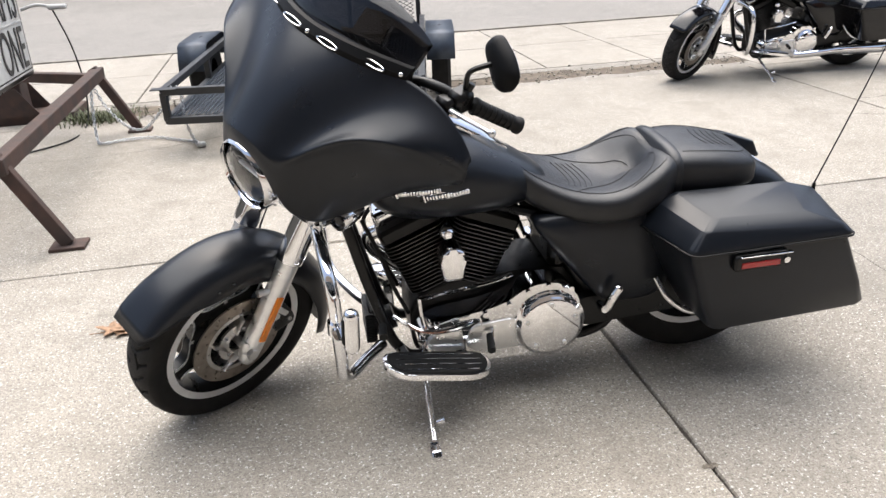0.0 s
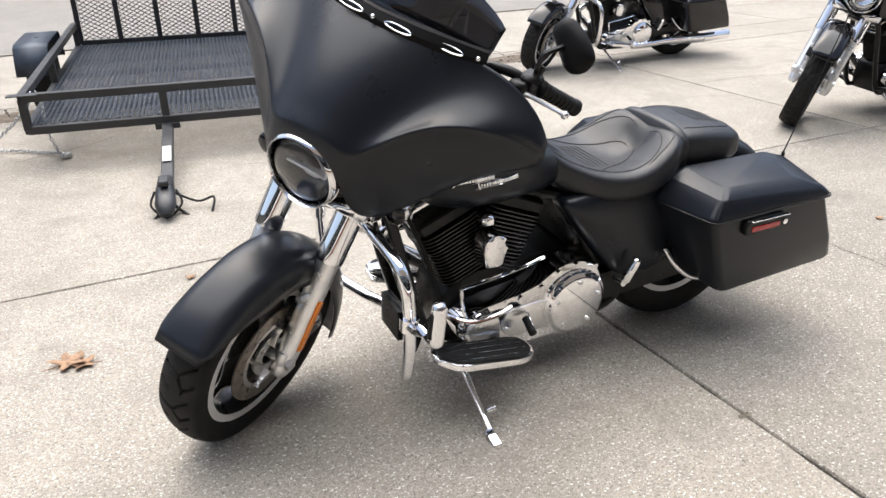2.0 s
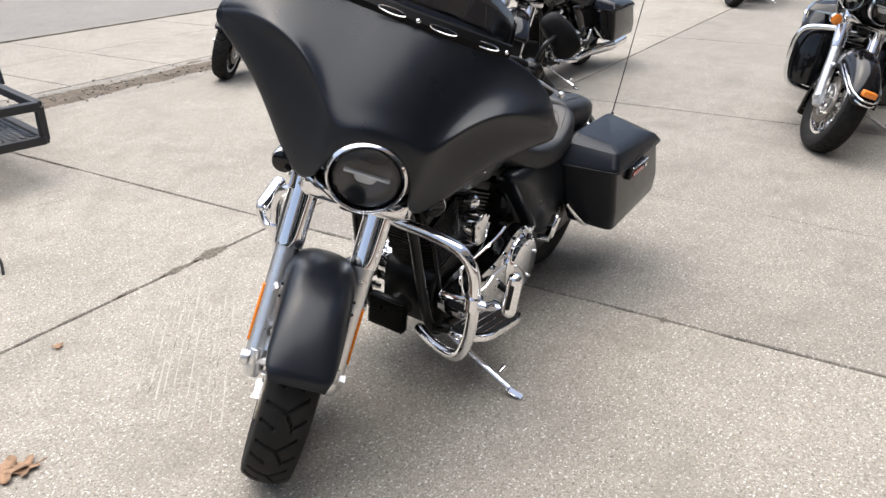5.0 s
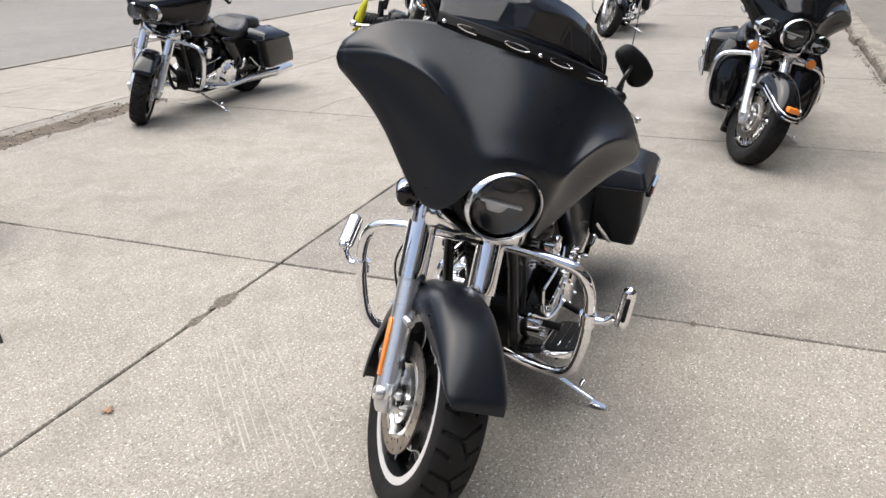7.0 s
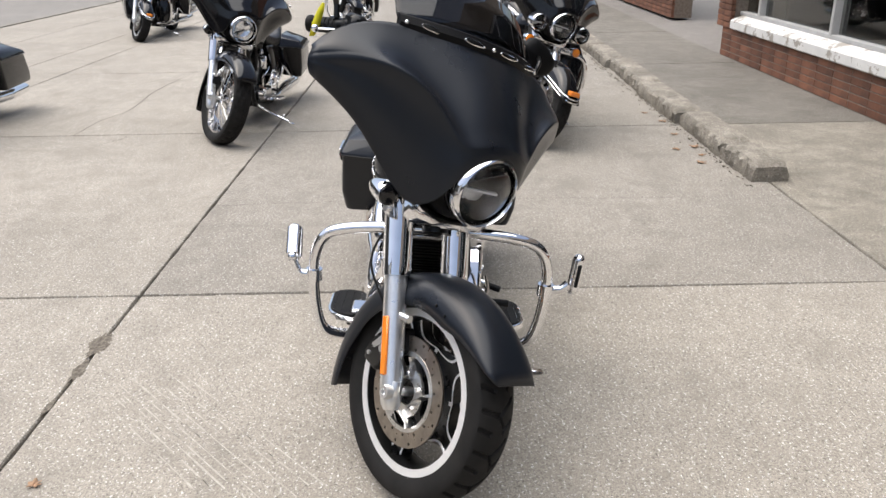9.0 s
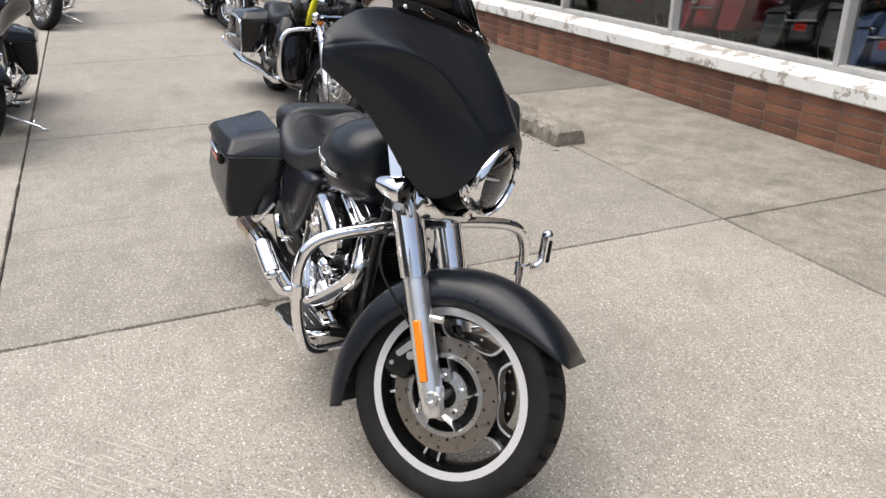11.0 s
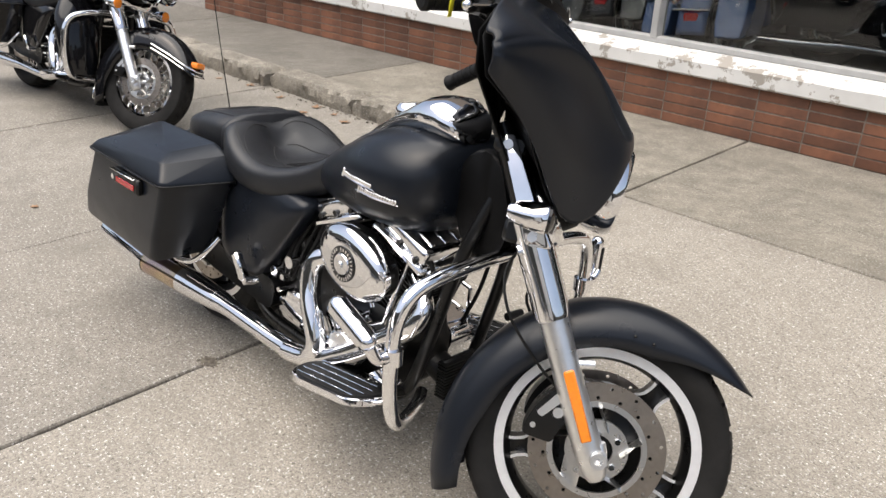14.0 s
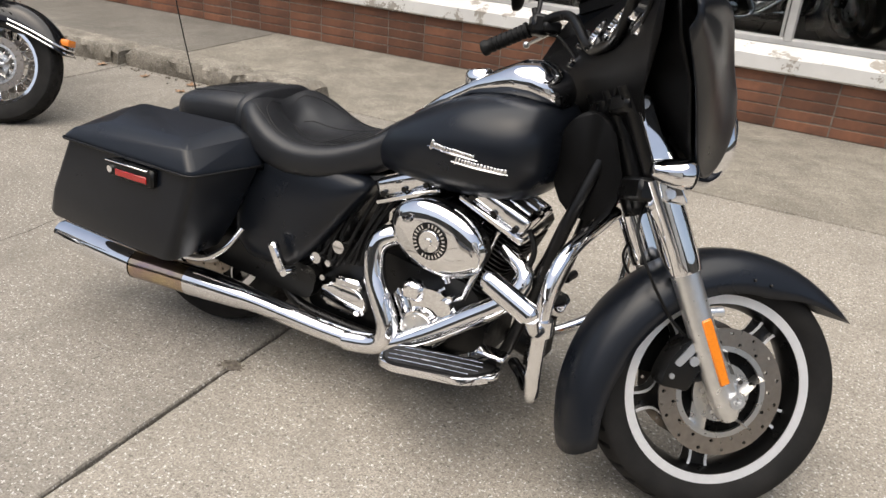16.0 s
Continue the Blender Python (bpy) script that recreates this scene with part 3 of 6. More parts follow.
def headlamp(bike, c, r, m, led=True, name="headlight", tilt=4.0):
    """A round lamp that looks along +x: chrome bucket and ring, dark bowl, lens bars and a clear cover."""
    pm = m @ Matrix.Translation(c) @ Matrix.Rotation(radians(tilt), 4, "Y") @ Matrix.Rotation(radians(90), 4, "Y")
    bm = nb()
    lathe(bm, [(r * 0.87, 0.010), (r * 0.88, 0.022), (r * 0.92, 0.029), (r * 0.97, 0.024), (r, 0.008), (r * 0.99, -0.012), (r * 0.93, -0.05), (r * 0.86, -0.052), (r * 0.87, 0.010)], None, 64)
    if name == "headlight":
        back = nb()
        lathe(back, [(r * 0.86, -0.045), (r * 0.985, -0.040), (r * 1.16, -0.062), (r * 1.24, -0.095), (r * 1.20, -0.135), (r * 0.7, -0.15)], None, 40)
        part("lamp_surround", back, PLASTIC, bike, "black shell behind the headlight", pm)
    lamp = part(name, bm, CHROME, bike, "round headlight in a chrome trim ring", pm)
    bm = nb()
    lathe(bm, [(r * 0.87, 0.006), (r * 0.76, -0.02), (r * 0.5, -0.045), (0, -0.055)], None, 48)
    part("bowl", bm, LAMPBOWL if led else CHROME, lamp, "dark reflector bowl" if led else "bright reflector bowl")
    bm = nb()
    lathe(bm, [(r * 0.875, 0.010), (r * 0.72, 0.022), (r * 0.4, 0.032), (0, 0.036)], None, 48)
    part("lens", bm, CLEAR, lamp, "clear domed lens", solid=0.003)
    if led:
        bm = nb()
        box(bm, (0.004, 0, -0.006), (0.008, r * 1.15, 0.012), 0.002)
        part("lens_bar", bm, LAMPWHITE, lamp, "pale light bar")
        bm = nb()
        plate(bm, rounded([(r * 0.16, -r * 0.34), (r * 0.16, r * 0.34), (r * 0.40, r * 0.20), (r * 0.40, -r * 0.20)], 0.008), -0.034, -0.026, "z", 0.002)
        part("projector", bm, LAMPWHITE, lamp, "round glass projector")
        bm = nb()
        ball(bm, (-r * 0.36, 0, -0.034), r * 0.28, (0.8, 1.5, 0.5))
        part("upper_projector", bm, LAMPBOWL, lamp)
    return lamp


def emblem(bike, s, x0, x1, y, z, slope):
    """The maker's script on the tank, as plain chrome bars."""
    rng = random.Random(5)
    bm = nb()
    for row, (f0, f1, dz) in enumerate(((0.06, 0.60, 0.009), (0.40, 0.97, -0.008))):
        n = 16
        for k in range(n):
            f = f0 + (f1 - f0) * k / (n - 1)
            x = x0 + (x1 - x0) * f
            yy = y(x)
            zz = z + slope * (x - (x0 + x1) / 2) + dz
            h = 0.024 if k == 0 else rng.uniform(0.0095, 0.0135)
            box(bm, (0, 0, 0), (rng.choice((0.0052, 0.0064, 0.0078)), 0.004, h), 0.0014, Matrix.Translation((x, s * (yy + 0.002), zz)) @ Matrix.Rotation(radians(16), 4, "Y"))
    for f0, f1, dz in ((0.0, 0.66, 0.0025), (0.34, 1.0, -0.0145)):
        tube(bm, [(x0 + (x1 - x0) * f, s * (y(x0 + (x1 - x0) * f) + 0.002), z + slope * ((x1 - x0) * (f - 0.5)) + dz) for f in (f0, (f0 + f1) / 2, f1)], [0.0014, 0.0030, 0.0014], 6, 4)
    part("emblem_bar", bm, CHROME, bike, "chrome emblem bars")


def motorcycle(m, label, steer=38.0, paint=DENIM, wheel="cast", fairing="bat", full=True, bag_paint=None, trunk=False, lowers=False, lip=SATIN, group="", led=True,
               mufflers=(-1,), tag=False, pegs=True, guards=True, front_r=0.290, mirror=True, discs=(1, -1)):
    bike = thing("motorcycle", m, label, "motorcycle", group)
    S, F = steering(steer), steering(steer, 0.055)
    T = Matrix.Translation(V(0.0133, -0.0253, 0.0073) * (steer / 38)) @ S
    I = Matrix()
    W = V(1.446, 0, front_r - 0.016)
    bagp = bag_paint or paint

    # front wheel, brakes, mudguard
    if wheel == "cast":
        fw = cast_wheel(bike, W, T, front_r, 0.062, 0.216, radians(18), around=544 if full else 204)
    else:
        fw = spoke_wheel(bike, W, T, front_r, 0.062, 0.200 if lowers else front_r - 0.07)
    for s in discs:
        brake_disc(fw, s * 0.060, 0.146 if wheel == "cast" else 0.135, 0.3)
    bm = nb()
    cyl(bm, (W.x, -0.124, W.z), (W.x, 0.124, W.z), 0.013, seg=14)
    lathe(bm, [(0.009, 0.118), (0.009, 0.138), (0.017, 0.138), (0.019, 0.130), (0.019, 0.118)], Matrix.Translation(W) @ Matrix.Rotation(radians(90), 4, "X"), 20)
    cyl(bm, (W.x, 0.122, W.z), (W.x, 0.136, W.z), 0.017, seg=6)
    part("front_axle", bm, ALU, bike, "", T)
    big = lowers
    a0, a1 = (16, 212) if big else (35, 210)
    bm = fender_sheet(W, a0, a1, lambda t: front_r + 0.026 + (0.025 if t < 0.5 else 0.062) * (2 * t - 1) ** 2, lambda t: (front_r + 0.026 + (0.025 if t < 0.5 else 0.062) * (2 * t - 1) ** 2) - ((0.135 if big else 0.088) * min(1, t / 0.22) ** 0.8 + 0.002) * (1 if t < 0.8 else 1 - 0.25 * (t - 0.8) / 0.2),
                      lambda t: (0.078 + 0.012 * math.sin(math.pi * t)) * min(1.0, 0.80 + 0.20 * (t / 0.05) ** 0.5))
    fd = part("front_fender", bm, paint, bike, "smooth front fender", T, angle=180, solid=0.003)
    if lowers:
        bm = nb()
        for s in (1, -1):
            for dz in (0.0, -0.022):
                tube(bm, [(W.x + 0.05, s * 0.093, W.z + 0.222 + dz), (W.x + 0.17, s * 0.092, W.z + 0.188 + dz), (W.x + 0.27, s * 0.078, W.z + 0.150 + dz), (W.x + 0.325, s * 0.040, W.z + 0.128 + dz), (W.x + 0.338, 0, W.z + 0.124 + dz)], 0.0055, 8)
        part("trim", bm, CHROME, fd, "chrome fender trim")
        bm = nb()
        box(bm, (W.x + 0.312, 0, W.z + 0.160), (0.045, 0.075, 0.034), 0.008, None, 2)
        part("fender_light", bm, AMBER, fd, "amber fender tip light")
        bm = nb()
        box(bm, (W.x - 0.33, 0, W.z - 0.13), (0.01, 0.12, 0.07), 0.004)
        part("mudguard_tip", bm, CHROME, fd)
    bm = nb()
    for s in (1, -1):
        for x, z in ((0.015, 0.262), (0.055, 0.255), (-0.14, 0.215)):
            ball(bm, (W.x + x, s * 0.0885, W.z + z), 0.004, seg=8)
    part("fender_bolt", bm, SATIN, fd)

    # fork legs
    def leg(z):
        return 1.425 - 0.53 * (z - 0.275)
    for s in (1, -1):
        bm = nb()
        tube(bm, [(leg(z) + (0.004 if z < 0.3 else 0), s * 0.101, z) for z in (0.225, 0.242, 0.28, 0.36, 0.46, 0.535)], [0.018, 0.027, 0.031, 0.031, 0.0305, 0.031], 20, 3)
        tube(bm, [(W.x - 0.004, s * 0.104, 0.235), (W.x + 0.002, s * 0.104, W.z), (W.x - 0.004, s * 0.104, W.z + 0.03)], [0.012, 0.018, 0.013], 12, 3)
        cyl(bm, (leg(0.44) + 0.02, s * 0.100, 0.452), (leg(0.44) + 0.056, s * 0.094, 0.458), 0.010, 0.011, 12)
        lg = part("fork_leg", bm, ALU, bike, "cast aluminium lower fork leg", T)
        bm = nb()
        tube(bm, [(leg(z), s * 0.101, z) for z in (0.533, 0.54, 0.62, 0.72)], [0.0350, 0.0385, 0.0390, 0.0395], 24, 3)
        part("fork_cover", bm, CHROME, lg, "chrome fork cover")
        bm = nb()
        q = [(leg(z) + 0.005, s * 0.1305, z) for z in (0.305, 0.38, 0.440)]
        bar(bm, q[0], q[2], 0.009, 0.023, 0.003)
        if full:
            part("reflector", bm, AMBER, lg, "long amber fork reflector")
        bm = nb()
        plate(bm, rounded([(leg(0.66) - 0.025, 0.668), (leg(0.66) + 0.032, 0.672), (leg(0.74) + 0.016, 0.755), (leg(0.87) + 0.015, 0.882), (leg(0.87) - 0.014, 0.874), (leg(0.75) - 0.014, 0.75)], 0.012), s * 0.132, s * 0.142, "y", 0.003)
        pl = part("fork_plate", bm, CHROME, bike, "chrome fork side plate", T)
        bm = nb()
        for z in (0.688, 0.858):
            cyl(bm, (leg(z), s * 0.140, z), (leg(z), s * 0.150, z), 0.010, seg=14)
        part("bolt", bm, ALU, pl)
        # brake caliper behind the leg
        if full or s < 0:
            bm = nb()
            rot = Matrix.Translation((W.x, 0, W.z)) @ Matrix.Rotation(radians(-150), 4, "Y")
            arc = [(0.166 * math.cos(radians(t)), 0.166 * math.sin(radians(t))) for t in (-32, -20, -8, 4, 16, 28)]
            inn = [(0.098 * math.cos(radians(t)), 0.098 * math.sin(radians(t))) for t in (30, 10, -10, -34)]
            plate(bm, rounded(arc + inn, 0.012), s * 0.044, s * 0.108, "y", 0.008)
            cal = part("brake_caliper", bm, SATIN, bike, "black brake caliper", T @ rot)
            bm = nb()
            plate(bm, rounded([(0.128, -0.060), (0.150, -0.052), (0.156, 0.020), (0.140, 0.020)], 0.006), s * 0.108, s * 0.1105, "y")
            cyl(bm, (0.122, s * 0.106, -0.010), (0.122, s * 0.112, -0.010), 0.011, seg=18)
            cyl(bm, (0.142, s * 0.106, 0.045), (0.142, s * 0.112, 0.045), 0.006, seg=12)
            part("caliper_badge", bm, ALU, cal, "silver caliper plate and bolt heads")
        # turn signal
        bm = nb()
        pm = S @ Matrix.Translation((1.235, s * 0.205, 0.675) if lowers else (1.150, s * 0.198, 0.730)) @ Matrix.Rotation(radians(90), 4, "Y")
        lathe(bm, [(0, -0.012), (0.014, -0.006), (0.024, 0.015), (0.030, 0.045), (0.032, 0.070), (0.030, 0.074), (0.0, 0.070)], None, 28)
        cyl(bm, (0, -s * 0.02, 0.02), (0, -s * 0.065, 0.02), 0.011, seg=12)
        sg = part("turn_signal", bm, CHROME, bike, "chrome bullet turn signal", pm)
        bm = nb()
        lathe(bm, [(0.030, 0.070), (0.029, 0.080), (0.018, 0.087), (0, 0.089)], None, 24)
        part("signal_lens", bm, AMBER if lowers else GLOSSBLACK, sg, "amber lens" if lowers else "smoked black lens")
    # yoke cover between the legs
    bm = nb()
    rows = []
    for k in range(-6, 7):
        y = math.sin(k / 6 * math.pi / 2) * 0.152
        f = 1 - (k / 6) ** 2
        e = -0.050 * (abs(k) / 6) ** 5
        zt = 0.698 + 0.104 * (abs(k) / 6) ** 1.6
        rows.append([V(1.226 + 0.020 * f + e, y * 0.97, zt), V(1.246 + 0.016 * f + e, y, 0.69 + (zt - 0.69) * 0.6), V(1.258 + 0.012 * f + e, y, 0.690), V(1.250 + 0.010 * f + e, y, 0.674), V(1.21 + e * 0.3, y * 0.98, 0.666)])
    loft(bm, rows, False, False)
    part("fork_nacelle", bm, CHROME, bike, "chrome nacelle panel between the forks", S, angle=60, solid=0.004)
    bm = nb()
    box(bm, (1.18, 0, 0.69), (0.07, 0.25, 0.05), 0.008)
    box(bm, (1.12, 0, 0.86), (0.07, 0.24, 0.04), 0.008)
    cyl(bm, (1.215, 0, 0.66), (1.10, 0, 0.90), 0.03, seg=14)
    for s in (1, -1):
        cyl(bm, (leg(0.70), s * 0.101, 0.70), (leg(0.90), s * 0.101, 0.90), 0.026, seg=12)
    part("fork_yoke", bm, SATIN, bike, "", T)
    if full:
        bm = nb()
        tube(bm, [(1.19, 0.06, 0.66), (1.24, 0.085, 0.60), (1.23, 0.10, 0.52), (1.34, 0.085, 0.40)], 0.0035, 6)
        tube(bm, [(1.19, -0.06, 0.66), (1.17, -0.10, 0.60), (1.20, -0.125, 0.52), (1.28, -0.09, 0.43), (1.33, -0.085, 0.39)], 0.0035, 6)
        part("brake_hose", bm, GRIPRUBBER, bike, "thin black brake hoses", T)

    # fairing and screen
    if fairing == "bat":
        bm = batwing(nb())
        fr = part("fairing", bm, paint, bike, "batwing fairing", F, angle=180, solid=0.006, sub=2, offset=-1)
        # inner side
        bm = nb()
        rows = []
        for k in range(-8, 9):
            y = k / 8 * 0.43
            f = 1 - (abs(k) / 8) ** 2
            rows.append([V(1.045 + 0.078 * f, y * 0.90, 1.060 + 0.07 * f), V(1.025 + 0.06 * f, y * 0.92, 1.010 + 0.035 * f), V(1.035 + 0.02 * f, y * 0.88, 0.945 - 0.03 * f), V(1.085 + 0.04 * f, y * 0.52, 0.865 - 0.05 * f), V(1.13 + 0.05 * f, y * 0.36, 0.80 - 0.05 * f)])
        loft(bm, rows, False, False)
        inn = part("inner_fairing", bm, PLASTIC, fr, "black inner fairing with the gauges", None, angle=60, solid=0.004)
        for sg in (1, -1):
            part("wing_back", wing_back(sg), PLASTIC, fr, "black inner side of the wing", None, angle=60, solid=0.003)
        bm = nb()
        for y, z, r in ((-0.06, 1.02, 0.042), (0.06, 1.02, 0.042), (-0.16, 1.03, 0.026), (0.16, 1.03, 0.026), (-0.21, 0.99, 0.026), (0.21, 0.99, 0.026)):
            lathe(bm, [(r, 0.0), (r, 0.014), (r * 0.86, 0.014), (r * 0.82, 0.004), (0, 0.004)], Matrix.Translation((1.068, y, z)) @ Matrix.Rotation(radians(-68), 4, "Y"), 28)
        part("gauge", bm, CHROME, inn, "chrome-ringed gauges")
        # black strip with chrome-rimmed slots, and the screw heads
        base = [(-0.252, 1.068, 1.130), (-0.16, 1.115, 1.142), (-0.08, 1.141, 1.148), (0, 1.150, 1.149), (0.08, 1.141, 1.148), (0.16, 1.115, 1.142), (0.252, 1.068, 1.130)]
        crest = curve([V(x, y, z) for y, x, z in base], 5)
        up = V(-0.38, 0, 0.92)
        bm = nb()
        loft(bm, [[p + V(0.008, 0, -0.016), p + V(0.010, 0, 0.004), p + up * 0.022 + V(0.004, 0, 0), p + up * 0.024 + V(-0.006, 0, 0), p + V(-0.004, 0, -0.016)] for p in crest])
        st = part("screen_strip", bm, PLASTIC, fr, "black strip under the screen")
        bm = nb()
        for y in (-0.172, -0.062, 0.066, 0.172):
            c = min(crest, key=lambda p: abs(p.y - y))
            d = V(-abs(y) * 0.55, 1, 0).normalized() if y > 0 else V(abs(y) * 0.55, 1, 0).normalized()
            o = c + V(0.012, 0, 0.006)
            ring = [o + d * (0.034 * math.cos(a)) + up * (0.0065 * math.sin(a)) for a in [2 * math.pi * k / 20 for k in range(21)]]
            tube(bm, ring, 0.0019, 6, 1)
        part("slot_trim", bm, CHROME, st, "chrome oval slot rims")
        bm = nb()
        for y in (-0.238, 0, 0.238):
            c = min(crest, key=lambda p: abs(p.y - y))
            ball(bm, c + V(0.011, 0, 0.006), 0.0065, seg=10)
        part("screw", bm, CHROME, st, "chrome dome screws")
        bm = nb()
        rows = []
        for p in crest:
            h = 0.045 + 0.085 * max(0.0, 1 - (p.y / 0.262) ** 2) ** 0.8
            q = p + V(-0.002, 0, 0.004)
            rows.append([q, q + V(-0.020 - 0.10 * h, 0, 0.30 * h), q + V(-0.024 - 0.34 * h, 0, 0.68 * h), q + V(-0.028 - 0.62 * h, 0, h)])
        loft(bm, rows, False, False)
        part("screen", bm, SMOKE, fr, "low dark smoked windscreen", None, angle=180, solid=0.004)
        headlamp(bike, (1.338, 0, 0.817), 0.099, S, led)
        if lowers:
            for s in (1, -1):
                headlamp(bike, (1.315, s * 0.188, 0.800), 0.060, S, True, "passing_lamp")
    else:
        # frame-mounted shark-nosed fairing with twin lamps
        bm = nb()
        rows = []
        for k in range(-8, 9):
            u = k / 8
            f = 1 - u * u
            y = 0.40 * u
            rows.append([V(0.98 + 0.16 * f, y * 0.8, 1.12), V(1.06 + 0.22 * f, y, 1.05), V(1.08 + 0.34 * f, y * 1.02, 0.97), V(1.08 + 0.36 * f, y * 0.95, 0.88), V(1.06 + 0.31 * f, y * 0.8, 0.79), V(1.06 + 0.2 * f, y * 0.6, 0.755)])
        loft(bm, rows, False, False)
        fr = part("fairing", bm, paint, bike, "frame-mounted fairing with twin lamps", None, angle=180, solid=0.006, sub=1)
        for s in (1, -1):
            headlamp(bike, (1.385, s * 0.085, 0.87), 0.066, I, False)
        bm = nb()
        loft(bm, [[V(1.13 - abs(y) * 0.3, y, 1.12), V(1.05 - abs(y) * 0.3, y * 0.97, 1.2), V(0.99 - abs(y) * 0.2, y * 0.9, 1.26)] for y in (-0.28, -0.2, -0.1, 0, 0.1, 0.2, 0.28)], False, False)
        part("screen", bm, SMOKE, fr, "low smoked windscreen", solid=0.004)

    # handlebar, grips, levers, mirrors
    bm = nb()
    tube(bm, [(0.99, 0.36, 1.078), (1.02, 0.30, 1.10), (1.045, 0.22, 1.085), (1.06, 0.10, 1.0), (1.06, 0.0, 0.985), (1.06, -0.10, 1.0), (1.045, -0.22, 1.085), (1.02, -0.30, 1.10), (0.99, -0.36, 1.078)], 0.0125, 12)
    hb = part("handlebar", bm, SATIN, bike, "black handlebar", S)
    for s in (1, -1):
        bm = nb()
        a, b = (V(0.972, 0.375, 1.070), V(0.880, 0.440, 1.016)) if s > 0 else (V(1.000, -0.334, 1.082), V(0.932, -0.392, 1.058))
        gl = (b - a).length
        prof = [(0, 0), (0.0215, 0), (0.0215, 0.008), (0.0175, 0.009)]
        for k in range(7):
            h = gl * (0.10 + 0.12 * k)
            prof += [(0.0175, h), (0.0197, h + 0.001), (0.0197, h + 0.009), (0.0175, h + 0.010)]
        prof += [(0.0185, gl - 0.004), (0.0215, gl), (0.0215, gl + 0.010), (0.017, gl + 0.014), (0, gl + 0.014)]
        lathe(bm, prof, Matrix.Translation(a) @ (b - a).to_track_quat("Z", "Y").to_matrix().to_4x4(), 20)
        part("grip", bm, GRIPRUBBER, hb, "ribbed black rubber grip")
        bm = nb()
        o = V(0, 0, 0) if s > 0 else V(0.016, 0.034, 0.010)
        box(bm, V(0.995, s * 0.352, 1.082) + o, (0.055, 0.05, 0.055), 0.010)
        box(bm, V(1.022, s * 0.338, 1.078) + o, (0.05, 0.045, 0.035), 0.008)
        cyl(bm, (0.985, s * 0.36, 1.095), (0.975, s * 0.365, 1.125), 0.008, seg=10)
        part("switch_box", bm, SATIN, hb)
        bm = nb()
        tube(bm, [V(*q) + o for q in ((1.032, s * 0.345, 1.075), (1.030, s * 0.375, 1.072), (1.014, s * 0.41, 1.060), (0.992, s * 0.452, 1.046))], [0.010, 0.0075, 0.006, 0.0055], 8, 5, 0.6)
        ball(bm, V(0.990, s * 0.455, 1.045) + o, 0.010, seg=12)
        part("lever", bm, ALU if s > 0 else CHROME, hb, "polished hand lever")
        if mirror:
            bm = nb()
            tube(bm, [(0.985, s * 0.355, 1.11), (0.985, s * 0.360, 1.155), (0.955, s * 0.380, 1.172), (0.935, s * 0.39, 1.176)], 0.0065, 8)
            mr = part("mirror", bm, SATIN, hb, "black oval mirror on a stalk")
            bm = nb()
            pm = Matrix.Translation((0.926, s * 0.396, 1.180)) @ Matrix.Rotation(radians(s * -16), 4, "Z") @ Matrix.Rotation(radians(-8), 4, "Y") @ Matrix.Rotation(radians(s * -30), 4, "X")
            shape = rounded([(s * y, z) for y, z in ((-0.062, -0.024), (0.050, -0.044), (0.074, -0.012), (0.066, 0.034), (0.010, 0.044), (-0.058, 0.030))], 0.034, 5)
            loft(bm, [[V(x, y * k, z * k) for y, z in shape] for x, k in ((-0.013, 0.94), (-0.010, 1.0), (0.002, 1.0), (0.012, 0.90), (0.019, 0.66), (0.022, 0.30))])
            part("mirror_shell", bm, PLASTIC, mr, "", pm)
            bm = nb()
            plate(bm, [(y * 0.91, z * 0.91) for y, z in shape], -0.0145, -0.012, "x")
            part("mirror_glass", bm, CHROME, mr, "mirror glass", pm)
    if full:
        bm = nb()
        for s in (1, -1):
            tube(bm, [(1.02, s * 0.335, 1.06), (1.045, s * 0.30, 1.045), (1.065, s * 0.2, 0.98), (1.08, s * 0.08, 0.88)], 0.004, 6)
        part("control_cable", bm, GRIPRUBBER, hb)
    if tag:
        bm = nb()
        loft(bm, [[V(0.978, -0.400, 1.118), V(0.978, -0.408, 1.118)], [V(0.978, -0.396, 1.100), V(0.978, -0.414, 1.098)], [V(0.979, -0.396, 1.068), V(0.976, -0.417, 1.065)], [V(0.981, -0.402, 1.035), V(0.977, -0.414, 1.030)]], False, False)
        part("price_tag", bm, YELLOW, hb, "hanging yellow paper tag", solid=0.001)

    # frame
    bm = nb()
    for s in (1, -1):
        tube(bm, [(1.13, s * 0.03, 0.80), (1.08, s * 0.09, 0.60), (1.02, s * 0.105, 0.36), (0.96, s * 0.11, 0.20), (0.85, s * 0.115, 0.165), (0.40, s * 0.12, 0.17), (0.30, s * 0.12, 0.25)], 0.016, 10)
        tube(bm, [(0.55, s * 0.085, 0.58), (0.47, s * 0.09, 0.44), (0.38, s * 0.10, 0.30), (0.34, s * 0.10, 0.22)], 0.018, 10)
        tube(bm, [(1.05, s * 0.035, 0.70), (0.80, s * 0.03, 0.66), (0.55, s * 0.09, 0.58), (0.20, s * 0.13, 0.56), (-0.2, s * 0.13, 0.50)], 0.015, 8)
        plate(bm, rounded([(0.44, 0.31), (0.10, 0.345), (-0.06, 0.335), (-0.08, 0.27), (0.10, 0.235), (0.42, 0.215)], 0.03), s * 0.115, s * 0.150, "y")
    cyl(bm, (1.215, 0, 0.64), (1.10, 0, 0.88), 0.036, seg=16)
    part("frame", bm, SATIN, bike, "black tubular frame")

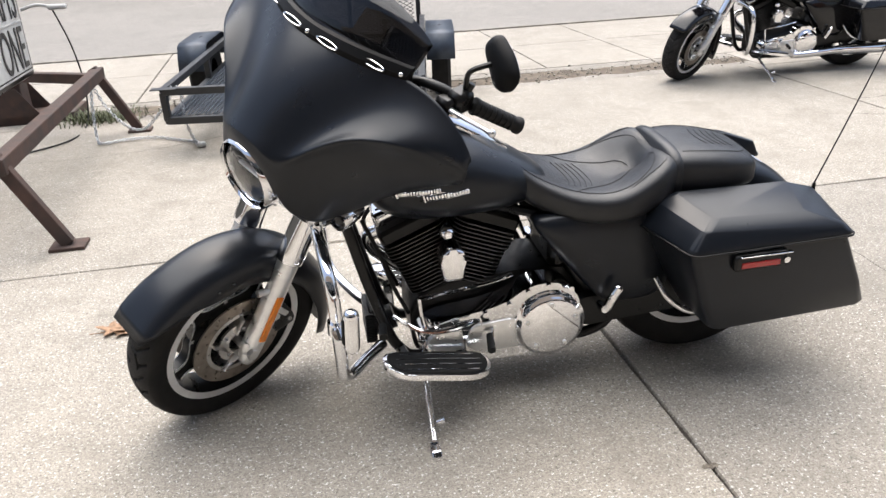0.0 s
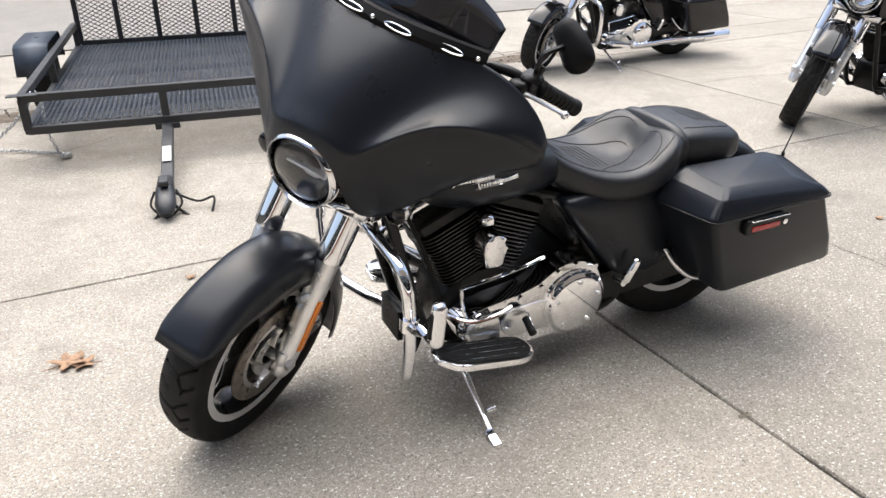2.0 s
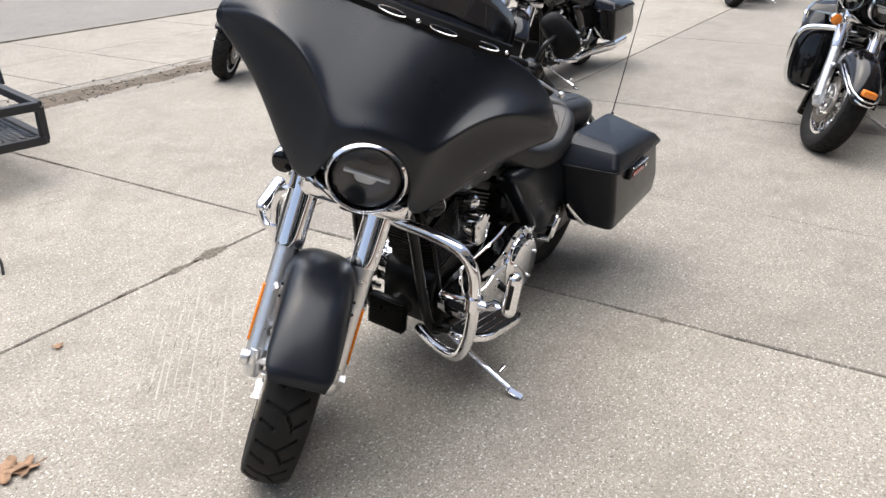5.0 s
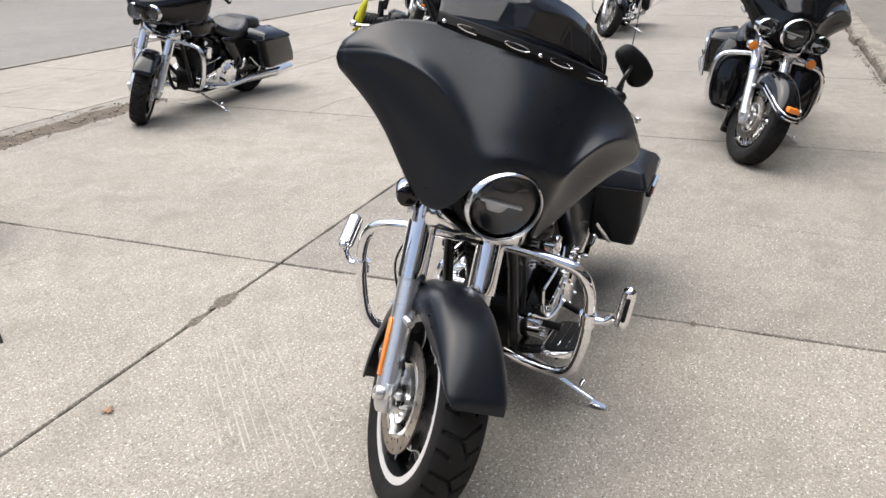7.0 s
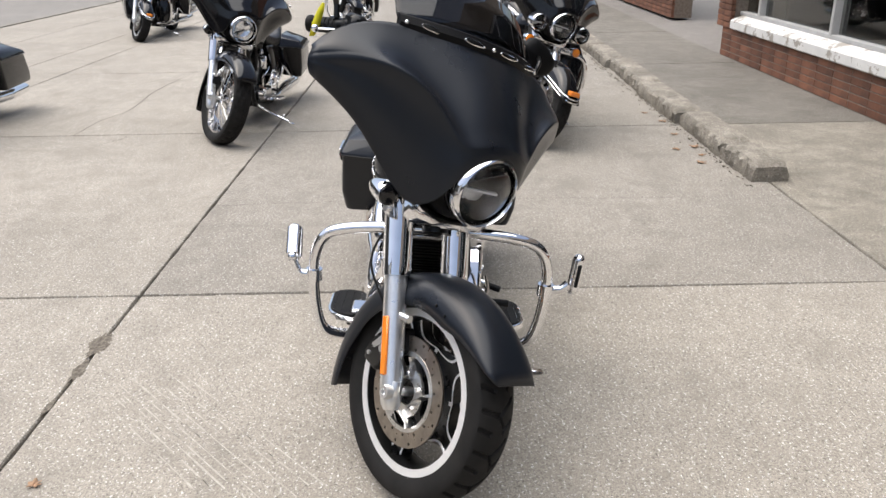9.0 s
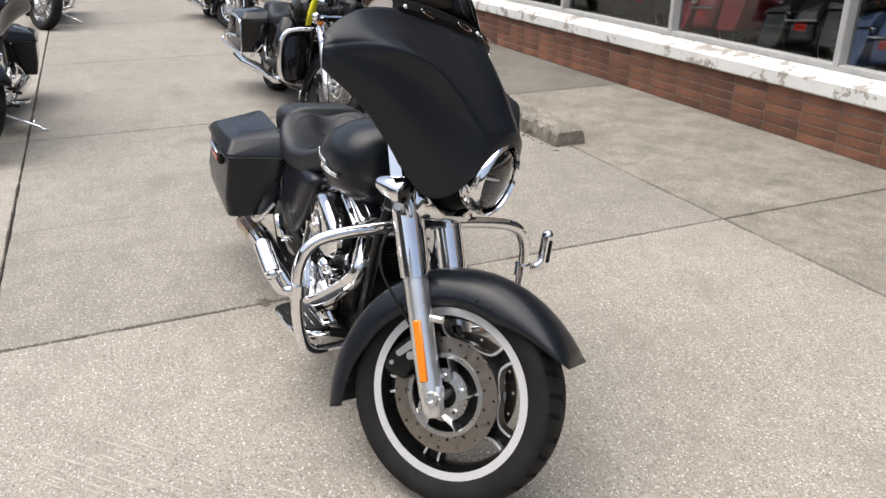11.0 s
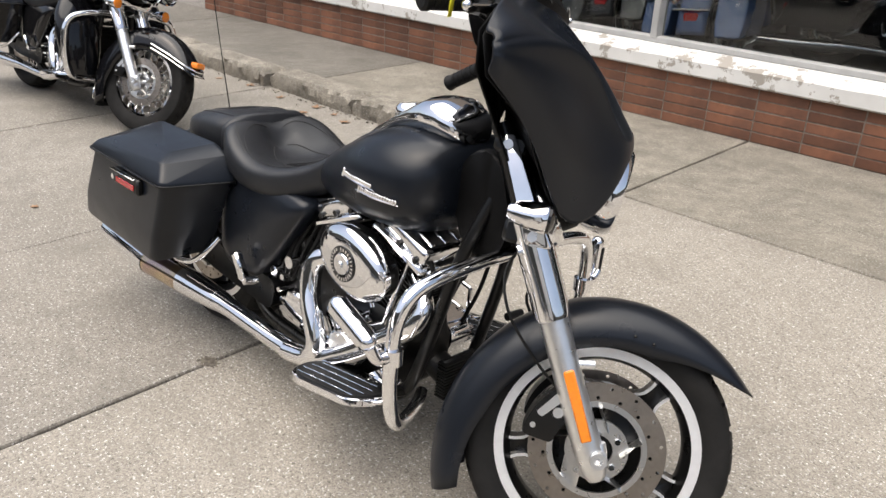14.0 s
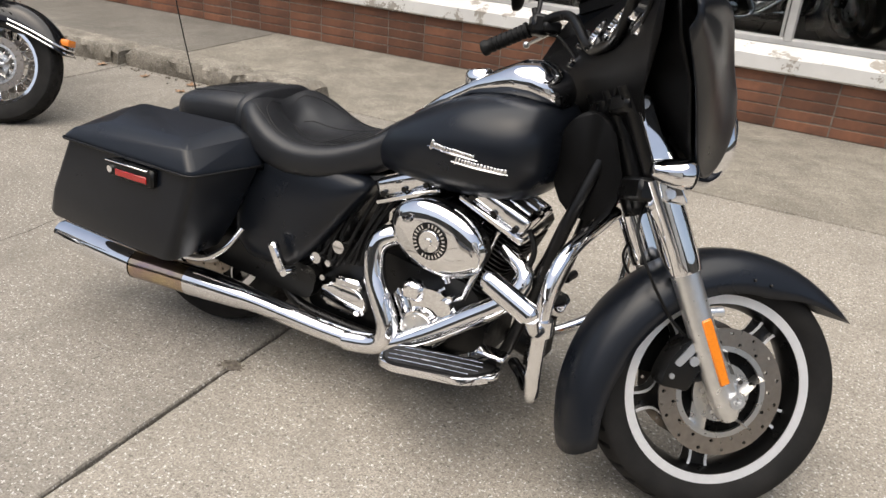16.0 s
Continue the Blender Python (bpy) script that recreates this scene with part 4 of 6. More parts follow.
    # added black plates that stand in for the dark gap at the steering head
    for s in (1, -1):
        bm = nb()
        plate(bm, rounded([(1.02, 0.66), (1.085, 0.60), (1.155, 0.62), (1.185, 0.70), (1.135, 0.845), (1.06, 0.855), (1.01, 0.78)], 0.03), s * 0.030, s * 0.062, "y", 0.008)
        part("neck_filler", bm, PLASTIC, bike, "black filler plate for the dark gap at the steering head")

    # rear wheel and mudguard
    if wheel == "cast":
        rw = cast_wheel(bike, V(0, -0.022 if full else 0, 0.302), I, 0.302, 0.088, 0.205, 0.2, grooves=full)
    else:
        rw = spoke_wheel(bike, V(0, 0, 0.302), I, 0.302, 0.078, 0.20)
    brake_disc(rw, -0.095, 0.14)
    bm = fender_sheet(V(0, 0, 0.302), 38, 176, lambda t: 0.372 - 0.004 * t, lambda t: 0.295, lambda t: 0.112 - 0.012 * t, 24, 0.5)
    rf = part("rear_fender", bm, paint, bike, "rounded rear fender", None, angle=180, solid=0.003)
    bm = nb()
    tube(bm, [(-0.10, -0.13, 0.575), (-0.12, 0.0, 0.63), (-0.10, 0.13, 0.575)], 0.007, 8)
    box(bm, (-0.15, 0, 0.628), (0.05, 0.06, 0.008), 0.003)
    part("fender_trim", bm, CHROME, rf, "chrome fender bracket")
    bm = nb()
    box(bm, (-0.335, 0, 0.44), (0.03, 0.10, 0.06), 0.01)
    part("tail_light", bm, RED, rf, "red tail light")
    bm = nb()
    box(bm, (-0.30, 0.125, 0.535), (0.04, 0.04, 0.04), 0.01)
    cyl(bm, (-0.335, -0.13, 0.49), (-0.335, 0.13, 0.49), 0.010, seg=10)
    part("rear_light_bar", bm, CHROME, rf, "chrome rear signal bar")
    if full:
        bm = nb()
        cyl(bm, (-0.278, 0.142, 0.53), (-0.278, 0.142, 0.60), 0.009, 0.005, seg=10)
        tube(bm, [(-0.278, 0.142, 0.60), (-0.36, 0.145, 0.85), (-0.46, 0.15, 1.18)], [0.0024, 0.002, 0.0016], 6)
        part("antenna", bm, SATIN, bike, "thin black whip antenna")

    # fuel tank and console
    tank = [(0.50, 0.05, 0.675, 0.63), (0.55, 0.100, 0.712, 0.612), (0.62, 0.140, 0.758, 0.60), (0.71, 0.174, 0.808, 0.595), (0.80, 0.196, 0.850, 0.596), (0.88, 0.200, 0.862, 0.60), (0.95, 0.190, 0.862, 0.612), (1.0, 0.160, 0.85, 0.635), (1.03, 0.10, 0.82, 0.68)]
    bm = loft(nb(), [ring_section(x, w, zt, zb, 28, 0.0, 0.7, 0.9) for x, w, zt, zb in tank])
    tk = part("fuel_tank", bm, paint, bike, "teardrop fuel tank", angle=180, sub=1)
    bm = loft(nb(), [ring_section(x, w, zt, zb, 16, 0.0, 0.7, 0.8) for x, w, zt, zb in ((0.62, 0.028, 0.765, 0.74), (0.70, 0.044, 0.825, 0.78), (0.78, 0.055, 0.872, 0.83), (0.835, 0.068, 0.905, 0.835), (0.89, 0.082, 0.932, 0.84), (0.94, 0.086, 0.935, 0.84), (0.985, 0.075, 0.912, 0.84), (1.005, 0.05, 0.885, 0.84))])
    cs = part("tank_console", bm, CHROME, bike, "chrome tank console", angle=60)
    bm = nb()
    lathe(bm, [(0, 0.024), (0.026, 0.022), (0.034, 0.014), (0.036, 0), (0.036, -0.02)], Matrix.Translation((0.775, 0, 0.868)) @ Matrix.Rotation(radians(-10), 4, "Y"), 28)
    part("fuel_cap", bm, CHROME, cs)
    if full:
        def side(x):
            for (xa, wa, *_), (xb, wb, *_) in zip(tank, tank[1:]):
                if xa <= x <= xb:
                    return (wa + (wb - wa) * (x - xa) / (xb - xa)) * 1.0
            return 0.18
        for s in (1, -1):
            emblem(tk, s, *((0.752, 0.958) if s < 0 else (0.966, 0.760)), side, 0.722, -0.03)

    # seat
    seat = [(0.752, 0.030, 0.820, 0.785, 0.0), (0.725, 0.060, 0.822, 0.745, 0.0), (0.68, 0.085, 0.800, 0.70, 0.002), (0.62, 0.105, 0.755, 0.645, 0.008), (0.55, 0.135, 0.705, 0.59, 0.016), (0.46, 0.172, 0.672, 0.556, 0.026), (0.37, 0.192, 0.664, 0.548, 0.034), (0.30, 0.197, 0.684, 0.550, 0.052), (0.235, 0.190, 0.722, 0.565, 0.058), (0.19, 0.170, 0.738, 0.585, 0.030), (0.15, 0.142, 0.726, 0.61, 0.008)]
    fine = 4 if full else 1
    bm = loft(nb(), [ring_section(x, w, zt, zb, 56 if full else 28, d, 0.62, 0.62) for x, w, zt, zb, d in curve(seat, fine)])
    if full:
        for v in bm.verts:
            if v.co.z > 0.60:
                x, y = v.co.x, v.co.y
                v.co.z -= 0.030 * math.exp(-((x - 0.222) / 0.030) ** 2 - (y / 0.030) ** 2)
                v.co.z -= 0.008 * math.exp(-(y / 0.016) ** 2) * math.exp(-((x - 0.27) / 0.05) ** 2)
                v.co.z += 0.007 * math.exp(-((abs(y) - 0.075) / 0.04) ** 2) * math.exp(-((x - 0.225) / 0.045) ** 2)
    top = BVHTree.FromBMesh(bm)
    st = part("seat", bm, LEATHER, bike, "stitched black leather two-up seat", angle=180)
    back = [(0.175, 0.125, 0.724, 0.60, 0.0), (0.135, 0.145, 0.732, 0.595, 0.003), (0.06, 0.152, 0.730, 0.59, 0.003), (-0.02, 0.147, 0.716, 0.59, 0.002), (-0.085, 0.126, 0.696, 0.596, 0.0), (-0.112, 0.09, 0.672, 0.61, 0.0)]
    bm = loft(nb(), [ring_section(x, w, zt, zb, 40, d, 0.62, 0.55) for x, w, zt, zb, d in curve(back, 3)])
    pad_top = BVHTree.FromBMesh(bm)
    part("passenger_pad", bm, LEATHER, st, "", angle=180)
    if full:
        def sewn(bm, tree, pts, r=0.0013, n=6):
            line = []
            for p in curve([V(x, y, 0) for x, y in pts], n):
                hit = tree.ray_cast(V(p.x, p.y, 1.2), V(0, 0, -1))[0]
                if hit:
                    line.append(hit + V(0, 0, r * 0.4))
            if len(line) > 2:
                tube(bm, line, r, 5, 1)
        bm = nb()
        for k in range(5):
            x = 0.435 - 0.017 * k
            sewn(bm, top, [(x + 0.022 * (abs(y) / 0.09) ** 2, y) for y in (-0.085, -0.045, 0.0, 0.045, 0.085)])
            x = 0.045 - 0.020 * k
            sewn(bm, pad_top, [(x - 0.02 * (abs(y) / 0.09) ** 2, y) for y in (-0.06, -0.03, 0.0, 0.03, 0.06)])
        for sg in (1, -1):
            sewn(bm, top, [(0.61, sg * 0.088), (0.53, sg * 0.112), (0.45, sg * 0.138), (0.36, sg * 0.155), (0.28, sg * 0.150), (0.225, sg * 0.118), (0.200, sg * 0.07), (0.198, sg * 0.03)])
            sewn(bm, top, [(0.45, sg * 0.138), (0.40, sg * 0.105), (0.33, sg * 0.080), (0.27, sg * 0.050), (0.238, sg * 0.020)])
            sewn(bm, top, [(0.30, sg * 0.165), (0.26, sg * 0.155), (0.22, sg * 0.145), (0.19, sg * 0.13)])
            sewn(bm, pad_top, [(0.13, sg * 0.10), (0.07, sg * 0.108), (0.0, sg * 0.104), (-0.06, sg * 0.088), (-0.085, sg * 0.05), (-0.09, 0)])
        part("seam", bm, STITCH, st, "sewn seams")
        bm = nb()
        loft(bm, [ring_section(x, w + 0.004, zt + 0.003, zb, 28, 0.0, 0.62, 0.62) for x, w, zt, zb in ((0.180, 0.140, 0.730, 0.58), (0.170, 0.150, 0.736, 0.58), (0.156, 0.153, 0.738, 0.58), (0.146, 0.148, 0.734, 0.58))])
        part("seat_strap", bm, LEATHER, st, "leather strap across the seat", angle=60)

    # side covers
    for s in (1, -1):
        bm = nb()
        rim = rounded([(0.590, 0.585), (0.46, 0.605), (0.20, 0.600), (0.15, 0.55), (0.15, 0.33), (0.20, 0.285), (0.35, 0.285), (0.44, 0.39)], 0.05, 5)
        loft(bm, [[V(0.325 + (x - 0.325) * k, s * y, 0.44 + (z - 0.44) * k) for x, z in rim] for y, k in ((0.08, 1.0), (0.134, 1.0), (0.148, 0.985), (0.158, 0.94), (0.168, 0.82), (0.176, 0.60), (0.180, 0.3))])
        part("side_cover", bm, paint, bike, "side cover under the seat", angle=180)

    # saddlebags with lids
    for s in (1, -1):
        low = [(0.135, 0.165, 0.300), (0.112, 0.345, 0.292), (-0.378, 0.338, 0.304), (-0.385, 0.165, 0.31)]
        mid = [(0.175, 0.160, 0.37), (0.148, 0.357, 0.37), (-0.338, 0.350, 0.38), (-0.345, 0.15, 0.385)]
        high = [(0.262, 0.165, 0.545), (0.200, 0.355, 0.535), (-0.262, 0.347, 0.537), (-0.275, 0.145, 0.545)]
        lid0 = [(0.272, 0.158, 0.548), (0.204, 0.364, 0.540), (-0.272, 0.355, 0.542), (-0.285, 0.138, 0.55)]
        lid1 = [(0.268, 0.160, 0.562), (0.202, 0.362, 0.552), (-0.270, 0.354, 0.552), (-0.283, 0.14, 0.56)]
        lid2 = [(0.232, 0.162, 0.618), (0.166, 0.338, 0.596), (-0.246, 0.340, 0.572), (-0.264, 0.145, 0.598)]
        lid3 = [(0.185, 0.172, 0.642), (0.125, 0.300, 0.614), (-0.150, 0.300, 0.604), (-0.165, 0.16, 0.632)]

        def ring(q, r=0.03):
            zs = {i: p[2] for i, p in enumerate(q)}
            flat = rounded([(p[0], p[1]) for p in q], r, 4)
            out = []
            for i, (x, y) in enumerate(flat):
                lift, wide = (-0.004, 0.0) if s > 0 else (0.020, 0.012)
                out.append(V(x, s * (y + wide), zs[i // 5] + lift))
            return out
        lo0 = [(x * 0.97 - 0.004, y * 0.98 + 0.003, z - 0.012) for x, y, z in low]
        bm = loft(nb(), [ring(q, r) for q, r in ((lo0, 0.03), (low, 0.03), (mid, 0.022), (high, 0.020))])
        bg = part("saddlebag", bm, bagp, bike, "hard saddlebag with a lid", angle=28)
        bm = loft(nb(), [ring(q, r) for q, r in ((lid0, 0.022), (lid1, 0.022), (lid2, 0.016), (lid3, 0.02))])
        part("saddlebag_lid", bm, bagp, bg, "sloping saddlebag lid", angle=24, bevel=0.004)
        bm = loft(nb(), [ring([(x * 1.012, y + 0.0035, z + dz) for x, y, z in lid0], 0.025) for dz in (-0.0015, 0.0035)], False)
        part("lid_seam", bm, SATIN, bg, "", solid=0.004)
        bo, bz = (0.0, -0.004) if s > 0 else (0.012, 0.020)
        if full:
            bm = nb()
            box(bm, (0.0, s * (0.362 + bo), 0.507 + bz), (0.155, 0.022, 0.048), 0.006, Matrix.Rotation(radians(1.0), 4, "Y"))
            lt = part("latch", bm, SATIN, bg, "black latch plate")
            bm = nb()
            box(bm, (0.012, s * (0.3745 + bo), 0.501 + bz), (0.112, 0.004, 0.018), 0.002)
            part("latch_reflector", bm, RED, lt, "red latch reflector")
            bm = nb()
            box(bm, (0.0, s * (0.374 + bo), 0.528 + bz), (0.150, 0.012, 0.004), 0.001)
            cyl(bm, (-0.062, s * (0.370 + bo), 0.505 + bz), (-0.062, s * (0.378 + bo), 0.505 + bz), 0.009, seg=14)
            part("lock", bm, CHROME, lt, "chrome lock and latch edge")
        bm = nb()
        tube(bm, [(0.22, s * 0.20, 0.385), (0.195, s * 0.235, 0.335), (0.14, s * 0.25, 0.292), (0.06, s * 0.25, 0.272)], 0.009, 10)
        part("bag_rail", bm, CHROME, bike, "chrome saddlebag rail")
        # passenger peg, folded
        bm = nb()
        bar(bm, (0.365, s * 0.205, 0.305), (0.335, s * 0.215, 0.385), 0.030, 0.024, 0.006)
        cyl(bm, (0.375, s * 0.17, 0.30), (0.370, s * 0.21, 0.305), 0.013, seg=10)
        pg = part("passenger_peg", bm, CHROME, bike, "folded chrome passenger peg")

    # engine
    bm = nb()
    plate(bm, rounded([(0.92, 0.20), (0.92, 0.32), (0.86, 0.385), (0.72, 0.385), (0.62, 0.40), (0.38, 0.40), (0.37, 0.19), (0.42, 0.15), (0.90, 0.15)], 0.03), -0.098, 0.085, "y", 0.015)
    en = part("engine", bm, BLACKMETAL, bike, "black and chrome V-twin engine", angle=60)
    bm = nb()
    box(bm, (0.44, 0, 0.46), (0.14, 0.2, 0.14), 0.02)
    part("battery_box", bm, SATIN, bike)
    bm = nb()
    box(bm, (0.80, -0.01, 0.62), (0.3, 0.10, 0.05), 0.015)
    part("intake", bm, SATIN, bike)
    for k, tilt in ((0, 22.5), (1, -22.5)):
        cm = Matrix.Translation((0.79 + (0.018 if tilt > 0 else -0.012), 0, 0.335)) @ Matrix.Rotation(radians(tilt), 4, "Y") @ Matrix.Diagonal((1.16, 1.1, 1.06, 1))
        bm = nb()
        cyl(bm, (0, 0, 0), (0, 0, 0.25), 0.058, seg=24)
        cy = part("cylinder", bm, BLACKMETAL, bike, "black finned cylinder", cm, angle=30)
        bm = nb()
        for j in range(15):
            z = 0.055 + j * 0.0115
            w = 0.155 if j < 10 else 0.168
            plate(bm, [(x, y) for x, y in rounded([(-w / 2, -0.082), (w / 2, -0.082), (w / 2, 0.082), (-w / 2, 0.082)], 0.035, 3)], z, z + 0.0042, "z")
        part("fin", bm, BLACKMETAL, cy, "", angle=30)
        bm = nb()
        for j in range(15):
            z = 0.0572 + j * 0.0115
            w = (0.155 if j < 10 else 0.168) + 0.0006
            for s in (1, -1):
                bar(bm, (-w / 2 + 0.03, s * 0.0824, z), (w / 2 - 0.03, s * 0.0824, z), 0.0010, 0.0013)
        part("fin_edge", bm, FINEDGE, cy, "bright cut fin edges")
        bm = nb()
        box(bm, (0, 0, 0.242), (0.160, 0.145, 0.045), 0.010)
        part("cylinder_head", bm, BLACKMETAL, cy, "black cylinder head")
        bm = nb()
        box(bm, (0.0, -0.044, 0.244), (0.164, 0.156, 0.018), 0.005)
        box(bm, (0.0, -0.044, 0.274), (0.152, 0.146, 0.046), 0.014, None, 3)
        for y in (-0.085, -0.044, -0.005):
            box(bm, (0.0, y, 0.298), (0.120, 0.012, 0.006), 0.002)
        rk = part("rocker_cover", bm, CHROME, cy, "chrome rocker cover")
        bm = nb()
        for x in (-0.055, 0, 0.055):
            for s in (1, -1):
                cyl(bm, (x, s * 0.070 - 0.044, 0.262), (x, s * 0.079 - 0.044, 0.262), 0.007, seg=8)
        part("rocker_bolt", bm, SATIN, rk)
        bm = nb()
        cyl(bm, (-0.03 if tilt > 0 else 0.03, -0.085, 0.03), (-0.02 if tilt > 0 else 0.02, -0.088, 0.22), 0.009, seg=10)
        cyl(bm, (0.03, -0.085, 0.02), (0.02, -0.088, 0.22), 0.009, seg=10)
        part("pushrod_tube", bm, CHROME, cy, "chrome pushrod tubes")
    # left side: primary cover, derby cover, horn cover
    bm = nb()
    outline = rounded([(0.43, 0.275), (0.455, 0.205), (0.52, 0.168), (0.70, 0.163), (0.86, 0.19), (0.915, 0.235), (0.915, 0.285), (0.86, 0.318), (0.72, 0.335), (0.655, 0.352), (0.60, 0.392), (0.535, 0.402), (0.475, 0.385), (0.44, 0.34)], 0.03, 3)
    plate(bm, outline, 0.10, 0.178, "y", 0.012, 3)
    pr = part("primary_cover", bm, CHROME, bike, "polished primary drive cover", angle=50)
    bm = nb()
    plate(bm, rounded([(0.60, 0.20), (0.74, 0.195), (0.78, 0.225), (0.76, 0.29), (0.63, 0.30)], 0.02), 0.176, 0.182, "y", 0.003)
    plate(bm, rounded([(0.78, 0.215), (0.88, 0.225), (0.895, 0.262), (0.86, 0.29), (0.79, 0.29)], 0.02), 0.176, 0.190, "y", 0.006)
    part("primary_panel", bm, ALU, pr, "brushed inset panels")
    bm = nb()
    lathe(bm, [(0.108, -0.012), (0.106, 0.008), (0.095, 0.014), (0.092, 0.020), (0.086, 0.023), (0, 0.026)], Matrix.Translation((0.529, 0.178, 0.264)) @ ROUND_Y, 56)
    db = part("derby_cover", bm, CHROME, pr, "round chrome derby cover")
    bm = nb()
    for k in range(5):
        a = radians(90 + 72 * k)
        cyl(bm, (0.529 + 0.076 * math.cos(a), 0.198, 0.264 + 0.076 * math.sin(a)), (0.529 + 0.076 * math.cos(a), 0.206, 0.264 + 0.076 * math.sin(a)), 0.006, seg=8)
    part("derby_bolt", bm, ALU, db)
    bm = nb()
    for x, z in ((0.47, 0.375), (0.535, 0.392), (0.595, 0.380), (0.65, 0.345), (0.72, 0.326), (0.86, 0.308), (0.905, 0.27), (0.90, 0.235)):
        cyl(bm, (x, 0.17, z), (x, 0.190, z), 0.009, seg=12)
    part("cover_bolt", bm, CHROME, pr)
    bm = nb()
    plate(bm, rounded([(0.775, 0.440), (0.838, 0.440), (0.842, 0.515), (0.828, 0.542), (0.785, 0.542), (0.770, 0.515)], 0.02), 0.115, 0.178, "y", 0.012, 3)
    box(bm, (0.815, 0.13, 0.575), (0.04, 0.05, 0.04), 0.012)
    part("horn_cover", bm, CHROME, bike, "chrome horn cover between the cylinders")
    bm = nb()
    tube(bm, [(0.905, 0.165, 0.395), (0.80, 0.172, 0.41), (0.70, 0.172, 0.425), (0.64, 0.165, 0.435)], 0.0055, 8)
    tube(bm, [(0.905, 0.165, 0.395), (0.90, 0.17, 0.33), (0.89, 0.18, 0.29)], 0.006, 8)
    tube(bm, [(0.98, 0.15, 0.34), (0.90, 0.19, 0.30), (0.82, 0.205, 0.305), (0.76, 0.20, 0.318)], 0.0065, 8)
    cyl(bm, (0.70, 0.19, 0.275), (0.715, 0.245, 0.262), 0.006, seg=8)
    part("shift_linkage", bm, CHROME, bike, "chrome shift linkage")
    bm = nb()
    cyl(bm, (0.712, 0.205, 0.268), (0.722, 0.262, 0.255), 0.0115, seg=12)
    cyl(bm, (1.015, 0.20, 0.345), (1.02, 0.255, 0.345), 0.0115, seg=12)
    part("shift_peg", bm, GRIPRUBBER, bike, "black rubber shift peg")
    # right side: air cleaner, cam cover, gearbox cover
    am = Matrix.Translation((0.795, -0.118, 0.506)) @ Matrix.Rotation(radians(12), 4, "Y") @ Matrix.Diagonal((1.34, 1, 0.90, 1)) @ Matrix.Rotation(radians(90), 4, "X")
    bm = nb()
    lathe(bm, [(0.088, 0.0), (0.094, 0.010), (0.094, 0.040), (0.088, 0.046)], am, 48)
    ac = part("air_cleaner", bm, SATIN, bike, "oval chrome air cleaner")
    bm = nb()
    lathe(bm, [(0.096, 0.036), (0.098, 0.052), (0.092, 0.064), (0.075, 0.074), (0.052, 0.078), (0.0, 0.078)], am, 56)
    cv = part("air_cleaner_cover", bm, CHROME, ac, "oval chrome cover")
    fm = Matrix.Translation((0.790, -0.196, 0.506)) @ Matrix.Rotation(radians(90), 4, "X")
    bm = nb()
    lathe(bm, [(0.047, -0.006), (0.046, 0.003), (0.031, 0.004), (0.030, -0.006)], fm, 40)
    part("cover_ring", bm, SATIN, cv, "black ring")
    bm = nb()
    for k in range(26):
        a = 2 * math.pi * k / 26
        if k % 9 == 8:
            continue
        box(bm, (0, 0, 0), (0.004, 0.009, 0.002), 0.0, fm @ Matrix.Rotation(a, 4, "Z") @ Matrix.Translation((0.0385, 0, 0.0045)) @ Matrix.Rotation(radians(90), 4, "Z"))
    part("lettering_bar", bm, CHROME, cv)
    bm = nb()
    lathe(bm, [(0.029, -0.006), (0.029, 0.004), (0.026, 0.008), (0.010, 0.009), (0.008, 0.014), (0, 0.014)], fm, 32)
    part("cover_badge", bm, CHROME, cv, "round chrome badge")
    bm = nb()
    plate(bm, rounded([(0.68, 0.20), (0.80, 0.195), (0.86, 0.26), (0.86, 0.34), (0.80, 0.365), (0.70, 0.35), (0.66, 0.29)], 0.03), -0.10, -0.150, "y")
    cyl(bm, (0.767, -0.15, 0.252), (0.767, -0.168, 0.252), 0.056, 0.050, 32)
    cyl(bm, (0.83, -0.14, 0.33), (0.83, -0.168, 0.33), 0.022, seg=16)
    box(bm, (0.735, -0.145, 0.345), (0.06, 0.04, 0.05), 0.01)
    cc = part("cam_cover", bm, CHROME, en, "chrome cam cover")
    bm = nb()
    cyl(bm, (0.767, -0.168, 0.252), (0.767, -0.172, 0.252), 0.044, seg=32)
    part("timer_cover", bm, ALU, cc, "round brushed timer cover")
    bm = nb()
    for k in range(5):
        a = radians(36 + 72 * k)
        cyl(bm, (0.767 + 0.034 * math.cos(a), -0.17, 0.252 + 0.034 * math.sin(a)), (0.767 + 0.034 * math.cos(a), -0.175, 0.252 + 0.034 * math.sin(a)), 0.0045, seg=8)
    for x, z in ((0.69, 0.225), (0.84, 0.355), (0.85, 0.27), (0.70, 0.335)):
        cyl(bm, (x, -0.14, z), (x, -0.158, z), 0.009, seg=10)
    part("cam_bolt", bm, CHROME, cc)
    bm = nb()
    plate(bm, rounded([(0.455, 0.215), (0.575, 0.205), (0.60, 0.24), (0.575, 0.285), (0.47, 0.29), (0.44, 0.25)], 0.02), -0.10, -0.142, "y", 0.01)
    box(bm, (0.535, -0.12, 0.30), (0.085, 0.06, 0.03), 0.008)
    part("gearbox_cover", bm, CHROME, en, "chrome gearbox cover")
    bm = nb()
    for x, z, r in ((0.43, 0.345, 0.018), (0.47, 0.34, 0.010), (0.50, 0.395, 0.02), (0.40, 0.30, 0.018), (0.57, 0.225, 0.009), (0.455, 0.295, 0.009)):
        cyl(bm, (x, -0.10, z), (x, -0.150, z), r, r * 0.9, 14)
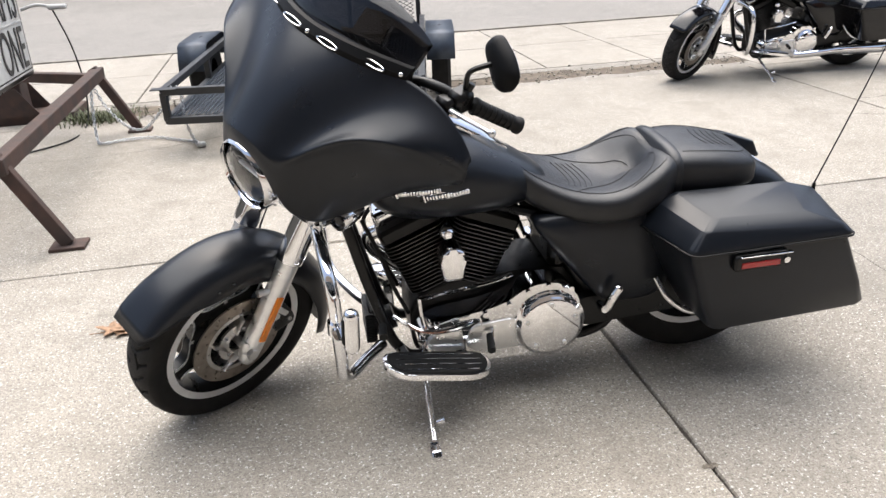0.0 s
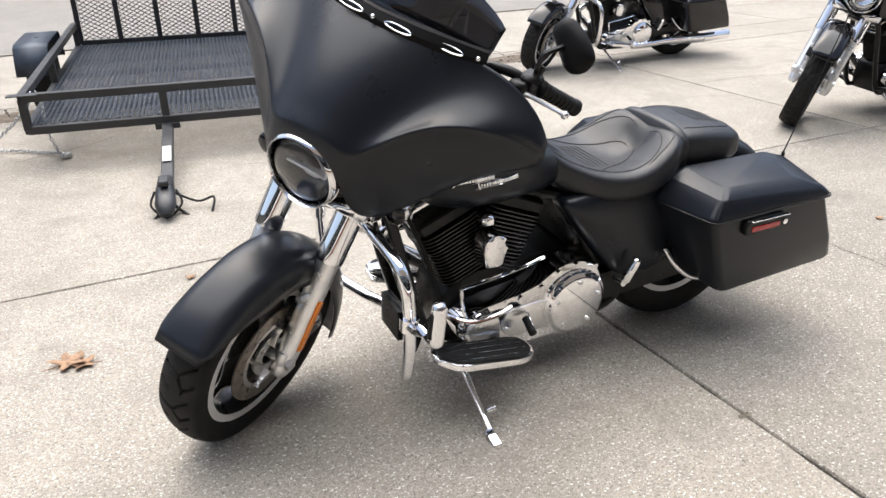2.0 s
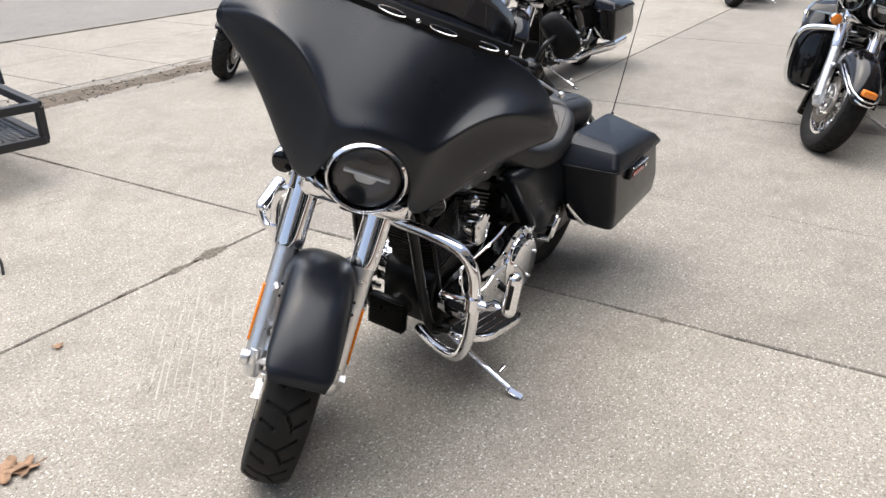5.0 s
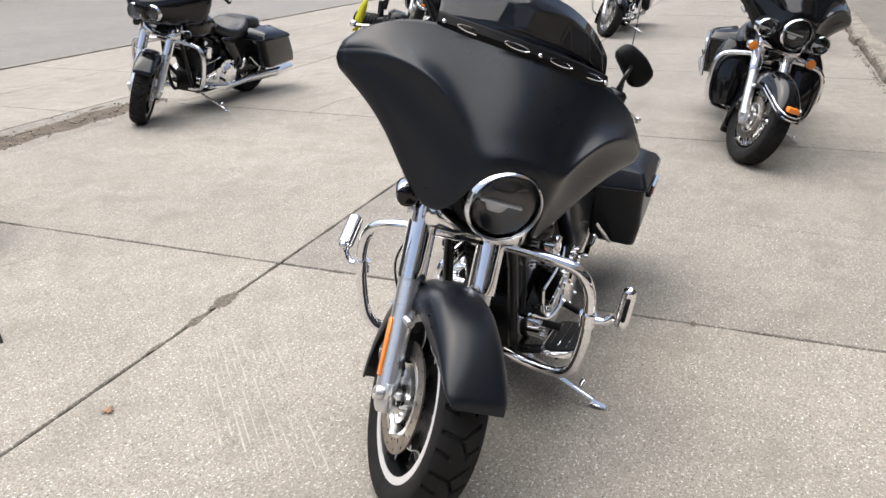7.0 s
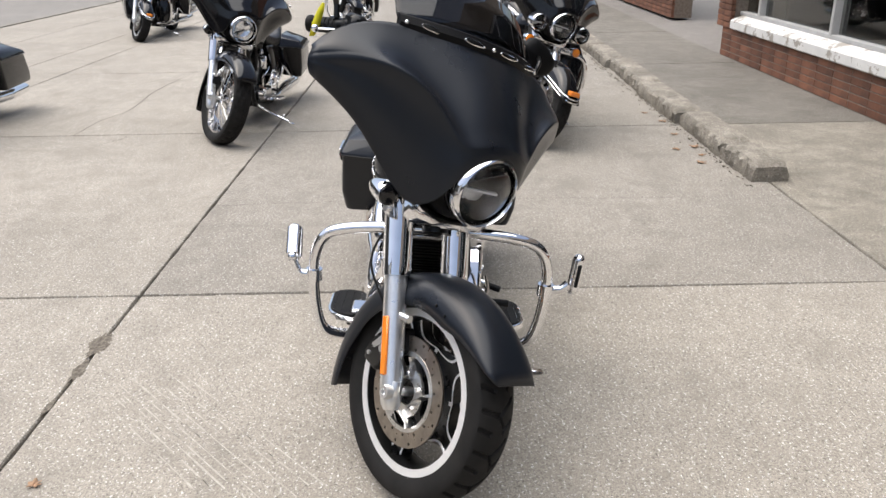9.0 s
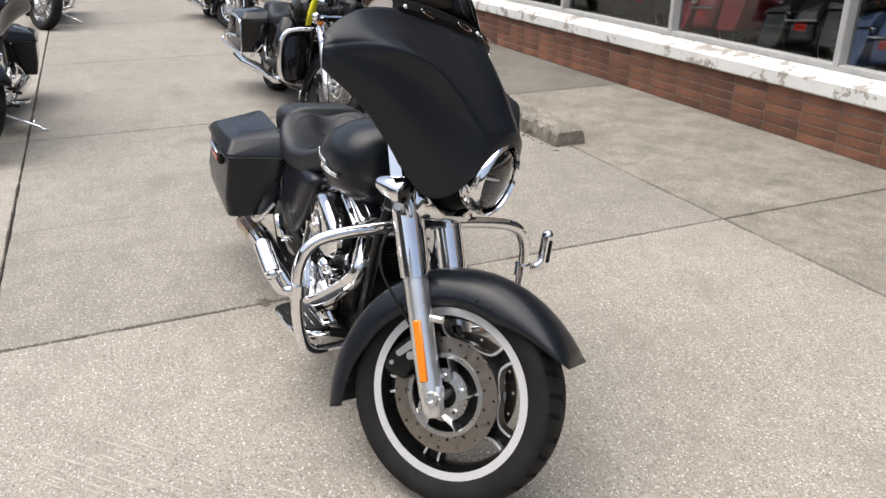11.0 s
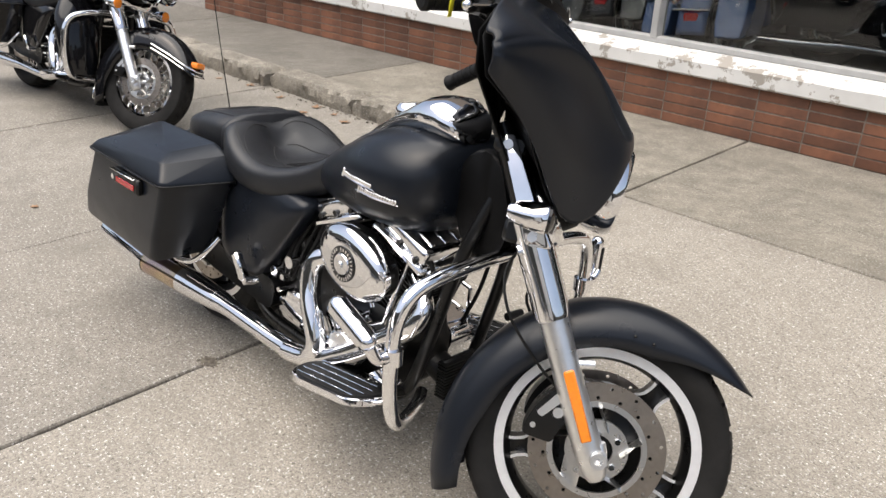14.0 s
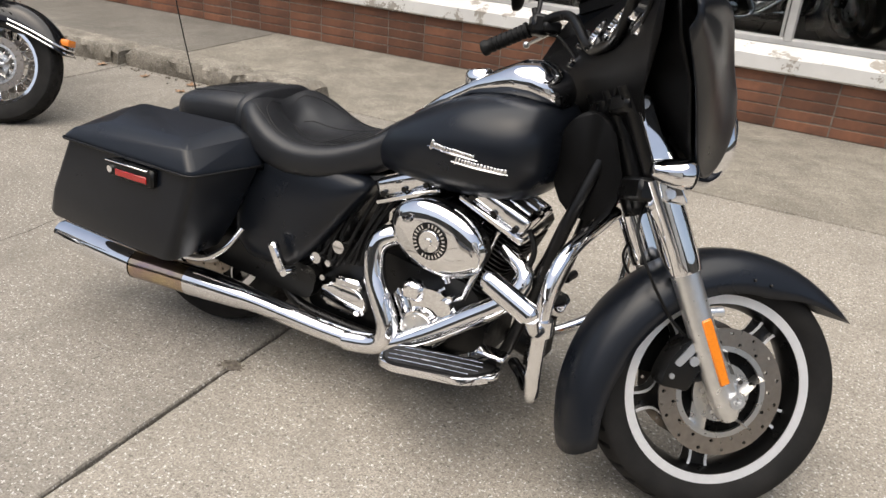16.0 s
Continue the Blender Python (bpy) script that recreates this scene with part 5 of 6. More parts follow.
    part("engine_fitting", bm, CHROME, en, "chrome plugs and caps")
    if full:
        bm = nb()
        for k in range(9):
            rng = random.Random(k)
            x0 = 0.38 + 0.02 * k
            tube(bm, [(x0, -0.11 - 0.005 * (k % 3), 0.28 + 0.01 * k), (x0 + 0.02, -0.125, 0.36), (x0 + 0.05 + rng.uniform(-0.02, 0.02), -0.115, 0.45), (x0 + 0.10, -0.09, 0.56)], 0.006, 6)
        tube(bm, [(0.96, -0.09, 0.60), (1.02, -0.11, 0.52), (0.98, -0.12, 0.40), (0.93, -0.11, 0.28)], 0.007, 6)
        tube(bm, [(1.04, 0.09, 0.62), (1.0, 0.115, 0.52), (0.97, 0.12, 0.42), (0.93, 0.115, 0.32)], 0.006, 6)
        part("hose", bm, GRIPRUBBER, en, "black hoses and wires")
        bm = nb()
        box(bm, (1.03, 0, 0.245), (0.02, 0.11, 0.11), 0.006)
        oc = part("oil_cooler", bm, BLACKMETAL, bike, "black finned oil cooler")
        bm = nb()
        for k in range(12):
            z = 0.20 + k * 0.0085
            box(bm, (1.035, 0, z), (0.032, 0.125, 0.003), 0.0)
        part("cooler_fin", bm, BLACKMETAL, oc)
        bm = nb()
        cyl(bm, (0.96, 0, 0.245), (1.03, 0, 0.225), 0.038, seg=24)
        part("oil_filter", bm, BLACKMETAL, en)

    # exhaust
    bm = nb()
    tube(bm, [(0.73, -0.09, 0.475), (0.655, -0.135, 0.468), (0.622, -0.155, 0.435), (0.632, -0.172, 0.365), (0.668, -0.185, 0.30), (0.692, -0.19, 0.24), (0.672, -0.195, 0.192), (0.58, -0.20, 0.172)], 0.0285, 16)
    ex = part("rear_header", bm, CHROME, bike, "chrome exhaust header")
    bm = nb()
    tube(bm, [(0.94, -0.09, 0.50), (1.01, -0.12, 0.46), (0.99, -0.14, 0.40), (0.90, -0.155, 0.325), (0.79, -0.172, 0.245), (0.70, -0.185, 0.195), (0.60, -0.197, 0.172)], [0.020, 0.022, 0.026, 0.029, 0.029, 0.027, 0.024], 16)
    part("front_header", bm, CHROME, bike, "chrome exhaust header")
    for s in mufflers:
        bm = nb()
        tube(bm, [(0.64, s * 0.195, 0.176), (0.50, s * 0.20, 0.176), (0.30, s * 0.208, 0.189), (0.22, s * 0.215, 0.193)], [0.026, 0.027, 0.030, 0.036], 20)
        tube(bm, [(0.24, s * 0.213, 0.192), (0.12, s * 0.222, 0.194), (0.06, s * 0.226, 0.193)], [0.035, 0.043, 0.044], 24)
        mf = part("muffler", bm, CHROME, bike, "chrome muffler")
        bm = nb()
        tube(bm, [(0.06, s * 0.226, 0.193), (-0.05, s * 0.232, 0.190), (-0.14, s * 0.238, 0.187)], 0.0430, 24)
        part("muffler_band", bm, HEATED if full else CHROME, mf, "heat-tinted golden muffler section" if full else "")
        bm = nb()
        lathe(bm, [(0.0435, 0.0), (0.0435, 0.33), (0.042, 0.345), (0.036, 0.345), (0.034, 0.30), (0, 0.28)], Matrix.Translation((-0.14, s * 0.238, 0.187)) @ Matrix.Rotation(radians(-90 - 0), 4, "Y") @ Matrix.Rotation(radians(s * 3), 4, "X"), 28)
        part("muffler_tip", bm, CHROME, mf)
    # engine guard with highway pegs
    if guards:
        for s in (1, -1):
            bm = nb()
            tube(bm, [(1.165, s * 0.02, 0.63), (1.163, s * 0.12, 0.628), (1.155, s * 0.235, 0.615), (1.148, s * 0.305, 0.59), (1.142, s * 0.338, 0.53), (1.140, s * 0.343, 0.44), (1.138, s * 0.335, 0.35), (1.135, s * 0.315, 0.285), (1.115, s * 0.27, 0.252), (1.06, s * 0.17, 0.228), (1.01, s * 0.10, 0.215)], 0.0165, 14)
            gd = part("engine_guard", bm, CHROME, bike, "chrome tubular engine guard")
            if pegs:
                bm = nb()
                cyl(bm, (1.141, s * 0.342, 0.44), (1.140, s * 0.342, 0.475), 0.024, seg=18)
                tube(bm, [(1.141, s * 0.35, 0.458), (1.142, s * 0.385, 0.462), (1.139, s * 0.408, 0.478 if s > 0 else 0.50)], [0.017, 0.012, 0.015], 10)
                pg = part("highway_peg", bm, CHROME, bike, "chrome highway peg on the guard")
                a, b = (V(1.112, 0.430, 0.455), V(1.108, 0.437, 0.545)) if s > 0 else (V(1.132, -0.405, 0.505), V(1.044, -0.415, 0.554))
                bm = nb()
                cyl(bm, a, b, 0.0195 if s > 0 else 0.024, seg=18)
                ball(bm, a, 0.020, seg=12)
                ball(bm, b, 0.0195, seg=12)
                part("peg_barrel", bm, CHROME, pg)
                bm = nb()
                off = V(0.008, 0.016, -0.004) if s < 0 else V(0.014, 0.0, 0)
                bar(bm, a.lerp(b, 0.12) + off, a.lerp(b, 0.92) + off, 0.020, 0.012, 0.003)
                part("peg_pad", bm, GRIPRUBBER, pg, "black rubber peg pad")
    # footboards
    for s in (1, -1):
        tilt = Matrix.Translation((0.873, s * 0.262, 0.238)) @ Matrix.Rotation(radians(-9), 4, "Y") @ Matrix.Rotation(radians(s * 4), 4, "X")
        out = rounded([(-0.150, -s * 0.062), (0.150, -s * 0.062), (0.155, s * 0.005), (0.105, s * 0.058), (-0.095, s * 0.062), (-0.148, s * 0.03)], 0.05, 4)
        bm = nb()
        plate(bm, out, -0.017, 0.0, "z", 0.004)
        fb = part("footboard", bm, CHROME, bike, "chrome-edged footboard", tilt)
        bm = nb()
        plate(bm, [(x * 0.93, y * 0.88) for x, y in out], 0.0, 0.006, "z", 0.003)
        pad = part("footboard_pad", bm, GRIPRUBBER, fb, "ribbed black rubber pad")
        bm = nb()
        for k in (-1.5, -0.5, 0.5, 1.5):
            wide = 0.125 - 0.012 * abs(k)
            tube(bm, [(-wide, k * 0.026, 0.007), (0, k * 0.026, 0.008), (wide, k * 0.026, 0.007)], 0.0011, 6, 2)
        part("pad_trim", bm, CHROME, pad, "thin chrome strips")
        bm = nb()
        bar(bm, (0.96, s * 0.11, 0.20), (0.95, s * 0.23, 0.225), 0.03, 0.022, 0.005)
        bar(bm, (0.79, s * 0.11, 0.18), (0.79, s * 0.23, 0.205), 0.03, 0.022, 0.005)
        cyl(bm, (0.95, s * 0.23, 0.212), (0.98, s * 0.25, 0.222), 0.010, seg=10)
        part("footboard_bracket", bm, SATIN, fb, "", tilt.inverted())
    if full:
        bm = nb()
        tube(bm, [(0.86, -0.16, 0.20), (0.92, -0.19, 0.24), (0.98, -0.20, 0.28)], [0.012, 0.011, 0.012], 8)
        box(bm, (0.995, -0.215, 0.287), (0.075, 0.045, 0.012), 0.004, None)
        part("brake_pedal", bm, CHROME, bike, "chrome brake pedal")
    # side stand
    bm = nb()
    tube(bm, [(0.895, 0.12, 0.165), (0.90, 0.18, 0.135), (0.907, 0.30, 0.085), (0.912, 0.37, 0.058)], [0.013, 0.012, 0.010, 0.010], 10)
    box(bm, (0, 0, 0), (0.028, 0.055, 0.007), 0.003, Matrix.Translation((0.912, 0.392, 0.047)) @ Matrix.Rotation(radians(-12), 4, "X"))
    cyl(bm, (0.895, 0.325, 0.085), (0.872, 0.33, 0.094), 0.008, 0.011, 10)
    part("side_stand", bm, CHROME, bike, "chrome side stand")
    # extras of the touring machine
    if trunk:
        bm = nb()
        for s in (1, -1):
            tube(bm, [(0.20, s * 0.37, 0.30), (-0.30, s * 0.385, 0.32), (-0.40, s * 0.36, 0.36), (-0.30, s * 0.385, 0.40), (0.10, s * 0.38, 0.42)], 0.011, 10)
            tube(bm, [(0.20, s * 0.36, 0.28), (0.19, s * 0.38, 0.5), (0.12, s * 0.385, 0.56), (-0.2, s * 0.37, 0.575)], 0.011, 10)
        part("bag_guard", bm, CHROME, bike, "chrome saddlebag guards")
    if lowers:
        for s in (1, -1):
            bm = nb()
            rows = []
            for z, w, d in ((0.27, 0.08, 0.05), (0.34, 0.11, 0.07), (0.48, 0.13, 0.085), (0.60, 0.12, 0.08), (0.68, 0.08, 0.05)):
                rows.append([V(1.10 - 0.25 * (z - 0.3) + d * math.cos(a), s * (0.22 + w * math.sin(a)), z) for a in [2 * math.pi * k / 20 for k in range(20)]])
            loft(bm, rows)
            part("lower_fairing", bm, GLOSSBLACK, bike, "gloss black lower leg fairing")
    return bike


# ---- ground ----
bm = nb()
s = 1500
bm.faces.new([bm.verts.new(p) for p in ((-s, -s, -0.04), (s, -s, -0.04), (s, s, -0.04), (-s, s, -0.04))])
ground = tagged(part("ground", bm, ROAD), "pale grey worn paving that reaches the horizon", "ground", kind="structure")
bm = nb()
box(bm, (7.0, 3.9, -0.033), (54.2, 10.94, 0.006))
tagged(part("joint_bed", bm, JOINT), "dark dirt filling the joints between the slabs", "joint filler", kind="structure")

pavement = tagged(new("pavement"), "pale weathered concrete slabs with straight dirty joints", "pavement", kind="structure")
sidewalk = tagged(new("sidewalk"), "grey concrete sidewalk along the shop", "sidewalk", kind="structure")


def slab(parent, x0, x1, y0, y1, mat, z=0.0, gap=0.0125, name="slab"):
    """One cast slab with slightly ragged edges and a bevel."""
    nx, ny = max(2, int((x1 - x0) / 0.06)), max(2, int((y1 - y0) / 0.06))
    nx, ny = min(nx, 52), min(ny, 58)
    rim = []
    for k in range(nx):
        x = x0 + (x1 - x0) * k / nx
        rim.append((x, y0, 0, 1))
    for k in range(ny):
        rim.append((x1, y0 + (y1 - y0) * k / ny, -1, 0))
    for k in range(nx):
        rim.append((x1 - (x1 - x0) * k / nx, y1, 0, -1))
    for k in range(ny):
        rim.append((x0, y1 - (y1 - y0) * k / ny, 1, 0))
    rings = []
    for inset, zz in ((gap * 0.5, -0.028), (gap * 0.5, -0.006), (gap * 0.5 + 0.0035, 0.0)):
        ring = []
        for x, y, dx, dy in rim:
            w = inset + 0.0035 * noise.noise(V(x * 9, y * 9, 3.1)) + 0.009 * max(0, noise.noise(V(x * 28, y * 28, 7.7)) - 0.1) - (0.0025 if noise.noise(V(x * 3.3, y * 3.3, 1.7)) > 0.22 else 0)
            cx = (1 if x < (x0 + x1) / 2 else -1) if dx == 0 and (abs(x - x0) < 1e-6 or abs(x - x1) < 1e-6) else dx
            cy = (1 if y < (y0 + y1) / 2 else -1) if dy == 0 and (abs(y - y0) < 1e-6 or abs(y - y1) < 1e-6) else dy
            ring.append(V(x + cx * w, y + cy * w, z + zz))
        rings.append(ring)
    bm = nb()
    loft(bm, rings, False)
    bm.verts.ensure_lookup_table()
    n = len(rim)
    bm.faces.new(list(bm.verts)[-n:])
    return part(name, bm, mat, parent, angle=30)


XS = [-20.0, -13.6, -10.6, -7.65, -4.68, -1.70, 1.265, 4.20, 7.15, 10.1, 13.1, 16.1, 19.1, 25, 34]
YS = [-0.115, 3.135, 6.05]
for a, b in zip(XS, XS[1:]):
    for c, d in zip(YS, YS[1:]):
        slab(pavement, a, b, c, d, CONCRETE if a < 1.0 or c > 3 else DARKCONCRETE)
    slab(sidewalk, a, b, -1.56, -0.115, SIDEWALK if a < 3.0 else DARKWALK)
# public walk and apron by the street
XT = [-20, -13, -10.0, -7.0, -4.0, -1.0, 0.55, 2.6, 3.62, 5.5, 7.5, 10.0, 13.0, 16.0, 22, 34]
for a, b in zip(XT, XT[1:]):
    slab(pavement, a, b, 6.72, 8.05, CONCRETE)
    slab(pavement, a, b, 8.05, 9.36, CONCRETE)
# broken strip of soil between lot and walk
bm = nb()
nx, ny = 220, 12
rows = []
for i in range(nx + 1):
    x = -20 + 54 * i / nx
    rows.append([V(x, 6.03 + 0.71 * j / ny, -0.026 + 0.030 * (0.5 + 0.5 * noise.noise(V(x * 2.2, j * 0.7, 0.3))) * (0 if j in (0, ny) else 1) + 0.014 * noise.noise(V(x * 9, j * 2.0, 4.0))) for j in range(ny + 1)])
loft(bm, rows, False, False)
tagged(part("soil_strip", bm, SOIL, None, angle=60), "strip of bare earth and grit between the slabs", "soil", kind="structure")
# concrete that has crept over most of that strip
for a, b in ((-20, -1.6), (4.35, 34)):
    slab(pavement, a, b, 6.05, 6.72, CONCRETE)
rng = random.Random(11)
bm = nb()
for k in range(1100):
    x, y = rng.uniform(-1.6, 4.3), rng.gauss(6.38, 0.12)
    r = 0.003 + 0.014 * rng.random() ** 3
    bmesh.ops.create_icosphere(bm, subdivisions=1, radius=r, matrix=Matrix.Translation((x, y, 0.0 + r * 0.3)) @ Matrix.Diagonal((1, rng.uniform(0.6, 1), 0.6, 1)))
tagged(part("gravel", bm, KERB, None, angle=20), "loose gravel on the bare strip", "gravel", kind="stuff")

# ragged lips of concrete that narrow the bare strip
for y0, y1, sd in ((6.052, 6.24, 2.0), (6.718, 6.56, 9.0)):
    bm = nb()
    rows = []
    for i in range(260):
        x = -1.6 + 5.95 * i / 259
        e = y1 + 0.11 * noise.noise(V(x * 1.1, sd, 0)) + 0.05 * noise.noise(V(x * 4.0, sd, 1)) + 0.02 * noise.noise(V(x * 15, sd, 2))
        rows.append([V(x, y0, -0.03), V(x, y0, -0.004), V(x, y0 + (e - y0) * 0.9, -0.002), V(x, e, -0.010), V(x, e, -0.03)])
    loft(bm, rows, False, False)
    part("slab", bm, DARKCONCRETE, pavement, "ragged worn edge of the concrete", angle=40)

# street
bm = nb()
loft(bm, [[V(x, 9.50, -0.02), V(x, 13.6, -0.015), V(x, 21.6, -0.02)] for x in (-400, -40, -10, 10, 40, 400)], False, False)
tagged(part("road", bm, ROAD), "worn grey street surface", "road", kind="structure")
bm = nb()
for k in range(60):
    x = -30 + k * 1.2
    loft(bm, [[V(x + dx, 9.36, -0.03), V(x + dx, 9.365 + 0.006 * noise.noise(V(x * 3, 1, 1)), 0.014 + 0.006 * noise.noise(V(x * 2 + dx, 0, 0))), V(x + dx, 9.49, 0.004), V(x + dx, 9.51, -0.03)] for dx in (0.004, 0.4, 0.8, 1.196)], False, False)
tagged(part("street_kerb", bm, KERB, None, angle=40), "low worn kerb at the edge of the street", "kerb", kind="structure")
bm = nb()
loft(bm, [[V(x, 21.50, -0.03), V(x, 21.52, 0.10), V(x, 21.75, 0.11), V(x, 24.2, 0.11)] for x in (-200, -20, 0, 20, 200)], False, False)
tagged(part("far_pavement", bm, ROAD), "pavement on the far side of the street", "pavement", kind="structure")


# added unseen dark blocks round the lot, so paint and chrome reflect a darker horizon
BACKDROP = node_mat("backdrop_block", (0.11, 0.095, 0.08), 0.8, var=0.6, var_scale=0.25, tint=(0.055, 0.06, 0.05), bump=0.4, bump_scale=20)
for name, c, size, words in (("backdrop_far_side", (0, 27, 3.4), (130, 6, 6.8), "added dark block across the street, unseen, for reflections"), ("backdrop_west", (-34, 4, 2.9), (6, 40, 5.8), "added dark block beyond the lot, unseen, for reflections"), ("backdrop_east", (52, 4, 2.9), (6, 40, 5.8), "added dark block far beyond the lot, unseen, for reflections")):
    bm = nb()
    box(bm, c, size, 0.1)
    box(bm, (c[0], c[1], c[2] * 2 + 0.08), (size[0] + 0.4, size[1] + 0.4, 0.16), 0.03)
    tagged(part(name, bm, BACKDROP), words, "wall", kind="structure")


# cracks: thin dark ribbons that wander over the slabs
def crack(points, w=0.004, seed=1.0):
    bm = nb()
    line = curve([V(x, y, 0.0012) for x, y in points], 14)
    rows = []
    for i, p in enumerate(line):
        d = (line[min(i + 1, len(line) - 1)] - line[max(i - 1, 0)]).normalized()
        nrm = V(-d.y, d.x, 0)
        q = p + nrm * 0.018 * noise.noise(V(p.x * 7, p.y * 7, seed))
        ww = w * (0.35 + 0.8 * abs(noise.noise(V(p.x * 15, p.y * 15, seed + 5))))
        rows.append([q - nrm * ww, q + nrm * ww])
    loft(bm, rows, False, False)
    return tagged(part("crack", bm, JOINT), "hairline crack across the concrete", "crack", "cracks in the concrete", "structure")


crack([(2.44, 3.12), (2.48, 2.2), (2.47, 1.4), (2.45, 0.82), (2.44, 0.3), (2.45, -0.10)], 0.0028, 2.0)
crack([(4.20, 4.67), (4.7, 4.66), (5.13, 4.57), (6.1, 4.64), (7.2, 4.56)], 0.007, 3.0)
crack([(3.75, 4.4), (4.15, 4.2)], 0.004, 3.5)
crack([(-2.2, 5.2), (-1.2, 5.05), (-0.3, 5.25), (0.4, 5.9)], 0.004, 4.0)
crack([(-0.1, 4.3), (0.5, 4.4), (1.25, 4.2)], 0.002, 6.0)
crack([(1.17, -0.52), (0.83, -0.47), (0.58, -0.53), (0.4, -0.54), (0.24, -0.57)], 0.0022, 12.0)
crack([(-0.5, 7.0), (0.2, 8.2), (0.5, 9.3)], 0.005, 8.0)

# broken-out spots along the joints
SPALL = node_mat("broken_concrete", (0.17, 0.148, 0.118), 0.95, var=0.6, var_scale=70, tint=(0.06, 0.05, 0.04), bump=1.0, bump_scale=150)
for x, y, sx, sy in ((0.84, 3.14, 0.10, 0.04), (0.66, 3.135, 0.09, 0.022), (1.27, 2.17, 0.045, 0.03), (0.42, 3.14, 0.05, 0.015), (1.26, 1.30, 0.03, 0.012)):
    bm = nb()
    rng = random.Random(int(x * 100))
    bm.faces.new([bm.verts.new((x + sx * math.cos(a) * rng.uniform(0.6, 1.1), y + sy * math.sin(a) * rng.uniform(0.5, 1.15), 0.0016)) for a in [2 * math.pi * k / 40 for k in range(40)]])
    tagged(part("spalled_patch", bm, SPALL), "broken-out dirty spot at a slab joint", "spall", "spalled patches", "structure")

# ---- shop front ----
WALL_Y = -1.56
wall = tagged(new("wall_shop"), "low wall of stacked reddish-brown bricks under the shop windows", "wall", kind="structure")
bm = nb()
box(bm, (0.0, WALL_Y - 0.095, 0.15), (15.6, 0.22, 0.40))
part("wall_core", bm, MORTAR, wall, "mortar bed of the brick wall")
for x0, x1, y0, y1 in ((7.55, 7.8, WALL_Y - 2.5, WALL_Y - 0.02),):
    bm = nb()
    box(bm, ((x0 + x1) / 2, (y0 + y1) / 2, 2.0), (x1 - x0 - 0.02, y1 - y0, 4.0))
    part("end_pier", bm, MORTAR, wall, "end wall of the shop")
brick = nb()
box(brick, (0, 0, 0), (0.3035, 0.05, 0.0575), 0.0025)
brick_me = bpy.data.meshes.new("brick")
brick.to_mesh(brick_me)
brick.free()
brick_me.materials.append(BRICK)
rng = random.Random(4)
for row in range(5):
    for k in range(-10, 25):
        ob = new("brick", brick_me)
        ob.parent = wall
        ob.location = (0.165 + 0.3115 * k, WALL_Y - 0.006 + rng.uniform(-0.002, 0.002), 0.034 + row * 0.0655)
        ob.rotation_euler = (0, rng.uniform(-0.005, 0.005), rng.uniform(-0.004, 0.004))
# the pier that ends the window front, of short bricks
short = nb()
box(short, (0, 0, 0), (0.205, 0.05, 0.0575), 0.0025)
short_me = bpy.data.meshes.new("pier_brick")
short.to_mesh(short_me)
short.free()
short_me.materials.append(BRICK)
for row in range(26):
    for k in range(2):
        ob = new("brick", short_me)
        ob.parent = wall
        ob.location = (7.58 + 0.108 + (k - 0.25) * 0.212, WALL_Y + 0.012, 0.36 + row * 0.0655)
    ob = new("brick", short_me)
    ob.parent = wall
    ob.location, ob.rotation_euler = (7.81, WALL_Y - 0.13, 0.034 + row * 0.0655), (0, 0, math.pi / 2)

sill = nb()
rows = []
for i in range(150):
    x = -7.8 + 15.25 * i / 149
    j = 0.006 * noise.noise(V(x * 6, 0, 0)) + 0.004 * noise.noise(V(x * 21, 2, 0))
    rows.append([V(x, WALL_Y - 0.20, 0.325), V(x, WALL_Y + 0.045 + j, 0.332 + j * 0.5), V(x, WALL_Y + 0.060 + j, 0.345), V(x, WALL_Y + 0.058 + j, 0.425 + j), V(x, WALL_Y + 0.045, 0.437), V(x, WALL_Y - 0.06, 0.475), V(x, WALL_Y - 0.20, 0.48)])
loft(sill, rows)
tagged(part("sill", sill, WHITEPAINT, None, angle=35), "window sill of flaking white paint over concrete", "sill", kind="structure")

bm = nb()
box(bm, (-0.1, WALL_Y - 0.12, 0.495), (15.3, 0.09, 0.04), 0.006)
box(bm, (-0.1, WALL_Y - 0.12, 2.72), (15.3, 0.09, 0.10), 0.006)
fr = tagged(part("window_1", bm, FRAMEPAINT), "long shop window with white painted frame", "window", kind="structure")
for x in (-6.2, -4.55, -2.92, -1.28, 0.37, 2.075, 3.70, 5.35, 7.0):
    bm = nb()
    box(bm, (x, WALL_Y - 0.12, 1.60), (0.052, 0.10, 2.2), 0.006)
    box(bm, (x + 0.045, WALL_Y - 0.15, 1.60), (0.02, 0.04, 2.2), 0.003)
    part("mullion", bm, FRAMEPAINT, fr, "pale upright window bar")
prev = -7.7
for x in (-6.2, -4.55, -2.92, -1.28, 0.37, 2.075, 3.70, 5.35, 7.0, 7.5):
    bm = nb()
    box(bm, ((prev + x) / 2, WALL_Y - 0.14, 1.6), (x - prev - 0.02, 0.006, 2.2))
    pane = part("pane", bm, WINDOW, fr, "large window pane")
    pane.visible_shadow = False
    prev = x
bm = nb()
box(bm, (-0.1, WALL_Y - 0.12, 3.6), (15.5, 0.25, 1.7))
box(bm, (-0.1, WALL_Y - 3.6, 4.4), (15.5, 7.0, 0.12))
tagged(part("wall_upper", bm, MORTAR), "plain upper wall and flat roof of the shop", "wall", kind="structure")
# floor, walls and ceiling take the room's shade from their dark colours
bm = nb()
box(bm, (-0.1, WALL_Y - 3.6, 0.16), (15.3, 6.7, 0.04))
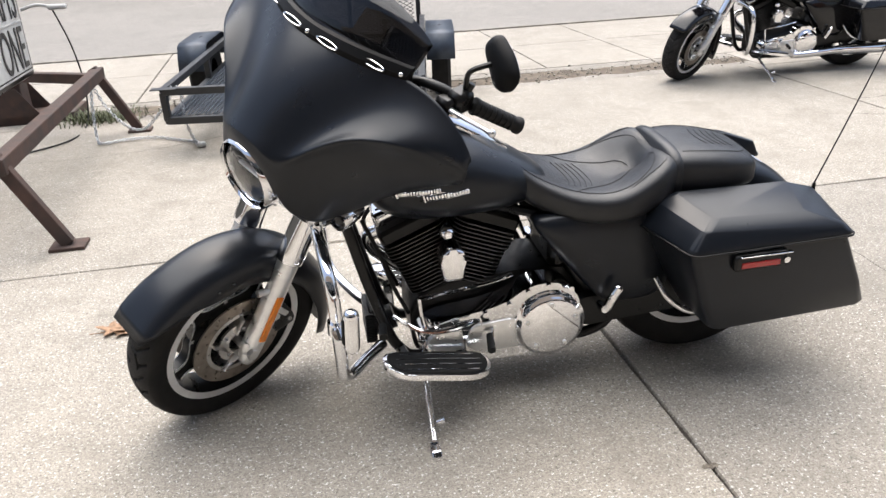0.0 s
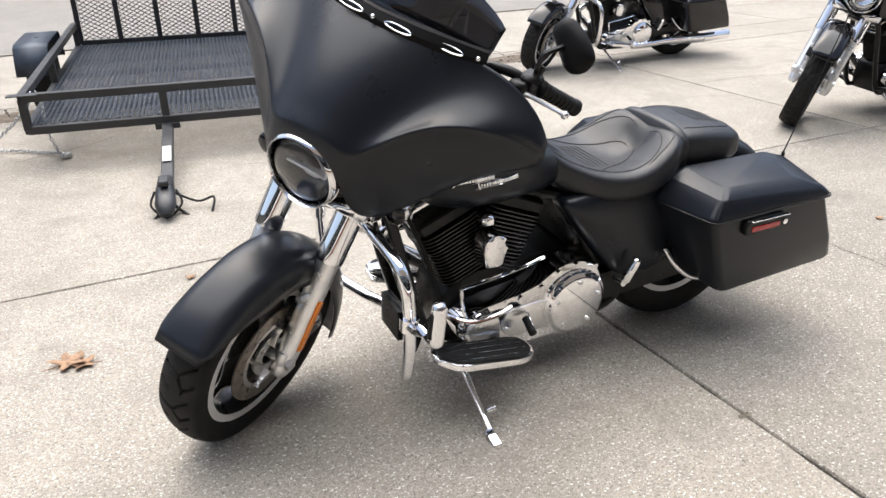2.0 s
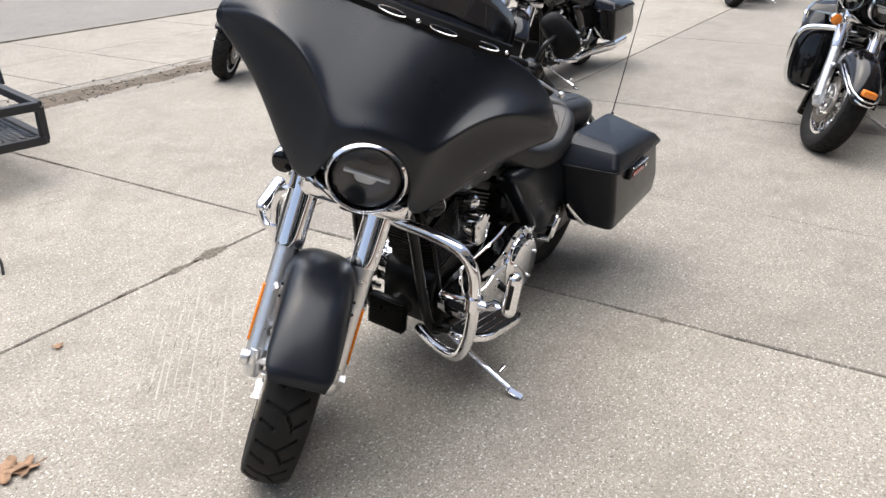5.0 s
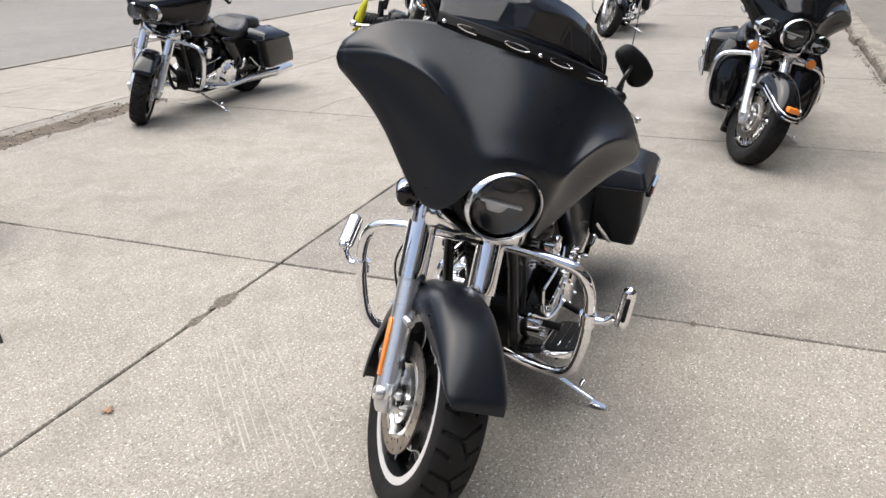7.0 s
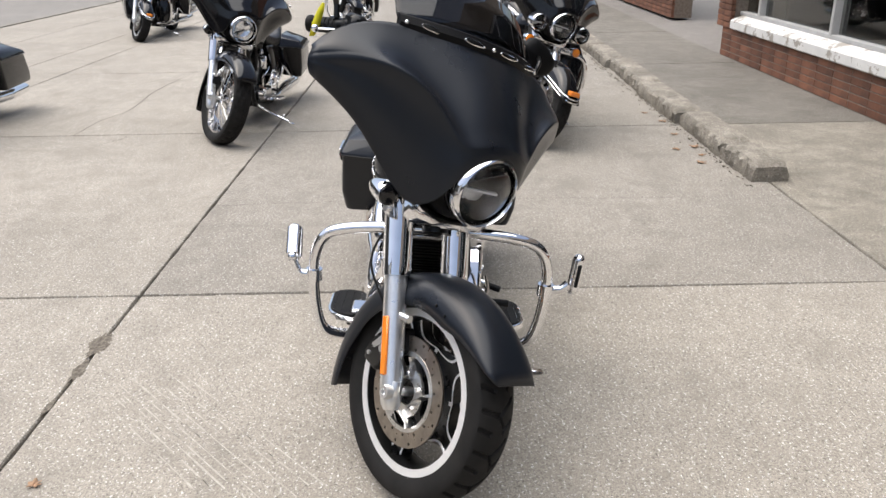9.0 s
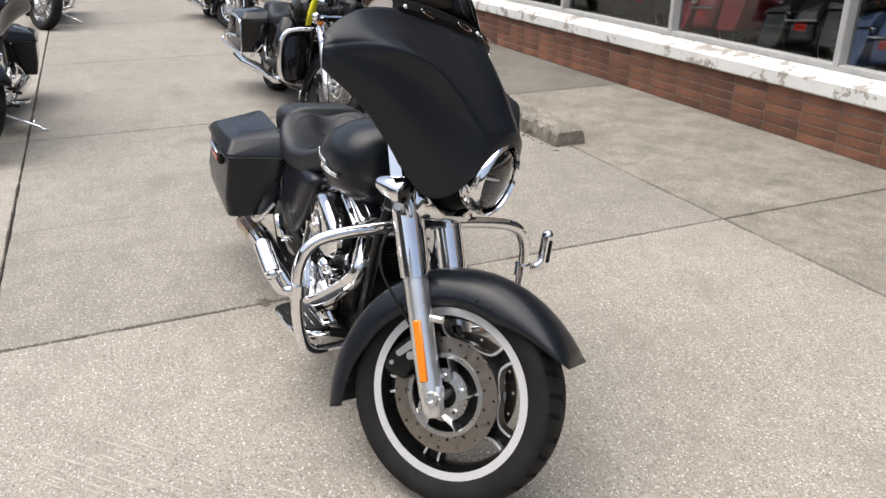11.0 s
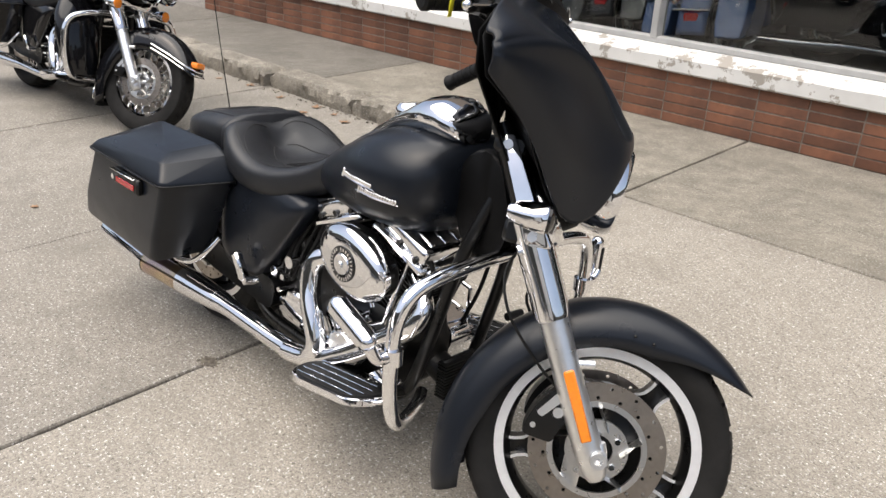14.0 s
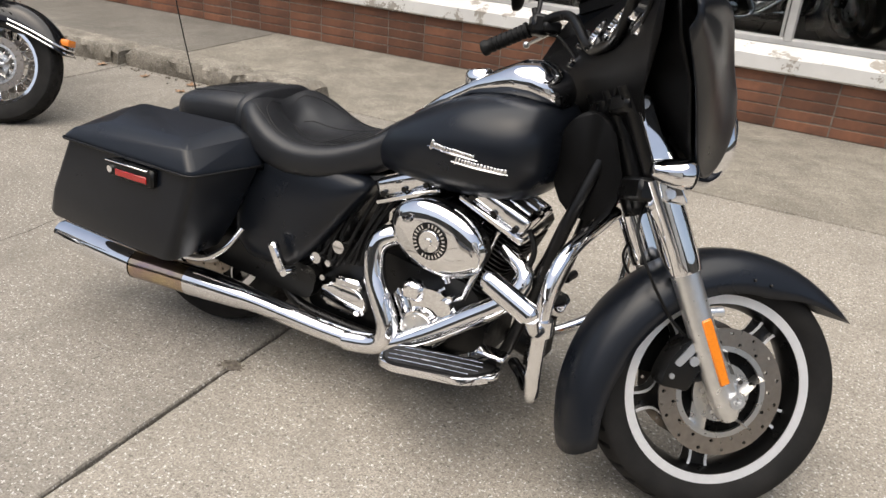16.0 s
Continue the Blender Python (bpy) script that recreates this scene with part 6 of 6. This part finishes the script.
tagged(part("showroom_floor", bm, SHOWFLOOR), "showroom floor, coloured dark for the dim room", "floor", kind="structure")
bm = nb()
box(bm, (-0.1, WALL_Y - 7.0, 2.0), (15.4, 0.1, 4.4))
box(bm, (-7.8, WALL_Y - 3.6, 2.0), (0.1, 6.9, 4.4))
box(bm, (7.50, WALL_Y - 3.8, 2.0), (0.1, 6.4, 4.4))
tagged(part("showroom_wall", bm, DARKROOM), "inner walls of the showroom, coloured dark for the dim room", "wall", kind="structure")
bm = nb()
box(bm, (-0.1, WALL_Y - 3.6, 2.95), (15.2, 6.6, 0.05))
tagged(part("ceiling", bm, DARKROOM), "showroom ceiling, coloured dark for the dim room", "ceiling", kind="structure")

# neighbour's front, further along
wall2 = tagged(new("wall_next"), "brick front of the neighbouring shop", "wall", kind="structure")
bm = nb()
box(bm, (14.9, -2.3, 2.0), (6.0, 0.3, 4.0))
part("wall_core", bm, MORTAR, wall2)
for row in range(17):
    for k in range(12):
        ob = new("brick", brick_me)
        ob.parent = wall2
        ob.location = (12.05 + 0.3115 * k, -2.13, 0.034 + row * 0.0655)
bm = nb()
box(bm, (9.85, -3.6, 2.0), (4.2, 0.3, 4.0))
part("recess_wall", bm, BRICK, wall2)

# broken kerb by the shop
kerb = tagged(new("broken_kerb"), "crumbling concrete kerb pieces lying along the sidewalk", "kerb", kind="structure")
rng = random.Random(21)
x = 2.70
k = 0
while x < 15:
    ln = (0.52, 0.92, 1.25, 1.4, 1.1, 1.6)[k % 6]
    bm = nb()
    rows = []
    n = max(10, int(ln / 0.022))
    dy, tilt = rng.uniform(-0.02, 0.02), rng.uniform(-0.03, 0.03)
    for i in range(n + 1):
        t = i / n
        xx = x + ln * t
        e = 1.0 - 0.25 * max(0, 1 - min(t, 1 - t) * ln / 0.05)
        nz = lambda s, a: a * noise.noise(V(xx * 14, s, k)) + a * 0.6 * noise.noise(V(xx * 45, s, k + 3))
        h = 0.118 * e
        o = dy + tilt * t
        cut = 0.05 * noise.noise(V(k * 3.7, 2, t * 4)) * (1 if min(t, 1 - t) * ln < 0.05 else 0)
        rows.append([V(xx + nz(8, .012) + cut, 0.004 + o + nz(0, .022), -0.01), V(xx + cut, 0.012 + o + nz(1, .030), h * 0.35), V(xx, 0.006 + o + nz(2, .034), h * 0.80 + nz(10, .012)), V(xx, -0.012 + o + nz(3, .026), h * 0.99 + nz(5, .010)),
                     V(xx, -0.07 + o, h + nz(11, .010)), V(xx, -0.14 + o, h + nz(6, .010)), V(xx, -0.198 + o + nz(4, .014), h * 0.97), V(xx, -0.212 + o + nz(7, .014), h * 0.4), V(xx + nz(9, .012), -0.212 + o, -0.01)])
    loft(bm, rows)
    part("kerb_piece", bm, KERB, kerb, "chipped kerb piece", angle=28)
    x += ln + rng.uniform(0.015, 0.05)
    k += 1
bm = nb()
for k in range(330):
    x = rng.uniform(2.6, 9.5)
    r = rng.uniform(0.003, 0.012)
    bmesh.ops.create_icosphere(bm, subdivisions=1, radius=r, matrix=Matrix.Translation((x, 0.02 + abs(rng.gauss(0, 0.022)) * (3.0 if k % 9 == 0 else 1), r * 0.4)) @ Matrix.Diagonal((1, rng.uniform(0.6, 1), 0.7, 1)))
tagged(part("rubble", bm, KERB, None, angle=20), "crumbs of broken concrete along the kerb", "rubble", kind="stuff")

# pale scuff marks left on the slab
bm = nb()
rng = random.Random(31)
for k in range(11):
    o = k * 0.027 + rng.uniform(-0.006, 0.006)
    s0, s1 = rng.uniform(0.0, 0.2), rng.uniform(0.75, 1.0)
    rows = []
    for i in range(15):
        t = s0 + (s1 - s0) * i / 14
        x, y = 0.55 - 0.72 * t + o * 0.45, 3.06 - 0.68 * t - o * 0.9
        w = rng.uniform(-0.0006, 0.0024)
        rows.append([V(x - w, y + w, 0.0011), V(x + w, y - w, 0.0011)])
    loft(bm, rows, False, False)
SCUFF = node_mat("scuffed_concrete", (0.415, 0.385, 0.335), 0.85, var=0.3, var_scale=40)
tagged(part("scuff_marks", bm, SCUFF), "pale parallel scuff marks on the concrete", "scuff marks", kind="structure")


# ---- the parked motorcycles ----
def stand(x, y, yaw, lean=5.5, z=0.0):
    """The pose of a machine whose rear tyre touches the ground at x, y, leaning on its stand."""
    return pose(x, y, z, 0, 0, yaw) @ pose(0, 0, 0, -lean, 0, 0)


motorcycle(stand(1.49, 1.93, 180), "matte black bagger on its side stand with the front wheel turned", 38.0, tag=True)
ROW = "motorcycles parked on the lot"
motorcycle(stand(4.93, 5.82, 182), "gloss black bagger with a twin-lamp fairing on its side stand", 30.0, GLOSSBLACK, fairing="shark", full=False, group=ROW, pegs=False, mufflers=(1, -1))
motorcycle(stand(5.38, 3.43, 180), "dark bagger with wire wheels and chrome headlight on the lot", 36.0, GLOSSBLACK, wheel="wire", full=False, group=ROW, led=False, pegs=False, mufflers=(1, -1), guards=False, discs=(1,), front_r=0.325)
motorcycle(stand(5.16, 1.27, 184, 9.5), "black touring motorcycle with amber lights and chrome guards", 22.0, GLOSSBLACK, wheel="wire", full=False, group=ROW, trunk=True, lowers=True, pegs=False, mufflers=(1, -1))
motorcycle(stand(11.5, 6.2, 182), "black touring motorcycle parked far back on the lot", 34.0, GLOSSBLACK, wheel="cast", full=False, group=ROW, trunk=True, lowers=True, pegs=False, mufflers=(1, -1))
motorcycle(stand(11.35, 3.15, 180), "black motorcycle with wire wheels parked behind another", 34.0, GLOSSBLACK, wheel="wire", full=False, group=ROW, pegs=False, mufflers=(1, -1))
motorcycle(stand(10.4, 1.06, 184), "black touring motorcycle parked near the broken kerb", 34.0, GLOSSBLACK, wheel="wire", full=False, group=ROW, trunk=True, lowers=True, pegs=False, mufflers=(1, -1))
SHOW = "motorcycles in the showroom"
motorcycle(stand(3.78, -2.35, -82, 5, 0.18), "red motorcycle inside the showroom window", 20, REDPAINT, full=False, group=SHOW, pegs=False, mufflers=(1, -1), fairing="bat")
motorcycle(stand(2.86, -2.45, -80, 5, 0.18), "dark grey motorcycle inside the showroom window", 20, GREYPAINT, full=False, group=SHOW, pegs=False, mufflers=(1, -1), bag_paint=GREYPAINT)
motorcycle(stand(2.02, -2.30, -80, 5, 0.18), "blue motorcycle inside the showroom window", 20, BLUEPAINT, full=False, group=SHOW, pegs=False, mufflers=(1, -1))
motorcycle(stand(4.9, -2.55, -80, 5, 0.18), "black motorcycle inside the showroom window", 20, GLOSSBLACK, full=False, group=SHOW, pegs=False, mufflers=(1, -1))
motorcycle(stand(1.55, -3.3, 200, 5, 0.18), "black motorcycle with bright engine inside the showroom", 30, GLOSSBLACK, wheel="wire", full=False, group=SHOW, pegs=False, mufflers=(1, -1))


# ---- utility trailer ----
trailer = thing("utility_trailer", pose(-0.49, 4.95, 0, 0, 0, -10) @ pose(0, 0, 0.20, 2.2, 0, 0), "black steel utility trailer with mesh deck and ramp gate", "trailer")
TW, TL = 1.62, 2.38
bm = nb()
for y in (0, TL):
    bar(bm, (0, y, 0.02), (TW, y, 0.02), 0.05, 0.045, 0.003)
for x in (0, TW):
    bar(bm, (x, 0, 0.02), (x, TL, 0.02), 0.045, 0.05, 0.003)
for k in range(1, 5):
    bar(bm, (0, TL * k / 5, 0.0), (TW, TL * k / 5, 0.0), 0.04, 0.03, 0.002)
part("deck_frame", bm, TRAILERBLACK, trailer, "black angle-steel deck frame")
bm = nb()
for x0, y0, x1, y1 in ((0, 0, TW, 0), (0, 0, 0, TL), (TW, 0, TW, TL)):
    bar(bm, (x0, y0, 0.205), (x1, y1, 0.205), 0.045, 0.045, 0.003)
bar(bm, (-0.07, -0.015, 0.225), (0.09, -0.015, 0.225), 0.06, 0.006, 0.002)
part("rail", bm, TRAILERBLACK, trailer, "black top rail")
bm = nb()
for x, y in ((0, 0), (TW * 0.46, 0), (TW, 0), (0, TL), (TW, TL), (0, TL * 0.45), (TW, TL * 0.45)):
    bar(bm, (x, y, 0.02), (x, y, 0.20), 0.042, 0.042, 0.003)
part("post", bm, TRAILERBLACK, trailer, "short black post")
# deck of expanded steel: crossed slanting strands, one sheet
bm = nb()


def mesh_sheet(bm, w, h, du, dv, r, at):
    """Expanded metal: a net of slanting flat strands; at(u, v) places it."""
    nu, nv = int(w / du), int(h / dv)
    for i in range(nv):
        for j in range(nu):
            u, v = j * du, i * dv
            for a, b in (((u, v), (u + du / 2, v + dv / 2)), ((u + du / 2, v + dv / 2), (u + du, v)), ((u, v + dv), (u + du / 2, v + dv / 2)), ((u + du / 2, v + dv / 2), (u + du, v + dv))):
                p, q = at(*a), at(*b)
                d = (q - p).normalized()
                n = (at(u, v + dv) - at(u, v)).normalized()
                s = (n - d * n.dot(d)).normalized() * r
                bm.faces.new([bm.verts.new(x) for x in (p - s, q - s, q + s, p + s)])


mesh_sheet(bm, TW - 0.03, TL - 0.03, 0.058, 0.030, 0.0036, lambda u, v: V(0.015 + u, 0.015 + v, 0.046))
tagged(part("deck_mesh", bm, MESHSTEEL, trailer, "expanded steel mesh deck", solid=0.003), kind="stuff")
bm = nb()
for x in [0.03 + (TW - 0.06) * k / 5 for k in range(6)]:
    bar(bm, (x, TL, 0.05), (x, TL + 0.03, 1.25), 0.04, 0.025, 0.002)
for z in (0.06, 1.25):
    bar(bm, (0.03, TL + 0.01, z), (TW - 0.03, TL + 0.01, z), 0.04, 0.04, 0.002)
part("gate_bar", bm, TRAILERBLACK, trailer, "bar of the upright ramp gate")
bm = nb()
mesh_sheet(bm, TW - 0.08, 1.18, 0.058, 0.034, 0.0028, lambda u, v: V(0.04 + u, TL + 0.012 + v * 0.025, 0.07 + v))
tagged(part("gate_mesh", bm, TRAILERBLACK, trailer, "expanded steel mesh of the gate", solid=0.002), kind="stuff")
for x in (-0.14, TW + 0.14):
    bm = nb()
    lathe(bm, [(0.10, -0.07), (0.24, -0.075), (0.27, -0.05), (0.275, 0), (0.27, 0.05), (0.24, 0.075), (0.10, 0.07)], Matrix.Translation((x, 1.52, 0.0)) @ Matrix.Rotation(radians(90), 4, "Y"), 40)
    tw = part("trailer_wheel", bm, RUBBER, trailer, "black trailer tyre")
    bm = nb()
    lathe(bm, [(0, -0.05), (0.05, -0.055), (0.13, -0.04), (0.15, -0.06)], Matrix.Translation((x, 1.52, 0.0)) @ Matrix.Rotation(radians(90 if x < 0 else -90), 4, "Y"), 32)
    part("trailer_rim", bm, ALU, tw, "pale steel rim")
    bm = nb()
    rows = []
    for a in [radians(10 + 160 * k / 12) for k in range(13)]:
        y, z = 1.52 + 0.36 * math.cos(a), 0.0 + min(0.27, 0.42 * math.sin(a))
        rows.append([V(x - 0.11, y, z), V(x + 0.11, y, z)])
    loft(bm, rows, False, False)
    part("trailer_fender", bm, MESHSTEEL, trailer, "black folded mudguard", solid=0.006, angle=20)
bm = nb()
bar(bm, (TW * 0.46, 0.0, -0.015), (TW * 0.46 + 0.005, -1.06, -0.105), 0.06, 0.05, 0.004)
tongue = part("tongue", bm, TRAILERBLACK, trailer, "black trailer tongue")
bm = nb()
bar(bm, (TW * 0.46, -0.02, 0.0), (TW * 0.46, -0.02, -0.035), 0.14, 0.02, 0.003)
part("tongue_plate", bm, TRAILERBLACK, tongue)
bm = nb()
bar(bm, (TW * 0.46 + 0.002, -0.42, -0.018), (TW * 0.46 + 0.003, -0.62, -0.035), 0.045, 0.003)
part("sticker", bm, SIGNWHITE, tongue, "pale warning sticker")
bm = nb()
tube(bm, [(TW * 0.46, -0.86, -0.05), (TW * 0.46, -1.0, -0.055), (TW * 0.46, -1.12, -0.085), (TW * 0.46, -1.17, -0.12)], [0.035, 0.045, 0.05, 0.03], 12, 4, 0.7)
box(bm, (TW * 0.46, -1.0, -0.01), (0.05, 0.10, 0.03), 0.006)
part("coupler", bm, TRAILERBLACK, tongue, "black ball coupler resting low")
bm = nb()
c0 = TW * 0.46
tube(bm, [(c0, -1.0, -0.10), (c0 - 0.06, -1.10, -0.165), (c0 - 0.18, -1.16, -0.18), (c0 - 0.26, -1.24, -0.185)], 0.010, 8)
tube(bm, [(c0, -1.0, -0.10), (c0 + 0.10, -1.10, -0.165), (c0 + 0.2, -1.17, -0.18), (c0 + 0.29, -1.20, -0.185)], 0.008, 8)
tube(bm, [(c0 + 0.02, -0.98, -0.07), (c0 + 0.14, -1.0, -0.13), (c0 + 0.22, -1.02, -0.11), (c0 + 0.2, -1.1, -0.17)], 0.006, 8)
tube(bm, [(c0 - 0.05, -1.0, -0.06), (c0 - 0.07, -1.06, -0.11), (c0, -1.12, -0.15), (c0 + 0.07, -1.06, -0.11), (c0 + 0.05, -1.0, -0.06)], 0.006, 8)
part("hose", bm, GRIPRUBBER, tongue, "tangled black wires")


# ---- roadside sign on a rusty frame ----
sign = thing("sign_stand", pose(0, 0, 0), "changeable letter sign on a rusty steel stand", "sign")
bm = nb()
bar(bm, (-1.02, 5.74, 0.43), (-1.0, 3.40, 0.42), 0.075, 0.075, 0.004)
bar(bm, (-1.05, 5.69, 0.47), (-0.82, 5.69, 0.02), 0.05, 0.06, 0.004)
bar(bm, (-1.02, 3.46, 0.46), (-0.80, 3.46, 0.02), 0.05, 0.06, 0.004)
bar(bm, (-1.04, 5.66, 0.40), (-1.75, 6.30, 0.36), 0.07, 0.07, 0.004)
part("sign_frame", bm, DARKRUST, sign, "rusty square-tube frame")
for x, y in ((-0.80, 3.46), (-0.81, 5.69)):
    bm = nb()
    box(bm, (x, y, 0.010), (0.16, 0.12, 0.016), 0.002)
    part("foot", bm, DARKRUST, sign, "rusty foot plate")
bm = nb()
box(bm, (-1.68, 6.45, 0.035), (0.62, 0.42, 0.07), 0.006)
box(bm, (-1.80, 6.35, 0.22), (0.16, 0.20, 0.36), 0.01)
for y in (6.20, 6.52):
    plate(bm, [(-2.0, 0.07), (-1.60, 0.07), (-1.74, 0.28), (-1.86, 0.28)], y, y + 0.012, "y")
part("sign_base", bm, DARKRUST, sign, "rusty steel base and gussets")
bm = nb()
box(bm, (-1.60, 4.85, 1.12), (0.16, 2.34, 1.42), 0.01)
sb = part("sign_box", bm, SATIN, sign, "dark sign case")
bm = nb()
box(bm, (-1.517, 4.85, 1.12), (0.008, 2.24, 1.30), 0.002)
face = part("sign_face", bm, SIGNWHITE, sb, "white sign panel")
for z in (0.455, 0.79, 1.125, 1.46):
    bm = nb()
    box(bm, (-1.511, 4.85, z), (0.008, 2.24, 0.012), 0.001)
    part("letter_rail", bm, FRAMEPAINT, sb)


def lettering(text, at, size, mat, parent):
    cu = bpy.data.curves.new("letter", "FONT")
    cu.body, cu.size, cu.extrude, cu.align_x = text, size, 0.0015, "RIGHT"
    tmp = bpy.data.objects.new("letter", cu)
    me = bpy.data.meshes.new_from_object(tmp)
    bpy.data.objects.remove(tmp)
    b = bmesh.new()
    b.from_mesh(me)
    bmesh.ops.remove_doubles(b, verts=b.verts, dist=0.0001)
    bmesh.ops.transform(b, matrix=at, verts=b.verts)
    return part("letter", b, mat, parent, "black sign letter")


for text, z in (("ONE", 0.49), ("AMS", 0.825)):
    lettering(text, Matrix.Translation((-1.508, 5.93, z)) @ Matrix.Rotation(radians(90), 4, "Z") @ Matrix.Rotation(radians(90), 4, "X") @ Matrix.Diagonal((0.62, 1, 1, 1)), 0.40, SIGNBLACK, sb)
bm = nb()
box(bm, (-1.508, 5.62, 1.24), (0.004, 0.14, 0.20), 0.001)
part("red_letter", bm, SIGNRED, sb, "red sign shape")
bm = nb()
tube(bm, [(-1.50, 5.98, 0.86), (-1.40, 6.0, 0.885), (-1.30, 6.0, 0.87)], 0.012, 8)
box(bm, (-1.26, 6.0, 0.865), (0.12, 0.07, 0.035), 0.01)
part("sign_lamp", bm, FRAMEPAINT, sign, "small pale sign lamp")
bm = nb()
tube(bm, [(-1.30, 6.0, 0.86), (-1.24, 6.05, 0.6), (-1.22, 6.1, 0.3), (-1.24, 6.0, 0.012), (-1.28, 5.5, 0.012), (-1.6, 5.2, 0.012)], 0.006, 6)
part("cable", bm, GRIPRUBBER, sign, "black cable")


# ---- chains ----
def chain(points, label, link=0.030, wire=0.0038):
    line = curve([V(*p) for p in points], 40)
    th = thing("chain", Matrix(), label, "chain")
    dist, prev, k = 0.0, line[0], 0
    step = link * 0.78
    ring = nb()
    pts = []
    for i in range(13):
        a = 2 * math.pi * i / 12
        pts.append((0.0085 * math.sin(a), 0, (link / 2 - 0.0085) * (1 if math.cos(a) > 0 else -1) + 0.0085 * math.cos(a)))
    tube(ring, pts, wire, 6, 1)
    me = bpy.data.meshes.new("chain_link")
    ring.to_mesh(me)
    ring.free()
    me.materials.append(GALV)
    me.polygons.foreach_set("use_smooth", [True] * len(me.polygons))
    for p in line[1:]:
        seg = (p - prev).length
        dist += seg
        if dist >= step:
            dist = 0.0
            ob = new("chain_link", me)
            ob.parent = th
            d = (p - prev).normalized()
            ob.matrix_basis = Matrix.Translation(p) @ d.to_track_quat("Z", "Y").to_matrix().to_4x4() @ Matrix.Rotation(radians(45 + 90 * (k % 2)), 4, "Z")
            k += 1
        prev = p
    return th


chain([(-1.06, 5.60, 0.40), (-0.98, 5.55, 0.22), (-0.85, 5.45, 0.10), (-0.72, 5.3, 0.10), (-0.60, 5.15, 0.20), (-0.48, 5.0, 0.34), (-0.44, 4.96, 0.43)], "galvanised chain slung from the sign frame to the trailer")
chain([(-1.05, 5.58, 0.40), (-1.06, 5.50, 0.2), (-1.05, 5.42, 0.03), (-1.0, 5.35, 0.016), (-0.85, 5.40, 0.016), (-0.65, 5.38, 0.016), (-0.45, 5.22, 0.016), (-0.36, 5.10, 0.03)], "galvanised chain lying on the concrete")
chain([(-0.42, 5.02, 0.43), (-0.40, 5.04, 0.36), (-0.40, 5.02, 0.22), (-0.38, 5.05, 0.1), (-0.36, 5.06, 0.03)], "galvanised chain hanging from the trailer")
lockm = thing("padlock", pose(-0.33, 5.06, 0, 0, 0, 20), "steel padlock lying on the chain", "padlock")
bm = nb()
box(bm, (0, 0, 0.020), (0.055, 0.045, 0.032), 0.006)
part("lock_body", bm, GALV, lockm)
bm = nb()
tube(bm, [(0.02, 0.02, 0.02), (0.022, 0.05, 0.02), (0.0, 0.065, 0.02), (-0.022, 0.05, 0.02), (-0.02, 0.02, 0.02)], 0.005, 8)
part("shackle", bm, CHROME, lockm)


# ---- leaves, weeds, scuffs ----
def leaf(x, y, size, yaw, seed):
    rng = random.Random(seed)
    bm = nb()
    tips = []
    for k in range(28):
        a = 2 * math.pi * k / 28
        lobe = 0.45 + 0.55 * abs(math.cos(a * 2.5)) ** 1.6
        r = size * lobe * rng.uniform(0.85, 1.1)
        tips.append(V(r * math.cos(a), r * math.sin(a), 0.004 + size * (0.28 * abs(math.sin(a * 1.5 + seed)) * lobe + 0.05 * rng.random())))
    mid = bm.verts.new((0, 0, 0.006 + size * 0.1))
    inner = [bm.verts.new(p * 0.5 + V(0, 0, rng.uniform(0, 0.12) * size)) for p in tips]
    outer = [bm.verts.new(p) for p in tips]
    for k in range(28):
        j = (k + 1) % 28
        bm.faces.new((mid, inner[k], inner[j]))
        bm.faces.new((inner[k], outer[k], outer[j], inner[j]))
    tube(bm, [(0, 0, 0.01), (-size * 0.6, 0.1 * size, 0.006), (-size * 1.3, 0.25 * size, 0.012)], 0.0014, 5, 4)
    ob = part("dry_leaf", bm, LEAF, None, "", pose(x, y, 0, 0, 0, yaw), angle=60, solid=0.0008)
    return tagged(ob, "curled brown dead leaf lying on the concrete", "leaf", "dead leaves")


leaf(-0.44, 2.53, 0.062, 30, 1)
leaf(-0.40, 2.50, 0.045, 170, 2)
leaf(0.03, 3.0, 0.022, 80, 3)
leaf(2.9, 2.1, 0.02, 10, 4)
for x, y, size, yaw in ((3.12, 0.16, 0.034, 40), (3.30, 0.10, 0.026, 110), (3.46, 0.22, 0.030, 200), (3.52, 0.08, 0.040, 15), (3.88, 0.12, 0.030, 75), (4.30, 0.09, 0.036, 150), (4.62, 0.15, 0.026, 260)):
    leaf(x, y, size, yaw, int(x * 50))
rng = random.Random(8)
bm = nb()
for k in range(420):
    x, y = rng.gauss(-1.15, 0.14), rng.gauss(6.15, 0.09)
    a, h = rng.uniform(0, 6.28), rng.uniform(0.03, 0.11)
    d = V(math.cos(a), math.sin(a), 0)
    n = V(-d.y, d.x, 0) * 0.004
    p = V(x, y, 0)
    vs = [bm.verts.new(q) for q in (p - n, p + n, p + d * h * 0.4 + V(0, 0, h * 0.7) + n * 0.8, p + d * h * 0.4 + V(0, 0, h * 0.7) - n * 0.8, p + d * h + V(0, 0, h * 0.8))]
    bm.faces.new((vs[0], vs[1], vs[2], vs[3]))
    bm.faces.new((vs[3], vs[2], vs[4]))
tagged(part("weeds", bm, WEED, None, angle=180), "small weeds in the dirt by the sign base", "weeds", kind="stuff")
